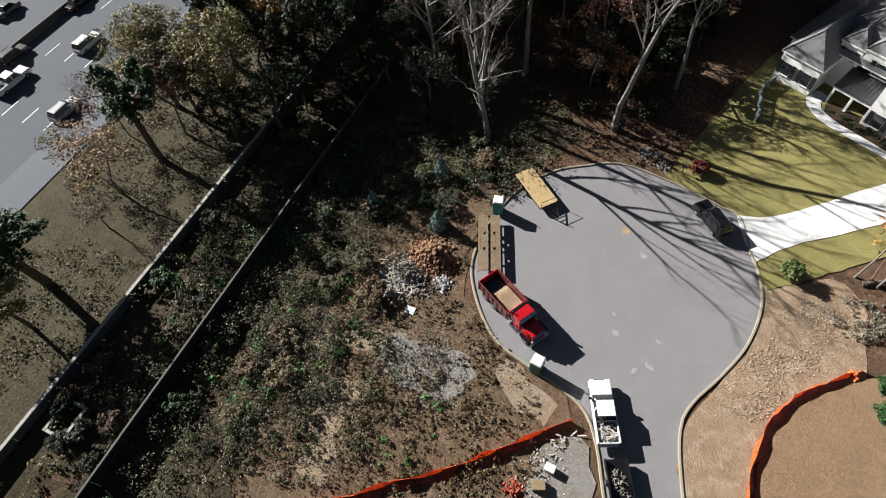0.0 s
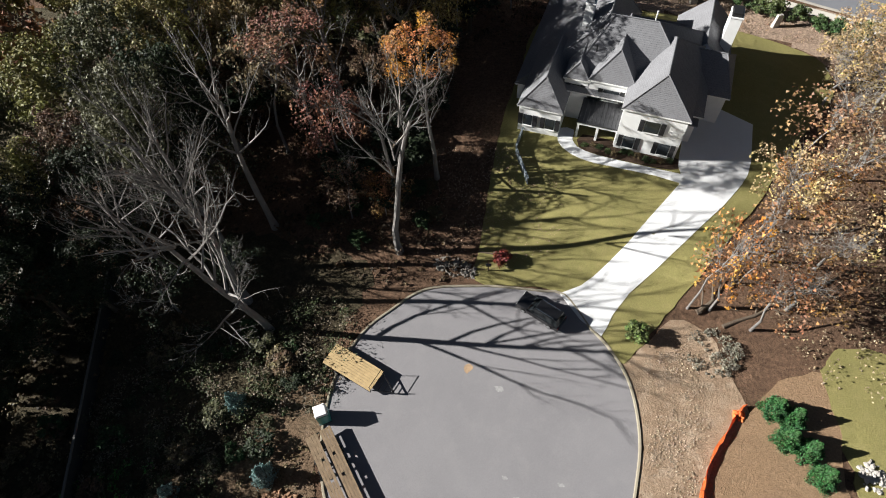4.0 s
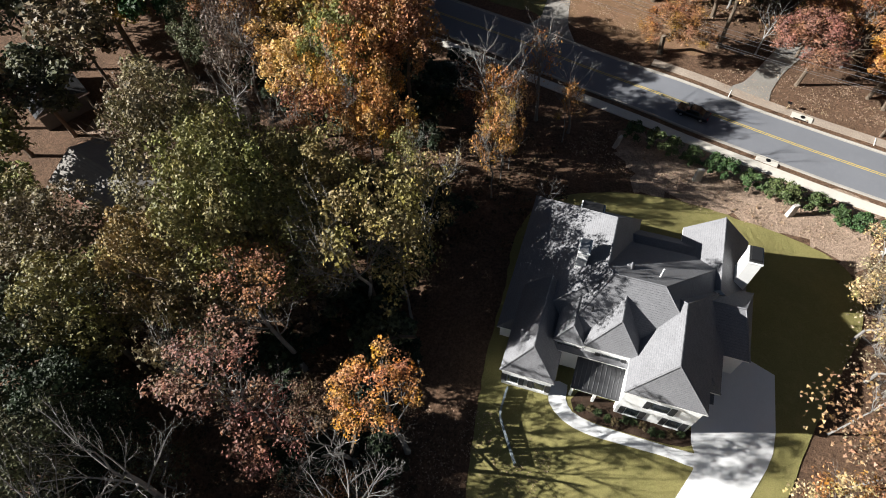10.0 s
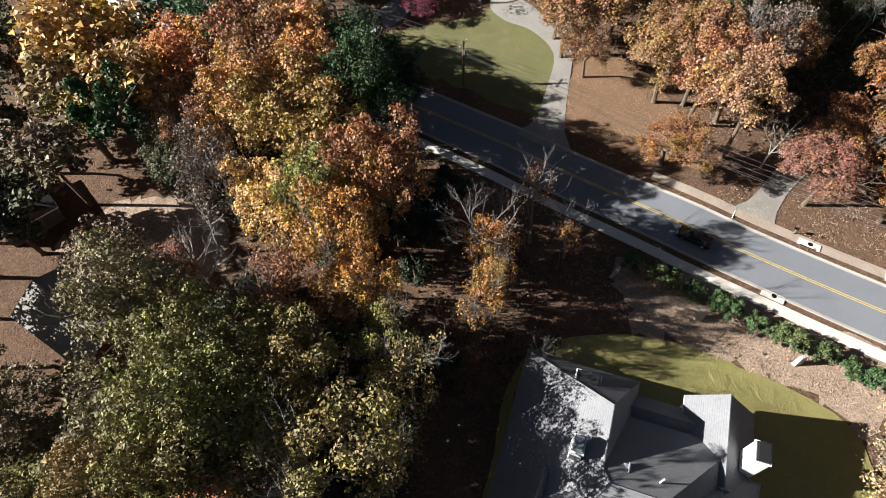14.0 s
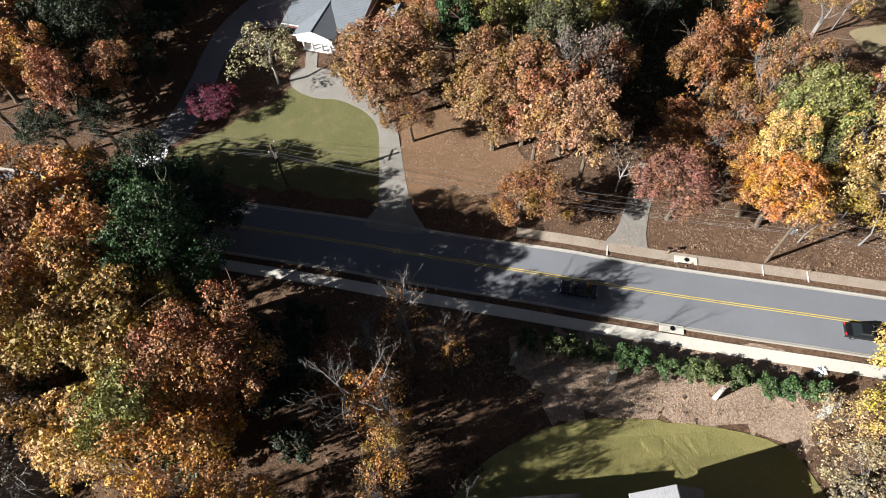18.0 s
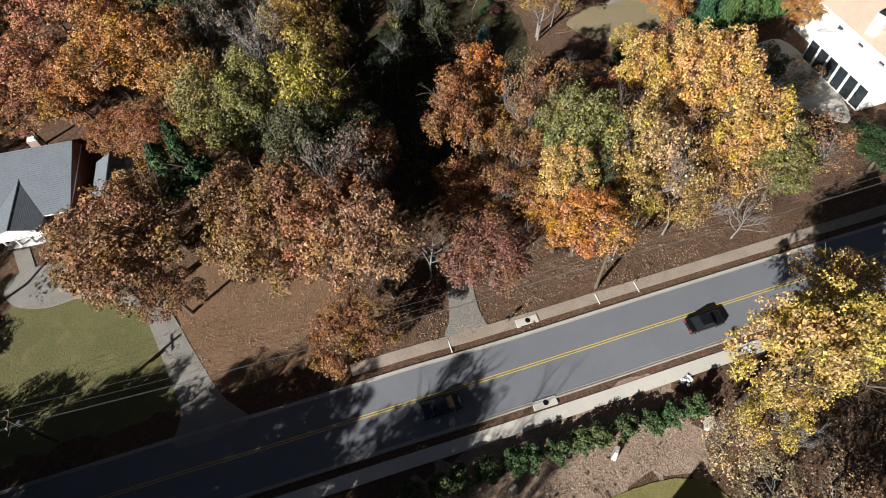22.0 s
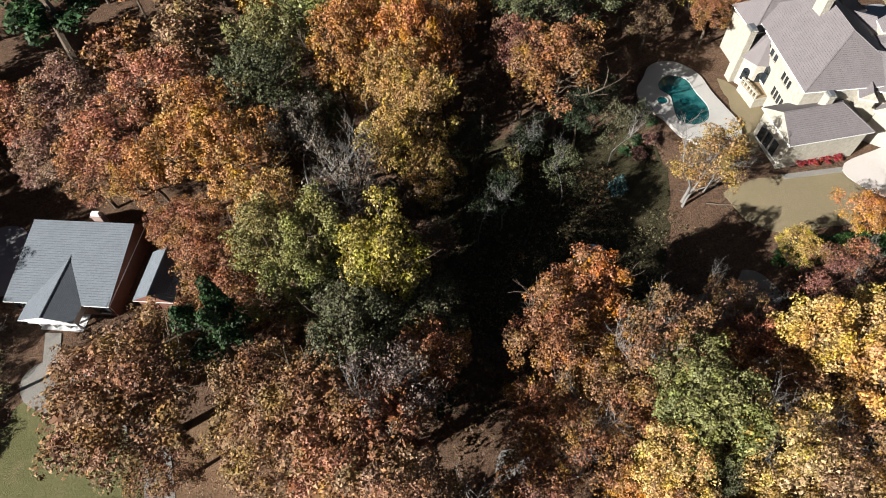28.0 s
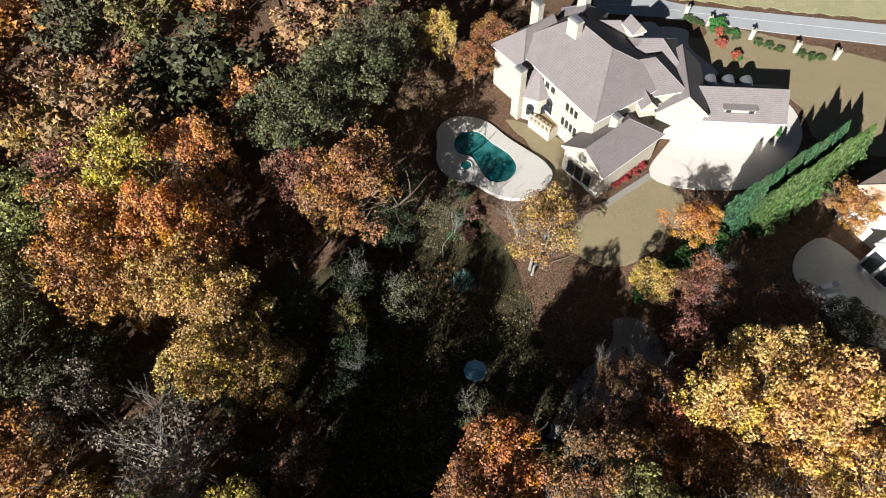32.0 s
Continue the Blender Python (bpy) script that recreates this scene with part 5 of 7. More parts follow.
def pickup(x, y, ang, col, label, load=False):
    L, W = 5.9, 2.0
    v = thing("pickup_truck", pose(x, y, G(x, y) + .1, 0, 0, ang), label, "truck")
    b = frustum(bmesh.new(), 1.2, L / 2, W / 2, .45, 1.2, L / 2 - .12, W / 2 - .06, 1.12)
    part("hood", soften(b, .1), col, v)
    b = frustum(bmesh.new(), -.95, 1.3, W / 2, .45, -.95, 1.25, W / 2 - .03, 1.15)
    part("cab", soften(b, .06), col, v)
    b = frustum(bmesh.new(), -.92, 1.45, W / 2 - .08, 1.13, -.72, .72, W / 2 - .24, 1.78)
    part("cabin_glass", soften(b, .06), M_CARGLASS, v, "dark cab windows")
    part("roof", bx(-.74, .7, -W / 2 + .22, W / 2 - .22, 1.76, 1.86, .04), col, v)
    part("pillar", bx(-.1, .06, -W / 2 + .1, W / 2 - .1, 1.12, 1.78), col, v)
    part("bed_floor", bx(-L / 2 + .1, -.98, -W / 2 + .1, W / 2 - .1, .6, .72), P_GREY, v)
    for s in (-1, 1):
        part("bed_side", bx(-L / 2 + .06, -.98, s * (W / 2 - .06) - .07, s * (W / 2 - .06) + .07, .5, 1.22, .04), col, v)
        part("mirror", bx(.95, 1.15, s * (W / 2 + .12) - .13, s * (W / 2 + .12) + .13, 1.15, 1.4, .03), P_BLACK, v)
        part("headlight", bx(L / 2 - .26, L / 2 - .02, s * .72 - .2, s * .72 + .2, .8, 1.0, .03), M_LAMP, v, "clear headlight")
        part("tail_light", bx(-L / 2, -L / 2 + .1, s * .9 - .07, s * .9 + .07, .75, 1.15, .02), M_TAIL, v, "red tail light")
        for k in (-1.85, 1.95):
            wheel(v, k, s * (W / 2 - .12), .4, .28)
    part("tailgate", bx(-L / 2 + .02, -L / 2 + .12, -W / 2 + .1, W / 2 - .1, .55, 1.2, .03), col, v)
    part("bumper", bx(L / 2 - .1, L / 2 + .1, -W / 2 + .06, W / 2 - .06, .45, .7, .06), M_CHROME, v, "chrome bumper")
    part("bumper", bx(-L / 2 - .14, -L / 2 + .02, -W / 2 + .1, W / 2 - .1, .45, .62, .05), M_CHROME, v, "chrome bumper")
    if load:
        r = random.Random(4)
        b = bmesh.new()
        for k in range(60):
            a = r.uniform(0, 180)
            m = pose(r.uniform(-2.5, -1.3), r.uniform(-.6, .6), r.uniform(.78, 1.15), r.uniform(-15, 15), r.uniform(-15, 15), a)
            box(b, -r.uniform(.1, .5), r.uniform(.1, .5), -.05, .05, -.03, .03, m=m)
        me = mesh_bm("scrap_load", b, M_ROCK)
        sl = tagged(new("scrap_load", me), "loose pale scrap lying in the truck bed", "debris", kind="stuff")
        sl.matrix_basis = v.matrix_basis.copy()
    return v


P_MAROON = paint('dull_red_paint', (.11, .018, .018), .5)


def dump_truck(x, y, ang):
    v = thing("dump_truck", pose(x, y, G(x, y) + .1, 0, 0, ang), "red dump truck with an open steel bed half full of sand", "truck")
    part("chassis", bx(-3.8, 3.6, -.5, .5, .6, .95), P_BLACK, v)
    b = frustum(bmesh.new(), 2.0, 3.9, .95, .75, 2.0, 3.75, .8, 1.85)
    part("hood", soften(b, .12), P_RED, v)
    b = frustum(bmesh.new(), .9, 2.15, 1.05, .7, .95, 1.95, .95, 2.75)
    part("cab", soften(b, .08), P_RED, v)
    part("windscreen", bx(-.02, .02, -.85, .85, -.38, .38), M_CARGLASS, v).matrix_basis = pose(2.08, 0, 2.25, 0, -16, 0)
    part("sun_visor", bx(1.95, 2.3, -.95, .95, 2.68, 2.75), M_CHROME, v)
    part("bumper", bx(3.85, 4.1, -1.2, 1.2, .45, .85, .06), M_CHROME, v, "chrome front bumper")
    part("grille", bx(3.74, 3.84, -.55, .55, .8, 1.75, .02), M_CHROME, v)
    bed = part("bed_floor", bx(-4.0, .6, -1.15, 1.15, 1.2, 1.35), P_BLACK, v)
    for s in (-1, 1):
        part("bed_side", bx(-4.0, .6, s * 1.2 - .06, s * 1.2 + .06, 1.2, 2.5, .02), P_MAROON, v)
        for k in range(7):
            part("rib", bx(-3.9 + k * .7, -3.8 + k * .7, s * 1.29 - .04, s * 1.29 + .04, 1.2, 2.45), P_MAROON, bed)
        part("fender", bx(2.4, 3.7, s * 1.1 - .22, s * 1.1 + .22, 1.0, 1.12, .05), P_BLACK, v)
        part("exhaust_stack", tube(bmesh.new(), (.8, s * .9, 1.2), (.8, s * .9, 3.1), .07, .07, 10), M_CHROME, v)
        part("mirror", bx(2.0, 2.1, s * 1.35 - .12, s * 1.35 + .12, 1.9, 2.5, .02), M_CHROME, v)
        part("tank", tube(bmesh.new(), (.9, s * 1.05, .75), (2.1, s * 1.05, .75), .28, .28, 14), M_CHROME, v)
        part("headlight", bx(3.8, 3.92, s * .8 - .14, s * .8 + .14, 1.05, 1.3, .03), M_LAMP, v)
        for k in (-3.0, -1.7, 3.05):
            wheel(v, k, s * 1.0, .5, .32)
    part("bed_front", bx(.5, .62, -1.2, 1.2, 1.2, 2.6), P_RED, v)
    part("tailgate", bx(-4.08, -3.98, -1.2, 1.2, 1.2, 2.3), P_RED, v)
    part("rail_rack", bx(.62, .9, -1.1, 1.1, 2.6, 2.72), P_BLACK, v)
    sand = frustum(bmesh.new(), -2.6, .45, 1.12, 1.36, -1.6, .4, 1.0, 1.7)
    me = mesh_bm("sand_load", sand, M_SAND)
    tagged(new("sand_load", me), "tan sand lying in the dump truck bed", "sand", kind="stuff").matrix_basis = v.matrix_basis.copy()
    return v


def flat_trailer(x, y, ang, L, W, label, gaps=False, z=.75, tongue=True):
    v = thing("flatbed_trailer", pose(x, y, G(x, y) + .06, 0, 0, ang), label, "trailer")
    r = random.Random(int(L * 10))
    part("frame", bx(-L / 2, L / 2, -W / 2, -W / 2 + .12, z - .22, z - .02), P_BLACK, v)
    part("frame", bx(-L / 2, L / 2, W / 2 - .12, W / 2, z - .22, z - .02), P_BLACK, v)
    for k in range(5):
        part("cross_member", bx(-L / 2 + k * L / 4.2, -L / 2 + k * L / 4.2 + .1, -W / 2 + .12, W / 2 - .12, z - .2, z - .03), P_BLACK, v)
    n = 9
    for k in range(n):
        y0 = -W / 2 + W * k / n
        if gaps and k == 4:
            continue
        segs = [(-L / 2, L / 2)] if not gaps else [(-L / 2, -L / 2 + L * .33 - .05), (-L / 2 + L * .33 + .2, -L / 2 + L * .6), (-L / 2 + L * .6 + .25, L / 2)] if k in (2, 6) else [(-L / 2, L / 2)]
        for a, b_ in segs:
            part("plank", bx(a, b_ - r.uniform(0, .08), y0 + .012, y0 + W / n - .012, z, z + .06 + r.uniform(0, .01)), M_PLANK, v)
    for s in (-1, 1):
        for k in (-.5, .5):
            wheel(v, -L * .12 + k, s * (W / 2 + .02), .32, .2)
    if tongue:
        for s in (-1, 1):
            part("tongue", tube(bmesh.new(), (L / 2, s * W * .4, z - .12), (L / 2 + 1.9, 0, z - .2), .06, .06, 6), P_BLACK, v)
        for k in (.5, 1.0):
            part("rung", tube(bmesh.new(), (L / 2 + k, -W * .4 * (1 - k / 1.9), z - .13), (L / 2 + k, W * .4 * (1 - k / 1.9), z - .13), .04, .04, 5), P_BLACK, v)
        part("jack", tube(bmesh.new(), (L / 2 + 1.7, 0, .05), (L / 2 + 1.7, 0, z + .25), .05, .05, 8), P_BLACK, v)
        for s in (-1, 1):
            part("stake", tube(bmesh.new(), (L / 2, s * W * .45, z), (L / 2 - .05, s * W * .45, z + .9), .035, .035, 5), P_BLACK, v)
        part("headboard", tube(bmesh.new(), (L / 2 - .05, -W * .45, z + .9), (L / 2 - .05, W * .45, z + .9), .035, .035, 5), P_BLACK, v)
    return v


M_PLANK = plain_mat("trailer_plank", (.42, .3, .15), .8, var=.22, scale=2, bump=.01)
pickup(12.4, -16.9, 142, P_WHITE, "white pickup truck with scrap in its open bed", True)
dump_truck(-.2, -16.4, -2)
flat_trailer(-10.2, -3.9, -12, 5.6, 2.3, "flatbed trailer with a pale plank deck and black tongue")
M_PLANK = plain_mat("old_timber", (.2, .14, .085), .85, var=.3, scale=2, bump=.02)
flat_trailer(-7.9, -12.9, -40.5, 7.2, 2.4, "old heavy flatbed with dark gapped timbers", True, .85, False)
car("suv", 5.1, 7.5, 162, P_BLACK, "black estate car parked at the kerb", 4.9, 1.9, 1.72, True)
car("sedan", 43.4, 67.6, -14.2, P_BLACK, "black saloon car on the road under the trees", 4.6, 1.85, 1.45)
car("sedan", 11.7, 75.6, 165.8, P_BLACK, "black saloon car driving along the road", 4.6, 1.85, 1.45)
HA = math.degrees(math.atan2(HD.y, HD.x))
for x, y, c, suv, nm in ((-79.2, -44.4, P_BLACK, True, "black"), (-74.4, -34.8, P_WHITE, True, "white"), (-62.0, -42.2, P_SILVER, True, "silver"), (-86.0, -32.4, P_BLACK, False, "black")):
    car("highway_car", x, y, HA, c, f"{nm} car on the highway", 4.7, 1.85, 1.7 if suv else 1.45, suv)
pickup(-73.3, -46.4, HA, P_WHITE, "white pickup on the highway")
for s, o, c, nm in ((-12, 97, P_BLACK, "black"), (-22, 100.5, P_RED, "red"), (6, 101, P_GREY, "grey")):
    p = HD * s + HN * o
    car("highway_car", p.x, p.y, HA + 180, c, f"{nm} car on the far carriageway")

# rubbish trailer behind the pickup
jt = thing("rubbish_trailer", pose(17.2, -20.1, 0, 0, 0, 143), "black wire-sided trailer piled with rubbish and gravel", "trailer")
part("bed", bx(-1.7, 1.7, -.95, .95, .5, .6), P_BLACK, jt)
for s in (-1, 1):
    part("side_mesh", bx(-1.7, 1.7, s * .95 - .03, s * .95 + .03, .55, 1.1), P_BLACK, jt)
    wheel(jt, -.1, s * 1.0, .32, .2)
part("tongue", tube(bmesh.new(), (1.7, 0, .5), (2.9, 0, .5), .06, .06, 6), P_BLACK, jt)


def chunk(r, s, flat=.7):
    b = bmesh.new()
    bmesh.ops.create_icosphere(b, subdivisions=2, radius=s)
    ph = [r.uniform(0, 9) for _ in range(6)]
    for v in b.verts:
        d = v.co.normalized()
        k = 1 + .22 * math.sin(3 * d.x + ph[0]) + .2 * math.sin(4 * d.y + ph[1]) + .15 * math.sin(5 * d.z + ph[2]) + r.uniform(-.07, .07)
        v.co = Vector((d.x * k, d.y * k * .85, d.z * k * flat)) * s
    return b


ROCKS = [mesh_bm("rock", chunk(random.Random(k), 1.0, .6 + .1 * k), M_ROCK) for k in range(4)]


def rock(x, y, s, label, k=0, name="boulder", sx=1.0, mat_=None):
    ob = put(name, ROCKS[k % 4], None, pose(x, y, G(x, y) + s * .35, 0, 0, k * 67) @ Matrix.Diagonal((s * sx, s, s, 1)))
    return tagged(ob, label, "rock")


def heap(name, x, y, rx, ry, h, n, sizes, mat, label, seed, cat="debris"):
    """Loose pieces heaped up: one object that nobody could count."""
    r = random.Random(seed)
    b = bmesh.new()
    for k in range(n):
        a, q = r.uniform(0, 6.283), r.random() ** .6
        px, py = x + math.cos(a) * q * rx, y + math.sin(a) * q * ry
        pz = G(px, py) + h * (1 - q) ** 1.2 * r.uniform(.3, 1)
        s = r.uniform(*sizes)
        f = bmesh.ops.create_icosphere(b, subdivisions=1, radius=s)
        m = pose(px, py, pz, r.uniform(0, 90), r.uniform(0, 90), r.uniform(0, 180)) @ Matrix.Diagonal((r.uniform(.5, 1.3), r.uniform(.4, 1), r.uniform(.3, .8), 1))
        for v in f["verts"]:
            v.co = m @ (v.co * r.uniform(.75, 1.2))
    return tagged(new(name, mesh_bm(name, b, mat)), label, cat, kind="stuff")


def splinters(name, x, y, rx, ry, n, length, mat, label, seed, h=.4):
    r = random.Random(seed)
    b = bmesh.new()
    for k in range(n):
        px, py = x + r.gauss(0, rx), y + r.gauss(0, ry)
        l = length * r.uniform(.4, 1)
        box(b, -l, l, -.06, .06, -.025, .025, m=pose(px, py, G(px, py) + r.uniform(.05, h), r.uniform(-20, 20), r.uniform(-18, 18), r.uniform(0, 180)))
    return tagged(new(name, mesh_bm(name, b, mat)), label, "debris", kind="stuff")


M_CLAY = ground_mat("clay", (.29, .175, .11), (.2, .115, .07), (.4, .28, .2), .6, 2.5, 9, .4)
M_BAG = plain_mat("plastic_sheet", (.6, .62, .66), .35, var=.2)
M_WASTE = plain_mat("grey_timber", (.36, .33, .29), .85, var=.3, scale=3)
heap("clay_heap", -10.8, -18.4, 3.0, 2.5, 1.9, 800, (.1, .42), M_CLAY, "heap of reddish clay and broken brick", 1)
heap("rubble_heap", -10.6, -21.8, 3.4, 2.2, 1.1, 460, (.08, .3), M_GRAVEL, "heap of broken concrete and waste", 2)
heap("plastic_waste", -7.6, -19.6, 1.2, .9, .5, 60, (.12, .35), M_BAG, "scatter of pale plastic waste", 3)
splinters("waste_timber", -11.2, -23.2, 1.3, 1.0, 150, .9, M_WASTE, "scattered grey waste timber", 4)
heap("gravel_heap", 17.3, -20.2, 1.4, .8, .9, 160, (.08, .2), M_GRAVEL, "gravel and rubbish in the trailer", 5)
bpy.data.objects["gravel_heap"].location.z = .55
heap("stone_scatter", 12.6, -24.4, 2.6, 3.4, .15, 160, (.05, .22), M_ROCK, "scattered stones beside the kerb", 6)
heap("brick_heap", 12.2, -27.4, 1.1, .9, .6, 120, (.1, .2), plain_mat("loose_brick", (.42, .09, .05), .85, var=.3), "heap of loose red bricks", 7)
heap("rock_pile", -4.6, 9.9, 2.6, 1.1, .7, 150, (.1, .32), M_GRAVEL, "pile of grey stones at the kerb", 8)
heap("rock_pile", 35.0, 1.4, 1.4, 1.2, .6, 70, (.15, .4), M_ROCK, "pile of white stones on the lawn", 9)
splinters("waste_timber", 12, -21.6, .7, 1.2, 14, .4, M_ROCK, "pale waste boards by the fence", 10)
bl = bx(-.45, .45, -.35, .35, 0, .75, .04)
bmesh.ops.transform(bl, matrix=pose(12.9, -23.9, G(13, -24), 0, 0, 25), verts=bl.verts)
tagged(new("white_crate", mesh_bm("white_crate", bl, M_TRIM)), "white plastic crate on the gravel", "crate")
bl = bx(-.55, .55, -.4, .4, 0, .7, .02)
bmesh.ops.transform(bl, matrix=pose(13.3, -25.6, G(13, -24), 0, 0, 50), verts=bl.verts)
tagged(new("pallet_stack", mesh_bm("pallet_stack", bl, M_WOOD)), "weathered wooden pallet stack", "pallet")
bl = bx(-.5, .5, -.4, .4, 0, .03)
bmesh.ops.transform(bl, matrix=pose(-7.2, -24.1, .12, 3, 2, 30), verts=bl.verts)
tagged(new("white_board", mesh_bm("white_board", bl, M_TRIM)), "white board lying on the soil", "board")

M_TEAL = plain_mat("teal_plastic", (.01, .23, .2), .4)
M_GREENP = plain_mat("green_plastic", (.01, .12, .085), .4)


def portable_toilet(x, y, ang, mat, word):
    v = thing("portable_toilet", pose(x, y, G(x, y) + .05, 0, 0, ang), f"{word} portable toilet with a white domed roof", "toilet", "site toilets")
    part("base", bx(-.6, .6, -.6, .6, 0, .12, .02), P_GREY, v)
    part("cabin", bx(-.55, .55, -.55, .55, .12, 2.0, .05), mat, v)
    part("door", bx(-.4, .4, -.6, -.55, .2, 1.9, .02), mat, v)
    for k in range(4):
        part("vent", bx(.56, .58, -.35, .35, 1.5 + k * .1, 1.55 + k * .1), P_GREY, v)
    b = frustum(bmesh.new(), -.6, .6, .6, 2.0, -.5, .5, .5, 2.22)
    part("roof", soften(b, .08), M_TRIM, v, "white translucent roof")
    part("vent_pipe", tube(bmesh.new(), (.4, .4, 2.1), (.4, .4, 2.5), .05, .05, 8), M_TRIM, v)


portable_toilet(-10.9, -9.0, 40, M_TEAL, "teal")
portable_toilet(5.5, -18.5, 20, M_GREENP, "dark green")

# ---- fences and walls ----
def mesh_fence(name, pts, h, mat, label, seed):
    f = thing(name, pose(0, 0, 0), label, "fence")
    line = smooth_line(pts, .5)
    r = random.Random(seed)
    b = bmesh.new()
    prev = None
    for k, p in enumerate(line):
        z = G(p.x, p.y)
        s = h * (1 + .12 * math.sin(k * .9) + r.uniform(-.08, .08))
        lean = Vector((r.uniform(-.08, .08), r.uniform(-.08, .08), 0))
        col = [b.verts.new(Vector((p.x, p.y, z + s * q)) + lean * q + Vector((0.12 * math.sin(k * .7 + q * 3), 0, 0))) for q in (0, .35, .7, 1)]
        if prev:
            for q in range(3):
                b.faces.new((prev[q], col[q], col[q + 1], prev[q + 1]))
        prev = col
    bmesh.ops.solidify(b, geom=b.faces[:], thickness=.03)
    part("netting", b, mat, f)
    for p in line[::5]:
        z = G(p.x, p.y)
        part("post", tube(bmesh.new(), (p.x + .04, p.y, z - .1), (p.x + .04, p.y, z + h * 1.15), .025, .025, 5), P_BLACK, f)
    return f


mesh_fence("safety_fence", [(2.2, -42), (3.8, -38.9), (5.4, -34.9), (6.8, -32.2), (8.4, -27.9), (9.2, -25.4), (10.2, -22.2), (11.0, -19.5)], .8, M_ORANGE, "sagging orange plastic safety fence", 1)
mesh_fence("safety_fence", [(26.4, -17), (24.7, -13), (23.5, -10.9), (22.5, -8.4), (21.9, -4.8), (22.4, -1.3), (23.4, 1.4), (24.6, 4.2)], .6, M_ORANGE, "bright orange plastic safety fence", 2)
heap("fence_bundle", 24.3, 3.2, .6, .5, .5, 30, (.1, .3), M_ORANGE, "bundle of crumpled orange netting", 12)


def long_wall(name, a, b, off, h, w, mat, label, cope=None):
    t = thing(name, pose(0, 0, 0), label, "wall")
    n = int((b - a) / 4)
    for k in range(n):
        p = HD * (a + 4 * k + 2) + HN * off
        m = pose(p.x, p.y, G(p.x, p.y), 0, 0, math.degrees(math.atan2(HD.y, HD.x)))
        put("panel", wall_panel(h, w, mat), t, m)
        if cope:
            put("coping", wall_cope(h, w, cope), t, m)
    return t


PANELS = {}
def wall_panel(h, w, mat):
    key = ("p", h, w)
    if key not in PANELS:
        PANELS[key] = mesh_bm("panel", bx(-1.985, 1.985, -w / 2, w / 2, -.6, h, .01), mat)
    return PANELS[key]


def wall_cope(h, w, mat):
    key = ("c", h, w)
    if key not in PANELS:
        PANELS[key] = mesh_bm("coping", bx(-2, 2, -w / 2 - .06, w / 2 + .06, h, h + .12, .01), mat)
    return PANELS[key]


long_wall("sound_wall", -56, 60, 45.2, 1.1, .25, M_CONCW, "long grey sound wall with pale coping", M_COPE)
long_wall("sound_wall", -100, -61, 45.9, 1.1, .25, M_CONCW, "long grey sound wall with pale coping", M_COPE)
long_wall("dark_fence", -80, 16, 35.6, 1.9, .08, M_FENCE, "long black boarded fence in shade", M_CONCW)
wj = thing("wall_return", pose(-17.9, -55.6, .2, 0, 0, HA), "boxed return of the sound wall", "wall")
for x0, x1, y0, y1 in ((-1.6, 1.6, -1.2, -1.0), (-1.6, -1.4, -1.0, 1.0), (1.4, 1.6, -1.0, 1.0), (-1.6, 1.6, 1.0, 1.2)):
    part("panel", bx(x0, x1, y0, y1, -.5, 1.1), M_CONCW, wj)
    part("coping", bx(x0 - .04, x1 + .04, y0 - .04, y1 + .04, 1.1, 1.2), M_COPE, wj)

# white fence beside the house
M_GREYBOARD = plain_mat("grey_board", (.16, .19, .21), .6, var=.2)
wf = thing("board_fence", pose(0, 0, 0), "low grey board fence stepping down the lawn", "fence")
fl = smooth_line([(-2.7, 28.3), (-2.75, 27), (-2.7, 25.6), (-2.2, 24.6), (-.2, 21.6)], .32)
for p, q in zip(fl[:-1], fl[1:]):
    d = q - p
    put("board", mesh_bm("board", bx(-.15, .15, -.03, .03, 0, 1.15, .01), M_GREYBOARD), wf, pose(p.x, p.y, G(p.x, p.y), 0, 0, math.degrees(math.atan2(d.y, d.x))))
ribbon("top_rail", fl, [(-.1, 1.15), (-.1, 1.22), (.1, 1.22), (.1, 1.15)], M_GREYBOARD, 0, "", "", parent=wf)

# ---- roadside ----
def utility_pole(x, y, h, arm=True):
    v = thing("utility_pole", pose(x, y, G(x, y), 0, 0, math.degrees(math.atan2(RD.y, RD.x))), "brown wooden utility pole with crossarm and transformer", "pole", "utility poles")
    part("post", tube(bmesh.new(), (0, 0, -.5), (0, 0, h), .22, .16, 10), M_BARK, v)
    part("crossarm", bx(-.06, .06, -1.1, 1.1, h - .7, h - .56), M_BARK, v)
    for k in (-1, 0, 1):
        part("insulator", tube(bmesh.new(), (0, k * .95, h - .56), (0, k * .95, h - .34), .05, .04, 8), M_TRIM, v)
    part("transformer", tube(bmesh.new(), (.32, 0, h - 2.4), (.32, 0, h - 1.5), .22, .22, 12), M_CAP, v)
    part("lamp_arm", tube(bmesh.new(), (0, 0, h - 1.2), (0, -1.6, h - .9), .035, .03, 6), M_CAP, v)


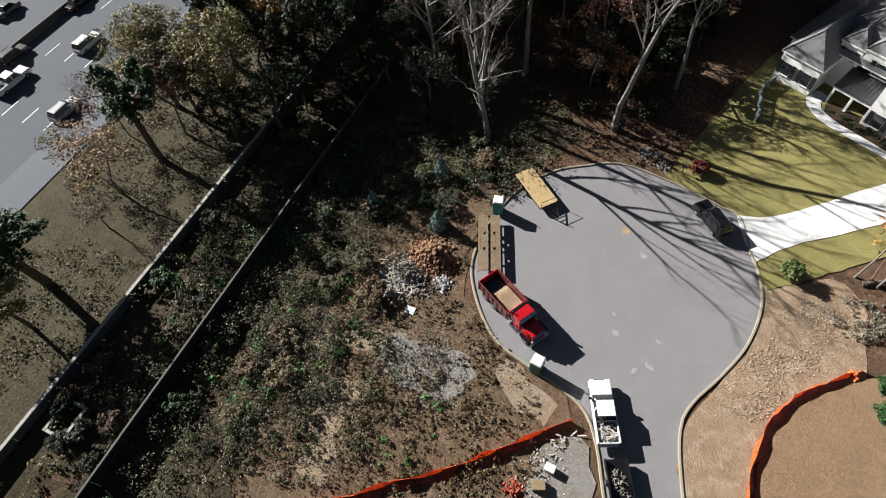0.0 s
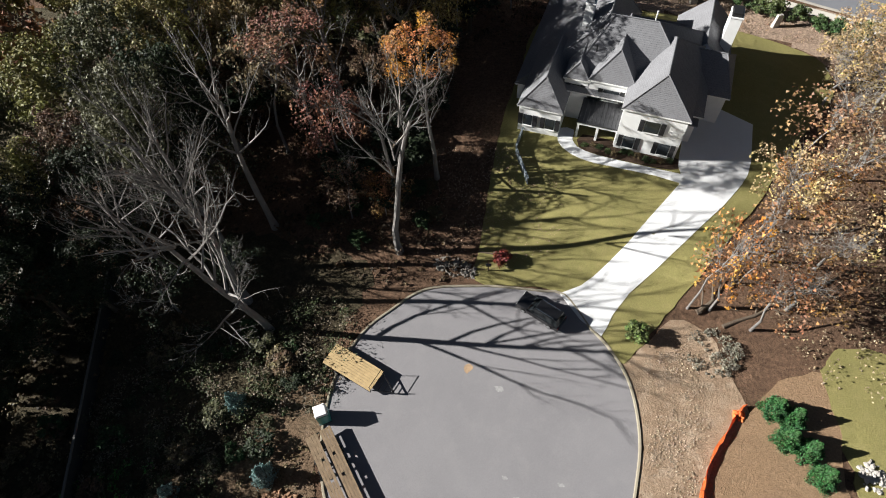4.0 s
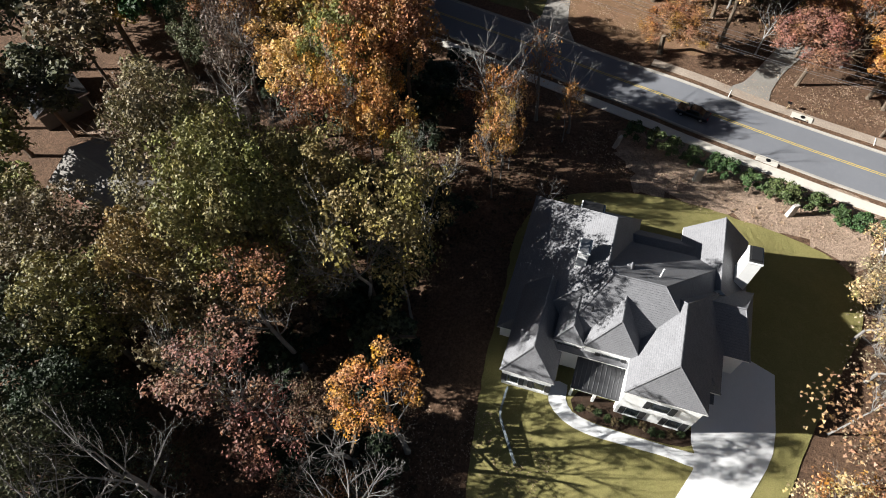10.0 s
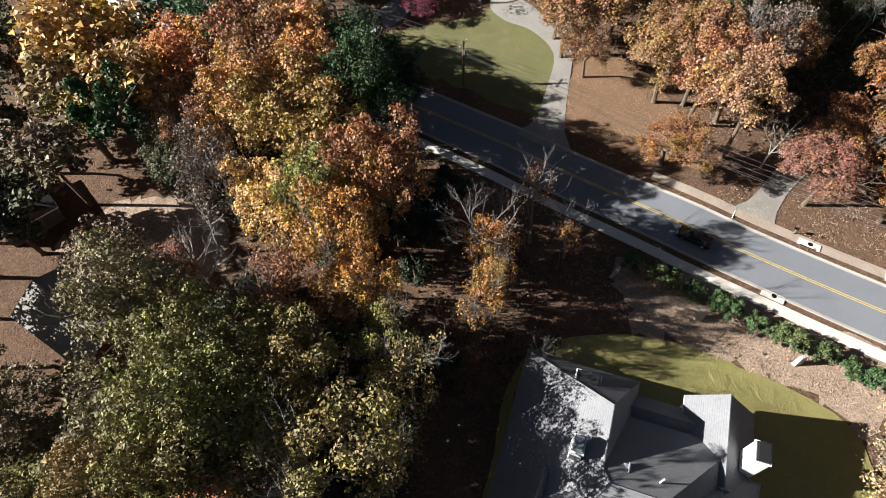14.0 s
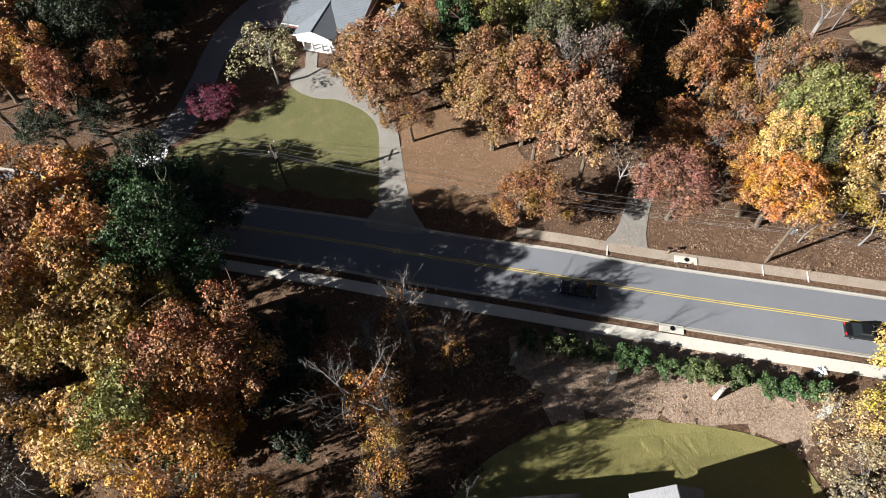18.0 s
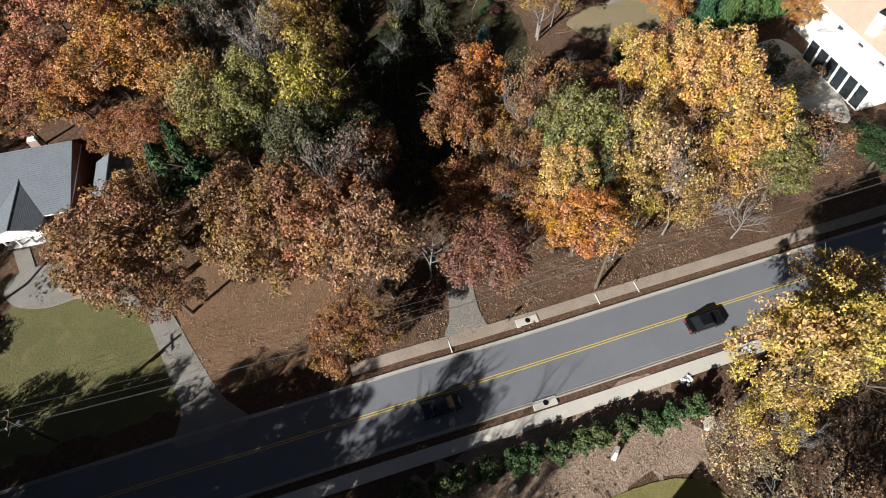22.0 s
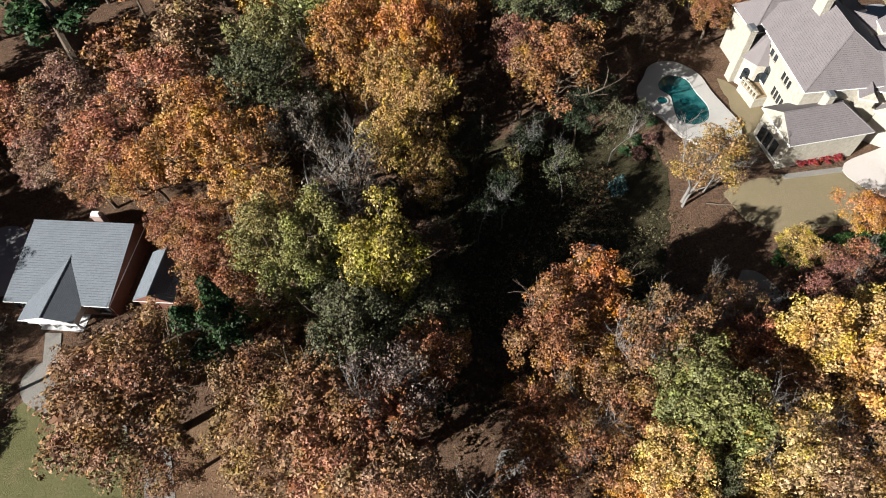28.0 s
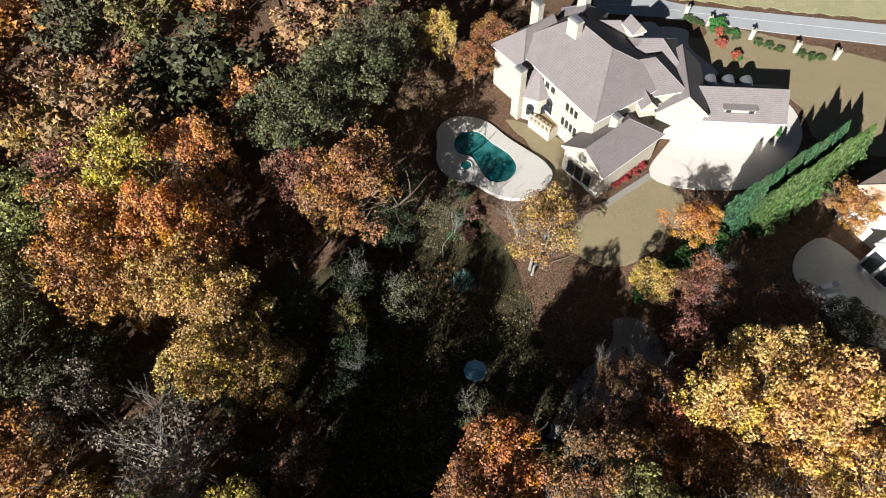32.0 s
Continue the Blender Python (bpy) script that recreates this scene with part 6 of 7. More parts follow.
poles = [(-92, 112), (-26.4, 94.9), (36.0, 78.3), (96, 63.2)]
for x, y in poles:
    utility_pole(x, y, 8.7)
for (x0, y0), (x1, y1) in zip(poles[:-1], poles[1:]):
    for off, dz in ((-.95, 8.4), (0, 8.4), (.95, 8.4), (0, 6.6), (.1, 6.2)):
        a = Vector((x0, y0, G(x0, y0) + dz)) + Vector((RN.x, RN.y, 0)) * off
        b_ = Vector((x1, y1, G(x1, y1) + dz)) + Vector((RN.x, RN.y, 0)) * off
        N = 14
        pt = [a.lerp(b_, k / N) - Vector((0, 0, 1.3 * 4 * (k / N) * (1 - k / N))) for k in range(N + 1)]
        wv = [tuple(p + Vector((0, .02 * math.cos(c * 2.094), .02 * math.sin(c * 2.094)))) for p in pt for c in range(3)]
        wf_ = [(i * 3 + c, i * 3 + (c + 1) % 3, i * 3 + 3 + (c + 1) % 3, i * 3 + 3 + c) for i in range(N) for c in range(3)]
        tagged(new("power_line", mesh_of("power_line", wv, wf_, M_CAP)), "overhead power line strung between the poles", "wire", "power lines")

GREEN = (.06, .09, .03)
for k in range(13):
    x = 4.6 + k * 2.52 + .3 * math.sin(k * 2.1)
    y = 69.1 - (x - 4.6) * .277
    shrub(x, y, 2.7 + .35 * math.sin(k * 1.7), 1.35, (GREEN[0] * (1 + .2 * math.sin(k)), GREEN[1], GREEN[2]), "dense green evergreen hedge shrub", "hedge along the road")
for k, (x, y, s) in enumerate(((13.4, 64.0, .75), (24.7, 61.4, .75), (35.0, 58.6, .8), (2.5, 66.9, .7))):
    bm = bmesh.new()
    frustum(bm, -.55, .55, .28, -.2, -.42, .4, .2, 1.9)
    soften(bm, .06)
    tagged(put("standing_stone", mesh_bm("standing_stone", bm, M_ROCK), None, pose(x, y, G(x, y), -8 + 5 * k, 6, 20 + 15 * k)), "pale grey standing stone slab beside the lawn", "stone")
heap("waste_bags", 45.2, 62.3, .8, .5, .6, 26, (.2, .4), M_BAG, "pale waste bags by the sidewalk", 13)
heap("waste_bags", 36.9, 63.5, .7, .5, .5, 22, (.2, .4), M_BAG, "pale waste bags by the hedge", 14)
for x, y in ((21.9, 69.9), (26.1, 79.2)):
    apron = thing("storm_drain", pose(x, y, G(x, y) + .1, 0, 0, -14.2), "pale concrete storm drain with round iron lid", "drain", "storm drains")
    part("slab", bx(-1.4, 1.4, -.5, .5, -.2, .1, .03), M_WALK, apron)
    part("lid", tube(bmesh.new(), (.1, 0, .1), (.1, 0, .13), .3, .32, 18), P_BLACK, apron)
    part("inlet", bx(-1.0, 1.0, -.53 if y > 75 else .49, -.49 if y > 75 else .53, -.1, .06), P_BLACK, apron)


def mailbox(x, y, ang):
    v = thing("mailbox", pose(x, y, G(x, y), 0, 0, ang), "black mailbox on a post", "mailbox")
    part("post", bx(-.06, .06, -.06, .06, -.2, 1.05), M_WOOD, v)
    b = bx(-.3, .3, -.14, .14, 1.05, 1.35, .07)
    part("box", b, P_BLACK, v)
    part("flag", bx(.0, .03, .14, .16, 1.2, 1.5), M_TAIL, v)


mailbox(-1.3, 10.6, 20)
mailbox(24.1, 80.4, -14)
for x, y in ((16.4, 81.2), (35.1, 76.9), (40.2, 75.6)):
    st = bx(-.05, .05, -.75, .75, 0, .06)
    bmesh.ops.transform(st, matrix=pose(x, y, G(x, y) + .1, 0, 0, -14), verts=st.verts)
    tagged(new("paving_joint_strip", mesh_bm("paving_joint_strip", st, M_TRIM)), "white strip across the sidewalk", "strip")

# ---- mansion grounds ----
deck = [(64.2, 146.2), (66, 148.3), (68.5, 149), (71, 147.9), (72.9, 144.5), (72.9, 140), (73.2, 136.3), (73.4, 133), (72.4, 130.3), (69.5, 129.6), (66.4, 130.4), (64.2, 133), (63.2, 137), (61.5, 140.6), (62, 143.8)]
water = [(66.2, 144.7), (68.4, 145.6), (70.5, 143.9), (70.5, 140.8), (70.7, 137.2), (69.4, 134.7), (66.8, 134.2), (65.1, 135.8), (65.6, 138.4), (66.3, 141), (65.4, 142.8)]
M_DECK = ground_mat("pool_deck_stone", (.42, .4, .375), (.36, .345, .325), (.47, .45, .42), .4, 2.0, 14, .15, .85, .008, .3, mid=.5)
pool = thing("swimming_pool", pose(0, 0, 0), "kidney-shaped pool of dark teal water in a pale stone deck", "pool")
PZ = G(68, 139) + .4
b = bmesh.new()
loops = []
for pts in (deck, water):
    vs = [b.verts.new((p.x, p.y, PZ)) for p in smooth_line(pts, .8, True)]
    loops.append([b.edges.new((vs[k], vs[(k + 1) % len(vs)])) for k in range(len(vs))])
bmesh.ops.triangle_fill(b, use_beauty=True, edges=loops[0] + loops[1])
edges = [e for e in b.edges if e.is_boundary]
r_ = bmesh.ops.extrude_edge_only(b, edges=edges)
for v in r_["geom"]:
    if isinstance(v, bmesh.types.BMVert):
        v.co.z -= .7
part("deck", b, M_DECK, pool, "pale stone pool deck")
wm_, wt, wb_ = nodes_of("pool_water")
wpos = wt.nodes.new("ShaderNodeNewGeometry").outputs["Position"]
wt.links.new(mixrgb(wt, noise_fac(wt, wpos, .35, .4, .6, 3), (.004, .05, .055), (.03, .14, .14)), wb_.inputs["Base Color"])
wb_.inputs["Roughness"].default_value = .05
b = bmesh.new()
b.faces.new([b.verts.new((p.x, p.y, PZ - .15)) for p in smooth_line(water, .6, True)])
part("water", b, wm_, pool, "dark teal pool water")
b = tube(bmesh.new(), (64.5, 140.2, PZ - .3), (64.5, 140.2, PZ + .22), 1.0, 1.0, 20)
part("spa_rim", b, M_DECK, pool)
part("spa_water", tube(bmesh.new(), (64.5, 140.2, PZ + .2), (64.5, 140.2, PZ + .24), .75, .75, 20), wm_, pool)
for k in range(4):
    shrub(77.7 + k * 1.95, 123.5 - k * .12, 1.1, .95, (.22, .012, .02), "clipped dark red shrub along the wall", "red hedge")
CYP = (.035, .095, .04)
for k in range(7):
    cone_tree(83.4 + k * 2.9, 108.3 - k * .45, 9.5 - .5 * (k % 3), 2.0, (CYP[0] * (1 + .3 * (k % 2)), CYP[1], CYP[2]), "tall green cypress in a screen beside the court", "cypress_tree")
    if k < 7:
        cone_tree(86.6 + k * 2.9, 105.8 - k * .45, 8.8 + .6 * math.sin(k * 2), 2.2, (.075, .125, .035), "tall yellow-green cypress in a screen beside the court", "cypress_tree")
for k in range(6):
    shrub(66.8 + k * 2.5, 109.7 - k * .35, 3.4, 1.9, (.04, .09, .02), "green bushy evergreen at the lawn edge")
for x, y, r in ((116.4, 132.6, 1.5), (102.9, 113.4, 1.0), (113, 126, .8), (118, 130, .7)):
    shrub(x, y, r * 1.7, r, (.035, .13, .025), "clipped round green shrub")
for x, y in ((113.2, 129.7), (112.6, 126.4), (115.6, 131.6)):
    shrub(x, y, 2.0, .9, (.25, .05, .03), "small red-leaved shrub beside the drive")
for k, (x, y) in enumerate(((116.5, 138.8), (117.0, 134.5), (119.1, 127.5), (121.4, 120.6), (124.3, 115.2))):
    pl = thing("gate_pillar", pose(x, y, G(x, y), 0, 0, -55), "cream stone fence pillar with lantern", "pillar", "fence pillars")
    part("shaft", bx(-.34, .34, -.34, .34, -.2, 1.8, .03), M_STONE, pl)
    part("cap", bx(-.43, .43, -.43, .43, 1.8, 1.95, .03), M_STONE, pl)
    part("lantern", bx(-.13, .13, -.13, .13, 1.95, 2.4, .03), P_BLACK, pl)
    for q in range(1, 4):
        if k < 4:
            nx_, ny_ = ((116.5, 138.8), (117.0, 134.5), (119.1, 127.5), (121.4, 120.6), (124.3, 115.2))[k + 1]
            shrub(x + (nx_ - x) * q / 4 - 1, y + (ny_ - y) * q / 4, 1.0, .8, (.05, .08, .025), "low green shrub along the fence")
# parasol and garden chairs in the hollow
um = thing("parasol", pose(43.8, 116.8, G(43.8, 116.8)), "pale blue garden parasol", "parasol")
part("pole", tube(bmesh.new(), (0, 0, 0), (0, 0, 2.5), .03, .03, 8), M_TRIM, um)
b = bmesh.new()
bmesh.ops.create_cone(b, cap_ends=False, segments=8, radius1=1.4, radius2=.03, depth=.55)
bmesh.ops.transform(b, matrix=pose(0, 0, 2.35), verts=b.verts)
part("canopy", b, plain_mat("blue_canvas", (.16, .36, .5), .7), um, "pale blue canvas canopy")
cone_tree(51.9, 127.2, 3.4, 1.5, (.09, .17, .16), "small blue spruce with pale needles", "blue_spruce")
for x, y, h, r in ((-20.3, -19.4, 3.2, 1.15), (-19.1, -10.6, 3.6, 1.05), (-13.6, -15.4, 3.0, 1.15)):
    cone_tree(x, y, h, r, (.2, .3, .28), "rounded blue-grey spruce on the weedy slope", "blue_spruce")
for x, y in ((27.0, 4.6), (28.5, 4.2), (28.2, 2.2), (29.9, 1.8), (31.1, -.1)):
    cone_tree(x, y, 2.8, 1.25, (.04, .12, .035), "young dark green conifer", "young_conifer")
shrub(14.4, 7.7, 2.6, 1.2, (.13, .17, .05), "thin young green tree at the kerb", name="sapling")
shrub(-.4, 11.9, 2.0, 1.0, (.2, .03, .025), "small red-leaved bush beside the lawn")
for x, y in ((57.2, 131.9), (59.5, 133.7)):
    shrub(x, y, 1.6, 1.3, (.2, .1, .08), "pinkish brown bush on the slope")
for x, y in ((55.6, 133.2), (57.8, 134.4), (61, 136.8)):
    shrub(x, y, 1.4, 1.0, (.04, .09, .03), "green bush beside the pool")
for k in range(12):
    x = 4.6 + k * .85
    shrub(x, 28.6 + .3 * math.sin(k * 1.3), .4 + .12 * (k % 3), .42, ((.05, .07, .022), (.08, .055, .025), (.04, .06, .02))[k % 3], "small shrub in the planting bed", "front bed shrubs")
# villa terrace with loungers
patch("terrace", [(83.5, 98.6), (88, 99.6), (91.5, 97), (88.6, 85), (84.6, 80), (81.5, 86), (80.2, 90.3), (81.4, 94.6)], M_WALK, .1, "grey stone villa terrace in shade", "terrace")
for k in range(6):
    m = pose(84.4 - k * .75, 94.4 - k * 1.15, G(83, 92) + .1, 0, 0, 150)
    if k == 0:
        lg = thing("sun_lounger", m, "white sun lounger on the terrace", "lounger", "loungers on the terrace")
        part("mattress", bx(-.6, .9, -.33, .33, .3, .4, .03), M_TRIM, lg)
        part("backrest", bx(0, .75, -.33, .33, 0, .08, .03), M_TRIM, lg).matrix_basis = pose(-.6, 0, .36, 0, -145, 0)
        for sx in (-.5, .8):
            for sy in (-.28, .28):
                part("leg", bx(sx - .03, sx + .03, sy - .03, sy + .03, 0, .3), M_TRIM, lg)
    else:
        copy_thing(lg, m)

# fallen trunks beside the drive
def fallen_log(a, b, rad, label="grey fallen tree trunk lying on the leaves"):
    za, zb = G(*a) + rad * .8, G(*b) + rad * .8
    t = thing("fallen_log", pose(0, 0, 0), label, "log")
    pts = [Vector((a[0], a[1], za)).lerp(Vector((b[0], b[1], zb)), k / 5) + Vector((math.sin(k * 2.1 + a[0]) * rad * .5, math.cos(k * 1.7) * rad * .5, 0)) for k in range(6)]
    bm = bmesh.new()
    for k in range(5):
        tube(bm, pts[k], pts[k + 1], rad * (1 - k * .1), rad * (.9 - k * .1), 9)
    part("trunk", bm, M_BARK, t)
    d = (pts[5] - pts[0]).normalized()
    s = Vector((-d.y, d.x, .3))
    for k, q in ((2, 1), (3, -1), (4, 1)):
        part("branch", tube(bmesh.new(), pts[k], pts[k] + (d * .8 + s * q) * rad * 7 + Vector((0, 0, rad * 2)), rad * .4, rad * .12, 5), M_BARK, t)


for a, b, rad in (((19.4, 12.0), (20.9, 13.9), .3), ((22, 11.3), (28.6, 16.9), .2), ((28.9, 17.1), (33.3, 21.5), .13), ((22.7, 19.5), (24.1, 21.5), .18), ((21.8, 15.2), (22.6, 16.6), .16), ((14.2, 91), (18.4, 89.6), .12), ((62.3, 121), (66, 119.4), .12), ((-3, 12.4), (.6, 13.2), .12), ((36, 122), (40.5, 128.6), .15)):
    fallen_log(a, b, rad)

# ---- undergrowth and litter ----
def scatter(name, n, areas, size, height, col, label, seed, per=5, mat=None):
    """Low growth strewn over areas (x, y, rx, ry), all one object."""
    rnd = np.random.default_rng(seed)
    w = np.array([a[2] * a[3] for a in areas], float)
    pick = rnd.choice(len(areas), n, p=w / w.sum())
    A = np.array(areas, float)[pick]
    an, q = rnd.random(n) * 6.2832, np.sqrt(rnd.random(n))
    x, y = A[:, 0] + np.cos(an) * q * A[:, 2], A[:, 1] + np.sin(an) * q * A[:, 3]
    cl = np.sin(x * .9 + seed) * np.sin(y * .8 - seed) + .6 * np.sin(x * 2.3) * np.sin(y * 2.1)
    keep = cl > rnd.normal(0, .5, n) - .1
    x, y = x[keep], y[keep]
    hh = height * rnd.random(len(x)) ** 1.5
    c = np.stack([x, y, land(x, y) + hh * .5 + .05], 1)
    me = leaf_cloud(name, c, np.maximum(hh * .6, .1), per, size, rnd, material=mat)
    ob = tagged(new(name, me), label, "undergrowth", kind="stuff")
    ob.color = (*col, 1)
    return ob


M_STREWN = ground_mat('strewn_gravel', (.3, .285, .26), (.24, .2, .16), (.38, .36, .33), .5, 3, 14, .4)
SLOPE = [(-22, -30, 9, 14), (-12, -42, 9, 12), (-24, -12, 8, 9), (-16, -4, 5, 7), (-6, -36, 8, 9)]
scatter("green_brush", 2200, SLOPE, .09, 1.9, (.05, .062, .024), "tangled green weeds on the slope", 1, 36)
scatter("grey_brush", 2600, SLOPE, .08, 1.5, (.15, .12, .085), "dry grey brush and weeds", 2, 36)
scatter("grey_brush", 200, [(21.5, 8.5, 2.6, 2.4)], .08, .7, (.2, .18, .14), "dry grey brush beside the soil", 24, 30)
scatter("gravel", 5000, [(-1.5, -26.5, 5, 3.4)], .06, .03, (.3, .29, .27), "worn pale gravel strewn over the lot", 25, 2, M_STREWN)
scatter("dry_grass", 12000, SLOPE + [(0, -27, 12, 8)], .07, .3, (.2, .15, .09), "thin dry grass and stalks", 21, 3)
scatter("lot_weeds", 2400, [(0, -27, 13, 8), (6, -33, 9, 9), (-13, -20, 6, 9)], .09, .7, (.12, .085, .045), "brown weeds on the building lot", 3, 18)
scatter("bright_weeds", 240, [(2, -31, 6, 4), (-16, -36, 10, 12), (-26, -30, 5, 14)], .13, 1.3, (.06, .17, .03), "bright green tufts of weed", 4, 26)
scatter("strip_brush", 700, [tuple((*(HD * s + HN * 40.5), 5, 8)) for s in (-50, -36, -22, -8, 6)], .12, 1.3, (.12, .095, .05), "brown brush between wall and fence", 22, 26)
WOOD = [(-15, 12, 12, 7), (-25, 30, 12, 22), (-12, 55, 10, 12), (-40, 0, 12, 26)]
scatter("litter_brush", 260, [(0, 66, 16, 5), (22, 62, 14, 4), (38, 80, 16, 4)], .07, .6, (.24, .15, .09), "dry brown brush on the leaf litter", 26, 26)
scatter("wood_brush", 5200, WOOD, .2, 1.2, (.07, .042, .022), "brown undergrowth on the woodland floor", 5)
scatter("wood_brush", 5200, [(33, 18, 8, 10), (34, 38, 6, 14), (38, 52, 8, 8), (46, 30, 10, 24)], .1, 1.4, (.3, .22, .14), "dry tan thicket beside the lawn", 6)
scatter("wood_brush", 6000, [(20, 108, 12, 12), (45, 100, 16, 12), (60, 95, 16, 12), (35, 128, 18, 10), (0, 120, 8, 14)], .2, 1.2, (.11, .06, .03), "brown undergrowth in the wood", 7)
scatter("fallen_leaves", 16000, [(2, 98, 14, 8), (30, 84, 16, 4), (22, 62, 15, 4), (4, 66, 8, 4), (48, 80, 14, 5), (-5, 18, 10, 8)], .055, .08, (.36, .24, .17), "fallen brown leaves on the ground", 8, 4)
scatter("verge_weeds", 9000, [tuple((*(HD * s + HN * 56), 8, 12)) for s in (-60, -35, -10, 15)], .1, .8, (.1, .085, .042), "dry weeds on the highway bank", 9)

scatter("soil_clods", 2500, [(19.8, -2, 2.6, 6), (18.5, 6, 3, 3.4)], .06, .05, (.36, .27, .2), "loose clods and ruts of pale soil", 10, 3)
scatter("wood_brush", 7000, [(24, 116, 12, 16), (38, 122, 12, 14), (48, 112, 12, 12)], .13, 1.3, (.12, .1, .05), "thin olive undergrowth in the hollow", 11)
for k in range(16):
    x, y = -21 + 13 * ((k * .618) % 1), 8.5 + 15 * ((k * .414 + .1) % 1)
    shrub(x, y, 1.6 + .5 * math.sin(k), .9 + .3 * math.sin(k * 2.3), (.07, .06, .028) if k % 3 else (.035, .06, .02), "dull brushy undergrowth bush in the wood")
bush_rnd = random.Random(77)
for k in range(150):
    a, o = bush_rnd.uniform(-58, 8), bush_rnd.uniform(14, 44.4)
    p = HD * a + HN * o
    if p.x > -15 and p.y > -24 or p.x > -6 or abs(o - 35.6) < 1.2 or p.y > -2:
        continue
    tone = bush_rnd.choice(('dark', 'dark', 'moss', 'moss', 'umber', 'umber', 'khaki', 'fern'))
    h = bush_rnd.uniform(.9, 2.4)
    t = thing("wild_bush", pose(p.x, p.y, G(p.x, p.y) - .05, 0, 0, bush_rnd.uniform(0, 360)), f"{WORDS[tone]} bush among the weeds of the slope", "shrub")
    put("stem", STEM, t, Matrix.Diagonal((.3, .3, h * .6, 1)))
    put("foliage", bush_rnd.choice(LOW), t, Matrix.Translation((0, 0, -h * .45)) @ Matrix.Diagonal((h * .62, h * .62, h * 1.35, 1))).color = (*TONES[tone], 1)
# ---- woods ----
def grown(kind, x, y, z, r, tone):
    """A tree whose crown reaches the height z above the datum."""
    return kind(x, y, (z + 1.2 - G(x, y)) / .95, r, tone)


def leafy(x, y, h, r, tone):
    return tree_at("oak_tree", x, y, h, r, tone, f"tall tree with a loose {WORDS[tone]} crown over pale limbs", tree_rnd.choice(TWIGS), tree_rnd.choice(MID))


def high_crown(x, y, z, r, tone, depth, stock=None):
    """A clean trunk with limbs and leaves at its top alone."""
    h = z + 1.2 - G(x, y)
    t = bare_tree(x, y, h * .97, r * .8, TALL_BARE)
    t.name = "young_tree"
    tagged(t, f"slender pale-trunked tree with {WORDS[tone]} leaves at its top", "tree")
    put("crown", tree_rnd.choice(stock or MID), t, Matrix.Translation((0, 0, h - depth)) @ Matrix.Diagonal((r, r, depth, 1))).color = (*TONES[tone], 1)
    return t


def full(x, y, z, r, tone):
    return grown(oak_tree, x, y, z, r * 1.12, tone)


def loose(x, y, z, r, tone):
    return grown(leafy, x, y, z, r, tone)


def thin(x, y, z, r, tone):
    return grown(sparse_tree, x, y, z, r, tone)


# leafless trees west of the turning circle
bare_tree(-20.0, -2.8, 27, 8.5)
bare_tree(-23.8, -.6, 26, 4, TALL_BARE)
bare_tree(-27.6, 2.6, 27, 4, TALL_BARE)
bare_tree(-25.5, 8.5, 27, 4, TALL_BARE)
bare_tree(-29.5, 4.5, 24, 7)
bare_tree(-33.5, -.5, 20, 6.5)
bare_tree(-11.0, 9.8, 27, 3, TALL_BARE)
# tangled saplings between them and the kerb
for x, y, h, r, k in ((-17.5, 12, 9, 3, 'umber'), (-14, 13.5, 7, 2.6, 'rust'), (-25, 1.5, 7, 3, 'dark'), (-30, -4, 9, 3.2, 'dark'), (-36, 2, 10, 3.6, 'dark'), (-31, 10, 12, 3.6, 'moss'), (-38, 10, 15, 4, 'moss')):
    sparse_tree(x, y, h, r, k)
# wood west of the white house
high_crown(-10.4, 20.0, 20.8, 3.7, 'orange', 8)
high_crown(-14.8, 17.4, 19.6, 2.5, 'umber', 7, THIN)
thin(-20.2, 16.5, 15.4, 4.2, 'wine')
high_crown(-22.8, 17.2, 21.4, 4.4, 'wine', 8, THIN)
high_crown(-23.6, 24.6, 22.6, 3.6, 'rust', 7, THIN)
thin(-28.8, 18.3, 19.6, 4.4, 'khaki')
full(-30.5, 25.2, 20.4, 4.4, 'khaki')
loose(-18.4, 32.6, 24.4, 5.6, 'bronze')
full(-24.7, 30.0, 21.4, 4.6, 'olive')
thin(-14.8, 33.4, 19.6, 3.6, 'bronze')
thin(-15.4, 42.0, 18.4, 3.8, 'bronze')
loose(-18.0, 43.8, 16.4, 3.8, 'olive')
full(-28.9, 27.4, 25.4, 4.4, 'olive')
full(-31.4, 32.4, 25.6, 5.0, 'leaf')
full(-34.4, 38.2, 22.2, 4.6, 'leaf')
full(-33.6, 24.0, 23.2, 4.2, 'bronze')
full(-29.4, 38.8, 18.6, 4.6, 'olive')
full(-24.0, 39.0, 19.0, 4.4, 'bronze')
full(-39.8, 19.4, 20.6, 4.8, 'olive')
full(-36.2, 30.0, 20.0, 4.6, 'khaki')
full(-44.8, 15.8, 18.2, 5.0, 'moss')
full(-36.4, 7.4, 19.6, 4.2, 'moss')
full(-37.0, 14.0, 17.6, 4.0, 'dark')
full(-50.5, 12.0, 17.0, 5.0, 'olive')
full(-48.0, 25.5, 18.0, 5.0, 'khaki')
full(-43.6, 38.8, 24.0, 5.4, 'khaki')
full(-46.8, 42.6, 19.4, 5.0, 'umber')
bare_tree(-45.6, 49.4, 14, 7)
full(-57.5, 27.6, 14.0, 4.6, 'olive')
full(-68.0, 29.0, 14.0, 5.0, 'bronze')
full(-38.4, 56.4, 16.6, 4.6, 'lemon')
loose(-27.0, 53.0, 21.6, 4.8, 'amber')
loose(-30.4, 46.8, 18.2, 5.0, 'rust')
full(-23.0, 49.5, 16.0, 3.6, 'amber')
full(-70.0, 56.0, 16.0, 5.0, 'khaki')
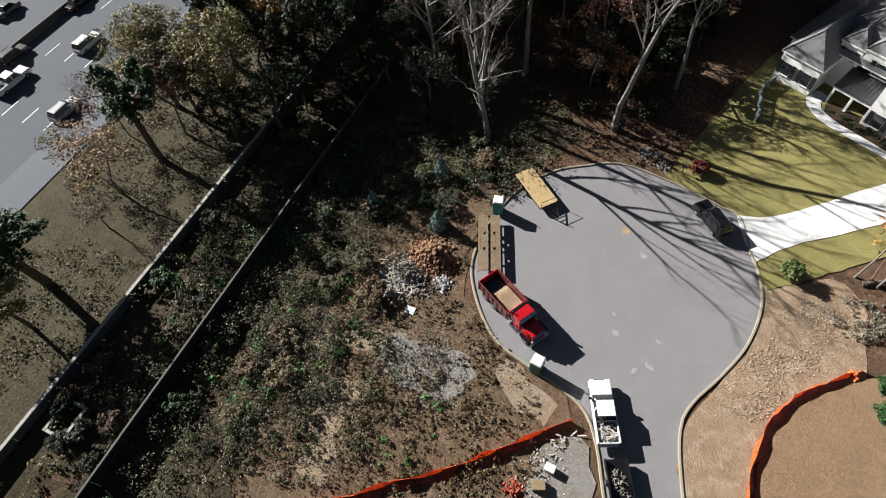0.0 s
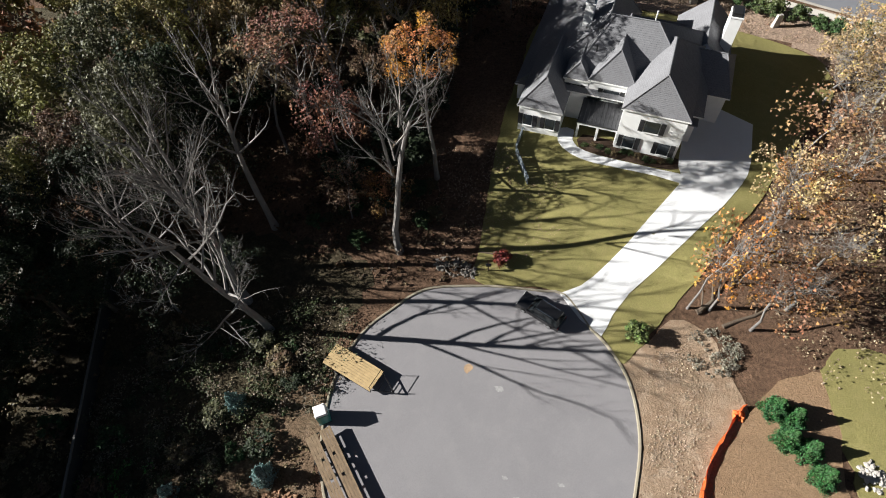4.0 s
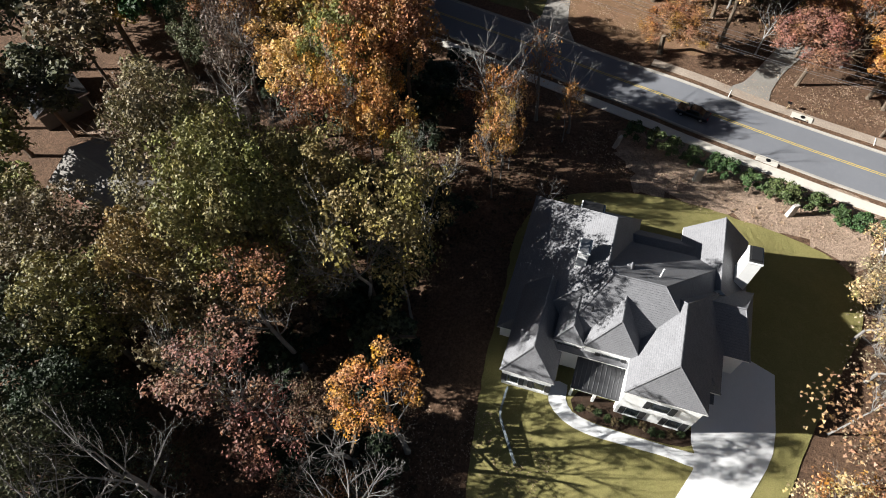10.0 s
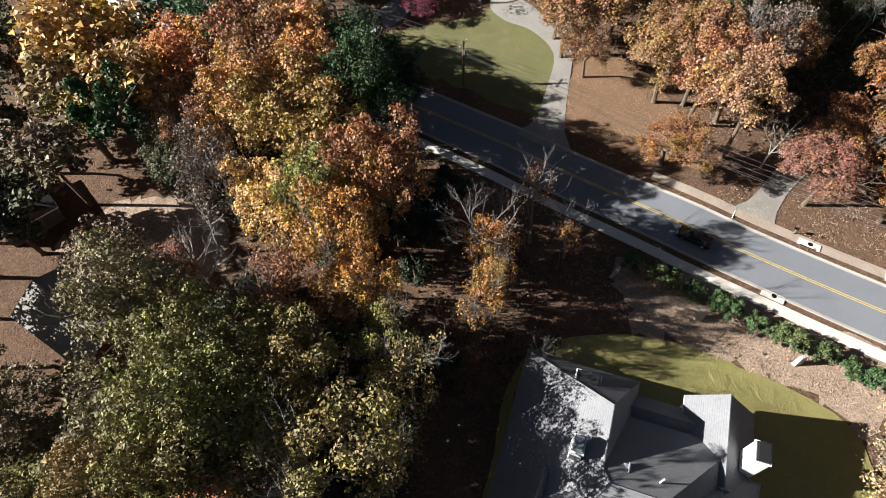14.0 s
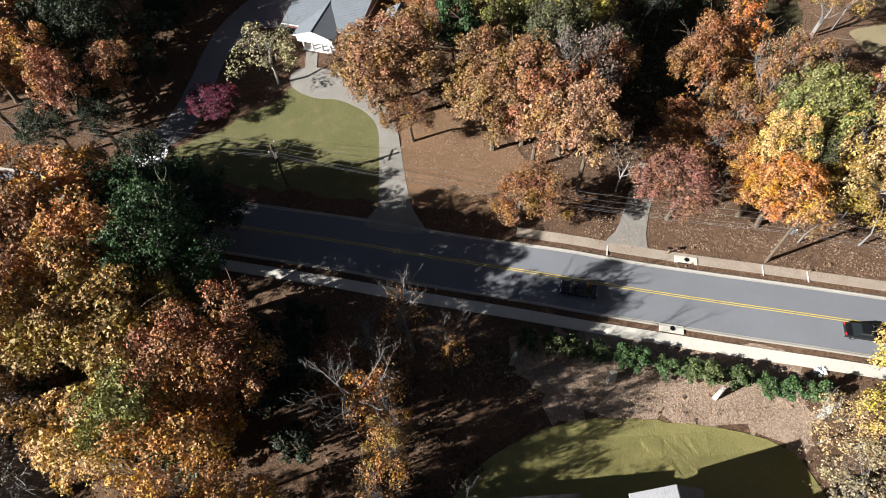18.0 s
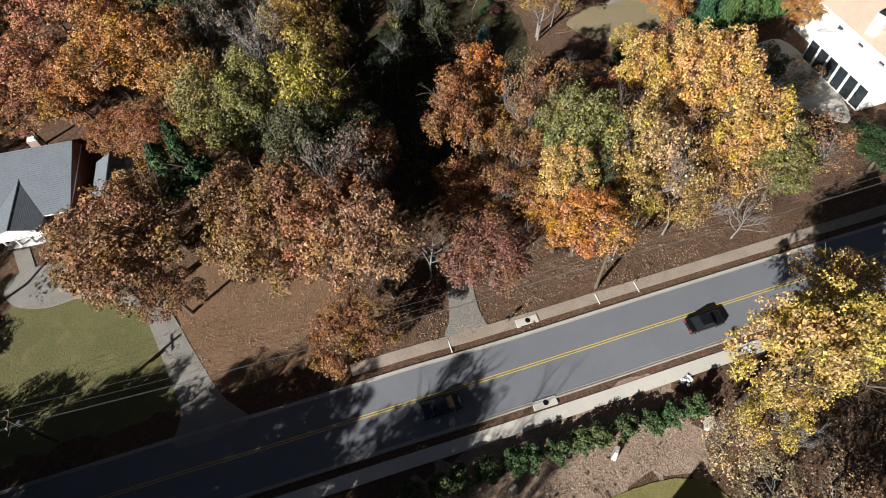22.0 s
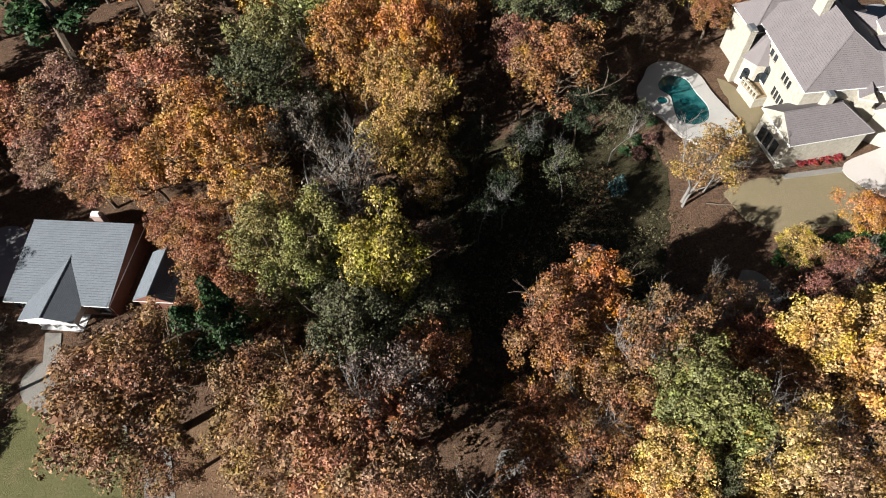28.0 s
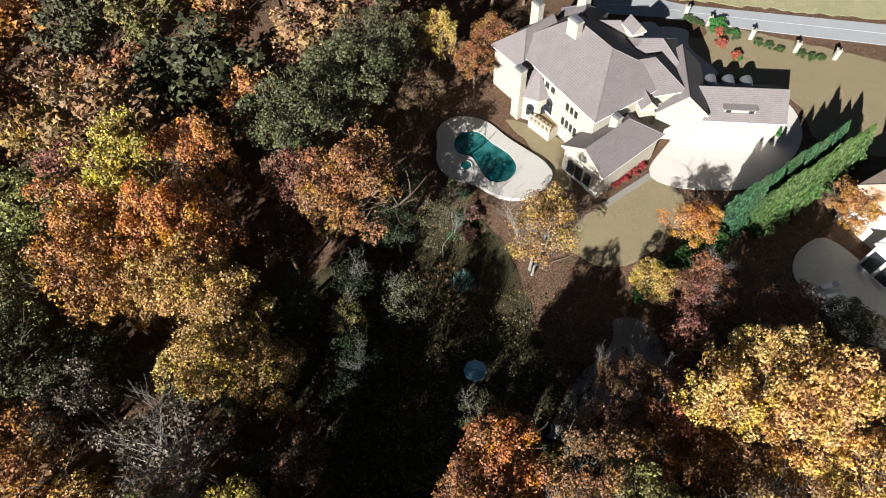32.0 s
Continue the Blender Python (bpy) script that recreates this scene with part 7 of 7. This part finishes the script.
full(-71.0, 47.0, 13.0, 4.4, 'moss')
full(-72.0, 64.0, 17.0, 5.4, 'bronze')
full(-74.5, 42.0, 15.0, 4.6, 'umber')
full(-84.0, 58.0, 16.0, 5.6, 'moss')
full(-70.2, 37.0, 13.0, 4.2, 'olive')
full(-65.4, 31.6, 11.0, 3.8, 'leaf')
full(-74.0, 50.4, 12.0, 4.0, 'dark')
full(-80.0, 46.0, 13.0, 4.4, 'olive')
# great crowns beside the road
full(-28.5, 57.4, 17.0, 4.0, 'orange')
full(-25.2, 62.6, 21.8, 4.2, 'rust')
full(-29.2, 63.0, 20.6, 4.6, 'rust')
full(-32.4, 58.4, 20.0, 3.8, 'leaf')
full(-35.6, 67.6, 20.2, 5.4, 'gold')
full(-41.6, 67.4, 21.0, 5.6, 'gold')
full(-45.4, 68.4, 21.8, 4.8, 'amber')
full(-40.6, 74.6, 21.0, 5.2, 'amber')
full(-47.4, 76.0, 20.4, 5.4, 'tan')
full(-52.6, 78.0, 19.8, 5.8, 'rust')
full(-49.2, 84.4, 18.0, 5.4, 'orange')
full(-60.4, 74.4, 17.6, 6.0, 'orange')
full(-66.0, 68.0, 18.0, 6.0, 'gold')
loose(-46.8, 59.0, 18.6, 4.6, 'grey')
loose(-51.0, 63.5, 17.4, 4.6, 'sand')
full(-55.0, 60.6, 14.0, 4.0, 'moss')
full(-48.6, 47.6, 9.0, 3.2, 'wine')
full(-60.0, 50.0, 6.0, 2.6, 'umber')
pine_tree(-60.6, 62.4, 21, 4.2, 'fern')
bare_tree(-47.5, 54.5, 14, 6)
bare_tree(-55.5, 66.0, 15, 6)
full(-59.0, 83.0, 20.0, 5.2, 'fern')
full(-66.0, 87.0, 19.0, 6.5, 'fern')
full(-32.4, 74.4, 21.8, 4.8, 'fern')
full(-36.0, 80.6, 17.0, 5.0, 'fern')
full(-41.8, 86.0, 15.0, 5.4, 'fern')
full(-37.4, 90.4, 10.0, 4.6, 'fern')
full(-47.6, 91.0, 9.0, 4.2, 'fern')
full(-40.4, 80.0, 12.0, 4.0, 'fern')
full(-44.0, 95.0, 10.0, 3.6, 'dark')
full(-33.6, 86.6, 8.0, 3.4, 'dark')
full(-76.0, 74.0, 20.0, 7.0, 'honey')
full(-52.0, 94.5, 9.0, 3.6, 'rust')
# slim trees between the house and the road
thin(-10.9, 52.0, 14.6, 2.6, 'amber')
loose(-10.6, 55.2, 15.2, 2.2, 'gold')
bare_tree(-12.6, 60.4, 22, 5, TALL_BARE)
thin(-11.2, 58.6, 15.5, 3.4, 'amber')
loose(-12.6, 60.6, 12.4, 2.6, 'orange')
thin(-14.8, 63.4, 13.0, 3.6, 'rust')
thin(-11.4, 65.4, 12.0, 3.2, 'tan')
loose(-10.2, 58.0, 9.0, 2.0, 'amber')
bare_tree(-9.0, 68.8, 18, 3, TALL_BARE)
wispy_tree(-9.0, 68.6, 16, 2.6, 'amber')
bare_tree(-4.2, 67.6, 14, 2.2, TALL_BARE)
thin(-4.6, 65.6, 9.4, 1.9, 'amber')
bare_tree(-4.2, 51.2, 7, 3)
# front garden and bank north of the road
full(-9.6, 107.4, 16.6, 6.4, 'tan')
full(-12.8, 106.0, 13.0, 5.0, 'tan')
full(-15.0, 110.4, 11.0, 4.2, 'tan')
full(-8.4, 102.0, 8.6, 3.4, 'tan')
full(-6.0, 112.0, 14.4, 4.8, 'tan')
pine_tree(-.9, 110.6, 20, 3.4, 'fern')
full(3.2, 99.6, 13.4, 5.2, 'tan')
full(4.4, 105.2, 14.8, 4.8, 'tan')
full(8.4, 95.8, 15.2, 5.2, 'salmon')
full(7.6, 100.4, 16.4, 5.0, 'tan')
full(14.0, 90.6, 17.4, 5.0, 'sand')
full(12.6, 98.0, 14.6, 5.0, 'rust')
full(5.8, 87.2, 7.4, 4.4, 'rust')
loose(14.9, 101.4, 18.2, 4.2, 'grey')
full(12.8, 107.0, 18.4, 4.4, 'moss')
full(18.6, 104.4, 14.0, 3.8, 'rust')
full(20.0, 109.5, 13.0, 3.8, 'moss')
bare_tree(19.4, 90.6, 11, 4)
full(25.4, 85.8, 9.4, 5.0, 'rose')
full(36.6, 83.8, 11.0, 4.6, 'blaze')
full(37.8, 88.2, 14.2, 3.4, 'lemon')
full(34.8, 85.6, 8.0, 3.2, 'orange')
loose(31.5, 91.5, 10.6, 4.2, 'rust')
loose(33.6, 97.5, 10.8, 4.2, 'tan')
full(31.4, 102.4, 16.0, 3.8, 'rust')
full(33.6, 106.2, 15.4, 4.4, 'rust')
full(37.6, 106.4, 15.2, 4.4, 'orange')
full(36.0, 102.4, 11.0, 3.6, 'amber')
loose(39.8, 98.8, 15.6, 4.2, 'tan')
loose(43.2, 99.6, 15.6, 4.2, 'tan')
full(42.4, 91.4, 17.0, 4.4, 'sage')
full(43.6, 95.2, 14.6, 3.8, 'sage')
full(40.6, 86.4, 11.0, 2.8, 'moss')
loose(46.8, 87.4, 17.2, 4.2, 'lemon')
thin(46.4, 82.8, 17.2, 4.2, 'straw')
full(44.4, 84.4, 9.0, 4.0, 'gold')
full(50.6, 92.6, 11.6, 4.0, 'tan')
full(46.4, 97.0, 10.6, 4.0, 'rust')
full(52.0, 97.4, 9.6, 3.8, 'salmon')
full(36.4, 94.0, 9.0, 3.8, 'rust')
full(28.4, 96.6, 8.0, 3.6, 'rust')
full(25.2, 91.8, 8.4, 3.6, 'rust')
thin(41.0, 80.8, 6.4, 3.0, 'tan')
thin(60.0, 77.6, 7.0, 3.4, 'straw')
loose(48.4, 79.8, 9.4, 4.0, 'gold')
thin(52.6, 78.6, 9.0, 4.0, 'tan')
loose(51.5, 85.5, 14.0, 4.2, 'sand')
full(57.4, 81.6, 10.4, 4.0, 'honey')
full(61.0, 82.4, 17.2, 4.4, 'honey')
full(61.4, 89.8, 17.4, 4.8, 'honey')
full(57.8, 91.4, 16.8, 4.4, 'honey')
full(56.8, 95.2, 15.4, 3.8, 'honey')
full(62.0, 95.0, 15.4, 4.0, 'lemon')
full(63.8, 77.0, 9.0, 4.4, 'leaf')
full(66.6, 82.4, 11.0, 4.6, 'sage')
thin(70.0, 77.0, 10.0, 4.4, 'tan')
full(79.1, 72.4, 5.0, 4.1, 'fern')
# These two are added to shade and screen the villa terrace.
full(76.6, 91.6, 8.0, 3.0, 'moss')
thin(77.6, 86.4, 8.0, 3.0, 'tan')
full(74.0, 96.8, 8.0, 2.8, 'rose')
bare_tree(55.4, 74.6, 9, 4)
loose(49.0, 101.0, 9.0, 3.6, 'pink')
loose(53.6, 104.5, 8.0, 3.2, 'tan')
loose(56.0, 100.2, 7.0, 3.0, 'rose')
# yellow trees by the sidewalk
full(39.6, 58.6, 18.6, 4.6, 'lemon')
full(44.6, 57.0, 18.0, 4.6, 'yellow')
loose(37.2, 55.0, 12.4, 3.2, 'yellow')
full(50.5, 59.5, 14.0, 4.6, 'lemon')
thin(33.4, 55.6, 7.4, 3.4, 'straw')
# wood north of the brick house
full(15.9, 114.4, 20.6, 4.4, 'lime')
full(6.4, 122.6, 16.4, 4.8, 'olive')
full(10.4, 119.2, 16.8, 4.4, 'olive')
full(6.4, 117.0, 15.4, 4.2, 'olive')
full(5.2, 127.0, 14.6, 4.2, 'gold')
full(-1.4, 124.6, 11.0, 4.8, 'rust')
full(-1.6, 117.6, 10.5, 4.2, 'rust')
full(-6.2, 117.4, 8.0, 3.6, 'tan')
full(9.6, 110.4, 11.0, 3.8, 'rust')
full(11.0, 113.0, 13.0, 3.8, 'moss')
full(-4.2, 138.4, 15.4, 5.4, 'amber')
full(2.6, 135.4, 16.6, 5.2, 'amber')
full(.6, 141.8, 17.2, 5.4, 'amber')
full(-14.2, 146.4, 13.6, 6.0, 'salmon')
full(-18.6, 142.6, 9.0, 4.4, 'salmon')
full(-10.2, 139.6, 11.0, 4.6, 'amber')
full(-4.8, 130.2, 9.0, 4.4, 'rust')
full(-24.4, 148.4, 10.0, 5.0, 'pink')
full(-28.6, 156.0, 13.0, 5.6, 'salmon')
full(-8.0, 132.6, 7.0, 3.4, 'rust')
full(-8.2, 152.0, 15.8, 6.0, 'salmon')
full(-21.0, 154.2, 13.8, 6.2, 'pink')
full(5.2, 146.8, 18.4, 5.6, 'moss')
loose(8.6, 139.4, 15.6, 4.4, 'grey')
full(11.4, 143.0, 13.0, 4.0, 'moss')
bare_tree(15.2, 126.6, 21, 6)
thin(14.6, 126.4, 18.6, 5.4, 'grey')
full(17.0, 149.4, 18.8, 5.0, 'amber')
full(25.0, 142.6, 17.4, 4.6, 'gold')
full(26.8, 147.8, 20.2, 4.8, 'orange')
full(30.4, 146.8, 19.0, 4.2, 'orange')
full(20.2, 145.0, 15.0, 3.8, 'gold')
full(24.6, 136.2, 17.0, 4.6, 'gold')
full(21.8, 133.0, 15.2, 4.0, 'gold')
full(24.2, 129.6, 11.2, 3.6, 'gold')
full(28.0, 157.8, 20.6, 5.0, 'lime')
full(34.4, 155.2, 19.0, 4.4, 'orange')
full(20.0, 155.4, 18.8, 5.0, 'amber')
full(46.8, 140.6, 15.2, 6.2, 'rust')
full(43.2, 146.0, 14.0, 4.2, 'rose')
full(33.0, 137.0, 8.0, 3.0, 'moss')
full(36.5, 144.0, 9.0, 3.4, 'umber')
full(46.8, 152.0, 19.0, 6.0, 'moss')
full(56.0, 156.0, 16.6, 6.6, 'moss')
full(42.0, 172.0, 15.4, 8.0, 'moss')
full(30.4, 169.4, 18.4, 6.0, 'sand')
full(14.8, 162.8, 17.0, 6.0, 'sage')
full(7.0, 156.0, 17.0, 6.0, 'sage')
full(22.0, 164.0, 17.0, 6.0, 'rose')
full(66.0, 160.0, 15.0, 5.6, 'moss')
full(73.6, 156.6, 12.0, 3.4, 'yellow')
full(82.4, 152.4, 8.0, 4.0, 'rust')
full(76.0, 150.6, 8.0, 3.2, 'rust')
full(66.5, 152.5, 9.0, 3.6, 'umber')
# the hollow and the mansion's edge
full(21.4, 119.6, 9.0, 3.4, 'umber')
# Extra low trees, added under the canopy to shade the hollow.
for x, y, h, r, k in ((17, 121, 11, 3.6, 'moss'), (20, 126, 10, 3.4, 'umber'), (13, 118, 12, 4, 'moss'), (29, 134, 9, 3, 'moss'), (17, 138, 12, 4, 'umber')):
    oak_tree(x, y, h, r, k)
# Thin trees added for dappled shade on the hollow's ground.
thin(30.0, 124.0, 7.0, 2.6, 'dark')
thin(36.0, 131.0, 7.0, 2.6, 'olive')
thin(40.0, 112.0, 6.0, 2.6, 'moss')
thin(34.0, 126.0, 8.0, 2.8, 'dark')
thin(39.0, 134.0, 9.0, 3.0, 'dark')
thin(43.0, 127.0, 9.0, 3.0, 'moss')
loose(59.4, 122.4, 11.0, 5.0, 'gold')
thin(63.0, 123.0, 8.4, 4.2, 'sand')
thin(47.6, 147.0, 12.0, 4.4, 'rust')
full(48.6, 136.4, 8.4, 3.4, 'dark')
full(53.0, 139.6, 7.4, 3.2, 'moss')
thin(52.4, 132.0, 9.0, 3.2, 'moss')
thin(57.4, 135.6, 5.0, 2.4, 'moss')
bare_tree(59.0, 121.6, 13, 4.6)
full(77.2, 111.2, 6.4, 3.2, 'orange')
thin(72.4, 105.2, 5.8, 3.0, 'salmon')
full(67.0, 109.4, 4.0, 2.6, 'yellow')
loose(68.4, 104.2, 5.6, 3.8, 'rose')
thin(63.6, 101.6, 7.0, 3.0, 'rose')
full(92.9, 98.8, 6.0, 3.4, 'amber')
# north-west, beyond the front lawn
# Dark trees added to cover lit litter and shade the lane.
for x, y, z, r in ((-49.6, 115.4, 9.0, 3.6), (-53.6, 105.0, 8.0, 3.4), (-56.4, 112.4, 10.0, 4.0), (-49.0, 129.6, 9.0, 3.4), (-60.0, 104.0, 9.0, 3.6), (-62.0, 117.6, 11.0, 4.0)):
    full(x, y, z, r, 'dark')
full(-39.0, 109.7, 4.2, 3.6, 'plum')
thin(-30.0, 116.6, 9.8, 5.6, 'pale')
# The 'dark' entries are likewise added to keep this corner black.
for x, y, h, r, k in ((-63, 113, 18, 5.5, 'amber'), (-57, 107.4, 16, 4.6, 'salmon'), (-70, 109, 18, 5.5, 'gold'), (-52, 112, 14, 4, 'rust'), (-62, 124, 20, 5.5, 'dark'), (-56, 119, 18, 5, 'dark'), (-55, 128, 20, 5, 'dark'), (-58, 135, 21, 5.5, 'dark'), (-57, 143, 21, 5.5, 'dark'), (-49, 133, 9, 4.5, 'dark'), (-46, 141, 12, 5, 'dark'), (-52, 121, 9, 4, 'rust'),
                      (-40, 150, 14, 5, 'dark'), (-50, 151, 15, 5.5, 'dark'), (-36, 159, 15, 5, 'rust'), (-37, 148, 11, 3.5, 'dark'), (-44, 147, 11, 4, 'dark'), (-34, 153, 12, 4, 'umber'), (-66, 130, 18, 7, 'rust'), (-50.4, 124.6, 10, 5, 'dark')):
    oak_tree(x, y, h, r, k)
pine_tree(-24.9, 172.9, 20, 7.5, 'fern')
# straw-coloured trees east of the driveway
thin(24.2, 23.0, 13.0, 3.8, 'straw')
grown(wispy_tree, 18.6, 12.4, 15.8, 2.6, 'orange')
for x, y, h, r, k in ((20.6, 12.8, 11, 3.6, 'orange'), (24.5, 11.8, 10, 3.4, 'rust'), (26.5, 25.5, 10, 4, 'amber'), (29.2, 29, 11, 4.5, 'sand'), (27.5, 15, 9, 4, 'tan'), (31, 40, 10, 4, 'straw'), (33, 33, 10, 4.5, 'pale'), (36, 46, 11, 5, 'straw'),
                      (27.3, 33.4, 11, 4.4, 'sand'), (24.8, 19.5, 10, 4, 'tan'), (30, 44.4, 11, 4.4, 'straw'), (22.8, 16.3, 8, 2.7, 'tan'), (29.8, 20.5, 10, 3.4, 'straw'), (34, 24, 11, 4.4, 'tan'), (33.6, 50.4, 9, 4, 'pale')):
    (sparse_tree if k == 'amber' or y > 42 else wispy_tree)(x, y, h, r, k)
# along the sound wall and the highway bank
# The 'dark' ones are added to blacken the ground below the bare trees.
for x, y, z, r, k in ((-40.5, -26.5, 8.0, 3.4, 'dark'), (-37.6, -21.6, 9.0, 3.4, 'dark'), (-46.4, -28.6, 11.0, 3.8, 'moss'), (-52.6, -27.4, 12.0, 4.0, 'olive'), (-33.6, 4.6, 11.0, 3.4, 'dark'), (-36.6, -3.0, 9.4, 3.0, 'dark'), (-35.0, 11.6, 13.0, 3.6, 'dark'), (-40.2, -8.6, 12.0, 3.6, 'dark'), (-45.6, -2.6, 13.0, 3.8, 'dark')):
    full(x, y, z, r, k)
thin(-50.4, -37.2, 9.0, 3.8, 'umber')
thin(-46.8, -43.0, 7.4, 3.2, 'khaki')
thin(-55.0, -31.4, 11.0, 4.0, 'olive')
thin(-37.6, -44.6, 5.4, 2.4, 'khaki')
full(-43.4, -24.6, 14.4, 4.6, 'olive')
full(-49.4, -12.4, 12.8, 4.8, 'amber')
full(-46.9, -18.6, 10.6, 4.2, 'dark')
thin(-45.6, -31.4, 11.0, 4.2, 'rust')
thin(-41.5, -41.5, 10.0, 4.4, 'tan')
pine_tree(-43.4, -35.6, 14, 3.4, 'fern')
pine_tree(-34.6, -52.5, 11, 4.2, 'fern')
oak_tree(-30.4, -55.5, 9, 4.0, 'olive')
pine_tree(-52.6, -20.5, 15, 3.6, 'dark')
# Many of these are added only to throw shade eastward over the slope.
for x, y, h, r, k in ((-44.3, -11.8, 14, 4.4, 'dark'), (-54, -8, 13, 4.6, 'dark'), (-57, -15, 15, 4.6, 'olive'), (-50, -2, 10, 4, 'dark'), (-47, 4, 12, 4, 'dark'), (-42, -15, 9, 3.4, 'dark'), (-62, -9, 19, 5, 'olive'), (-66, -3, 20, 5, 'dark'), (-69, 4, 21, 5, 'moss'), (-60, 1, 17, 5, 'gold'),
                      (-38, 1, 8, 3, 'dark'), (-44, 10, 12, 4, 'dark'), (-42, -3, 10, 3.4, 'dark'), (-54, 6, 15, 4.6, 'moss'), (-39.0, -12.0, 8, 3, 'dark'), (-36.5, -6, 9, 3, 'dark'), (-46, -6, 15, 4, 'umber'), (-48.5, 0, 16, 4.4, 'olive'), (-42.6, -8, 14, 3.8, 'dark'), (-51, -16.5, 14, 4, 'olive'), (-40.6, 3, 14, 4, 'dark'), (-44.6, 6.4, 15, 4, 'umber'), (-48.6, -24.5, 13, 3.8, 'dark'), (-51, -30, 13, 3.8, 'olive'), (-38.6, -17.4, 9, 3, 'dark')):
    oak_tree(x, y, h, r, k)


def fill_wood(x0, x1, y0, y1, gap, tones, seed, clear=(), tall=1.0):
    """Background trees between those already standing; some are unseen and added for their shade."""
    r = random.Random(seed)
    y = y0
    while y < y1:
        x = x0
        while x < x1:
            px, py = x + r.uniform(-.4, .4) * gap, y + r.uniform(-.4, .4) * gap
            rad = r.uniform(4.2, 6.4)
            off = (Vector((px, py)) - R0).dot(RN)
            ok = abs(off) > 10 and Vector((px, py)).dot(HN) < 55
            ok = ok and all(math.hypot(px - a, py - b) > q for a, b, q in clear) and all(math.hypot(px - a, py - b) > .75 * (rad + q) for a, b, q in STANDING)
            if ok:
                tone = r.choice(tones)
                tree_at("oak_tree", px, py, r.uniform(14, 18) * tall, rad, tone, f"tall tree with a full {WORDS[tone]} autumn crown", r.choice(BOUGHS), r.choice(FAR))
            x += gap
        y += gap


# Made-up low trees that fill the wood floor so it reads dark.
low = random.Random(31)
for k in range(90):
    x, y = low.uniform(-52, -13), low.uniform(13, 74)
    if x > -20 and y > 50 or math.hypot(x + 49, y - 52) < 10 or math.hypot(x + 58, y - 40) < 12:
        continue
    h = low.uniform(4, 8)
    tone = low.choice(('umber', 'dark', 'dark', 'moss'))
    tree_at("understorey_tree", x, y, h, h * .45, tone, f"low {WORDS[tone]} sapling added to darken the wood floor", STEM, low.choice(LOW))
for k in range(30):
    x, y = low.uniform(6, 44), low.uniform(94, 150)
    if x > 26 and y > 108:
        continue
    h = low.uniform(3.5, 7)
    tone = low.choice(('umber', 'moss', 'dark', 'rust'))
    tree_at("understorey_tree", x, y, h, h * .45, tone, f"low {WORDS[tone]} sapling added to darken the wood floor", STEM, low.choice(LOW))

fill_wood(-112, -46, 6, 90, 8.5, ('olive', 'olive', 'rust', 'gold', 'tan', 'moss'), 1, ((-58, 40, 11), (-52, 37, 6), (-77, 52, 7), (-49, 57, 6), (-60, 53, 12), (-52, 50, 8)))
# Unseen trees added in the west to shade the lane and lawn edge.
fill_wood(-112, -66, 96, 170, 9, ('moss', 'moss', 'rust', 'olive'), 2, (), 1.3)
fill_wood(-66, -52, 112, 150, 8, ('dark', 'dark', 'umber'), 6, (), .95)
fill_wood(-50, 66, 150, 236, 8.6, ('moss', 'amber', 'rust', 'gold', 'olive', 'sand'), 3, ((66, 142, 12),))
fill_wood(66, 112, 158, 220, 10, ('moss', 'amber', 'rust', 'gold', 'wine'), 4, ((90, 142, 16),))
fill_wood(-60, -34, 141, 176, 7.5, ('dark', 'umber', 'moss'), 5, (), .85)
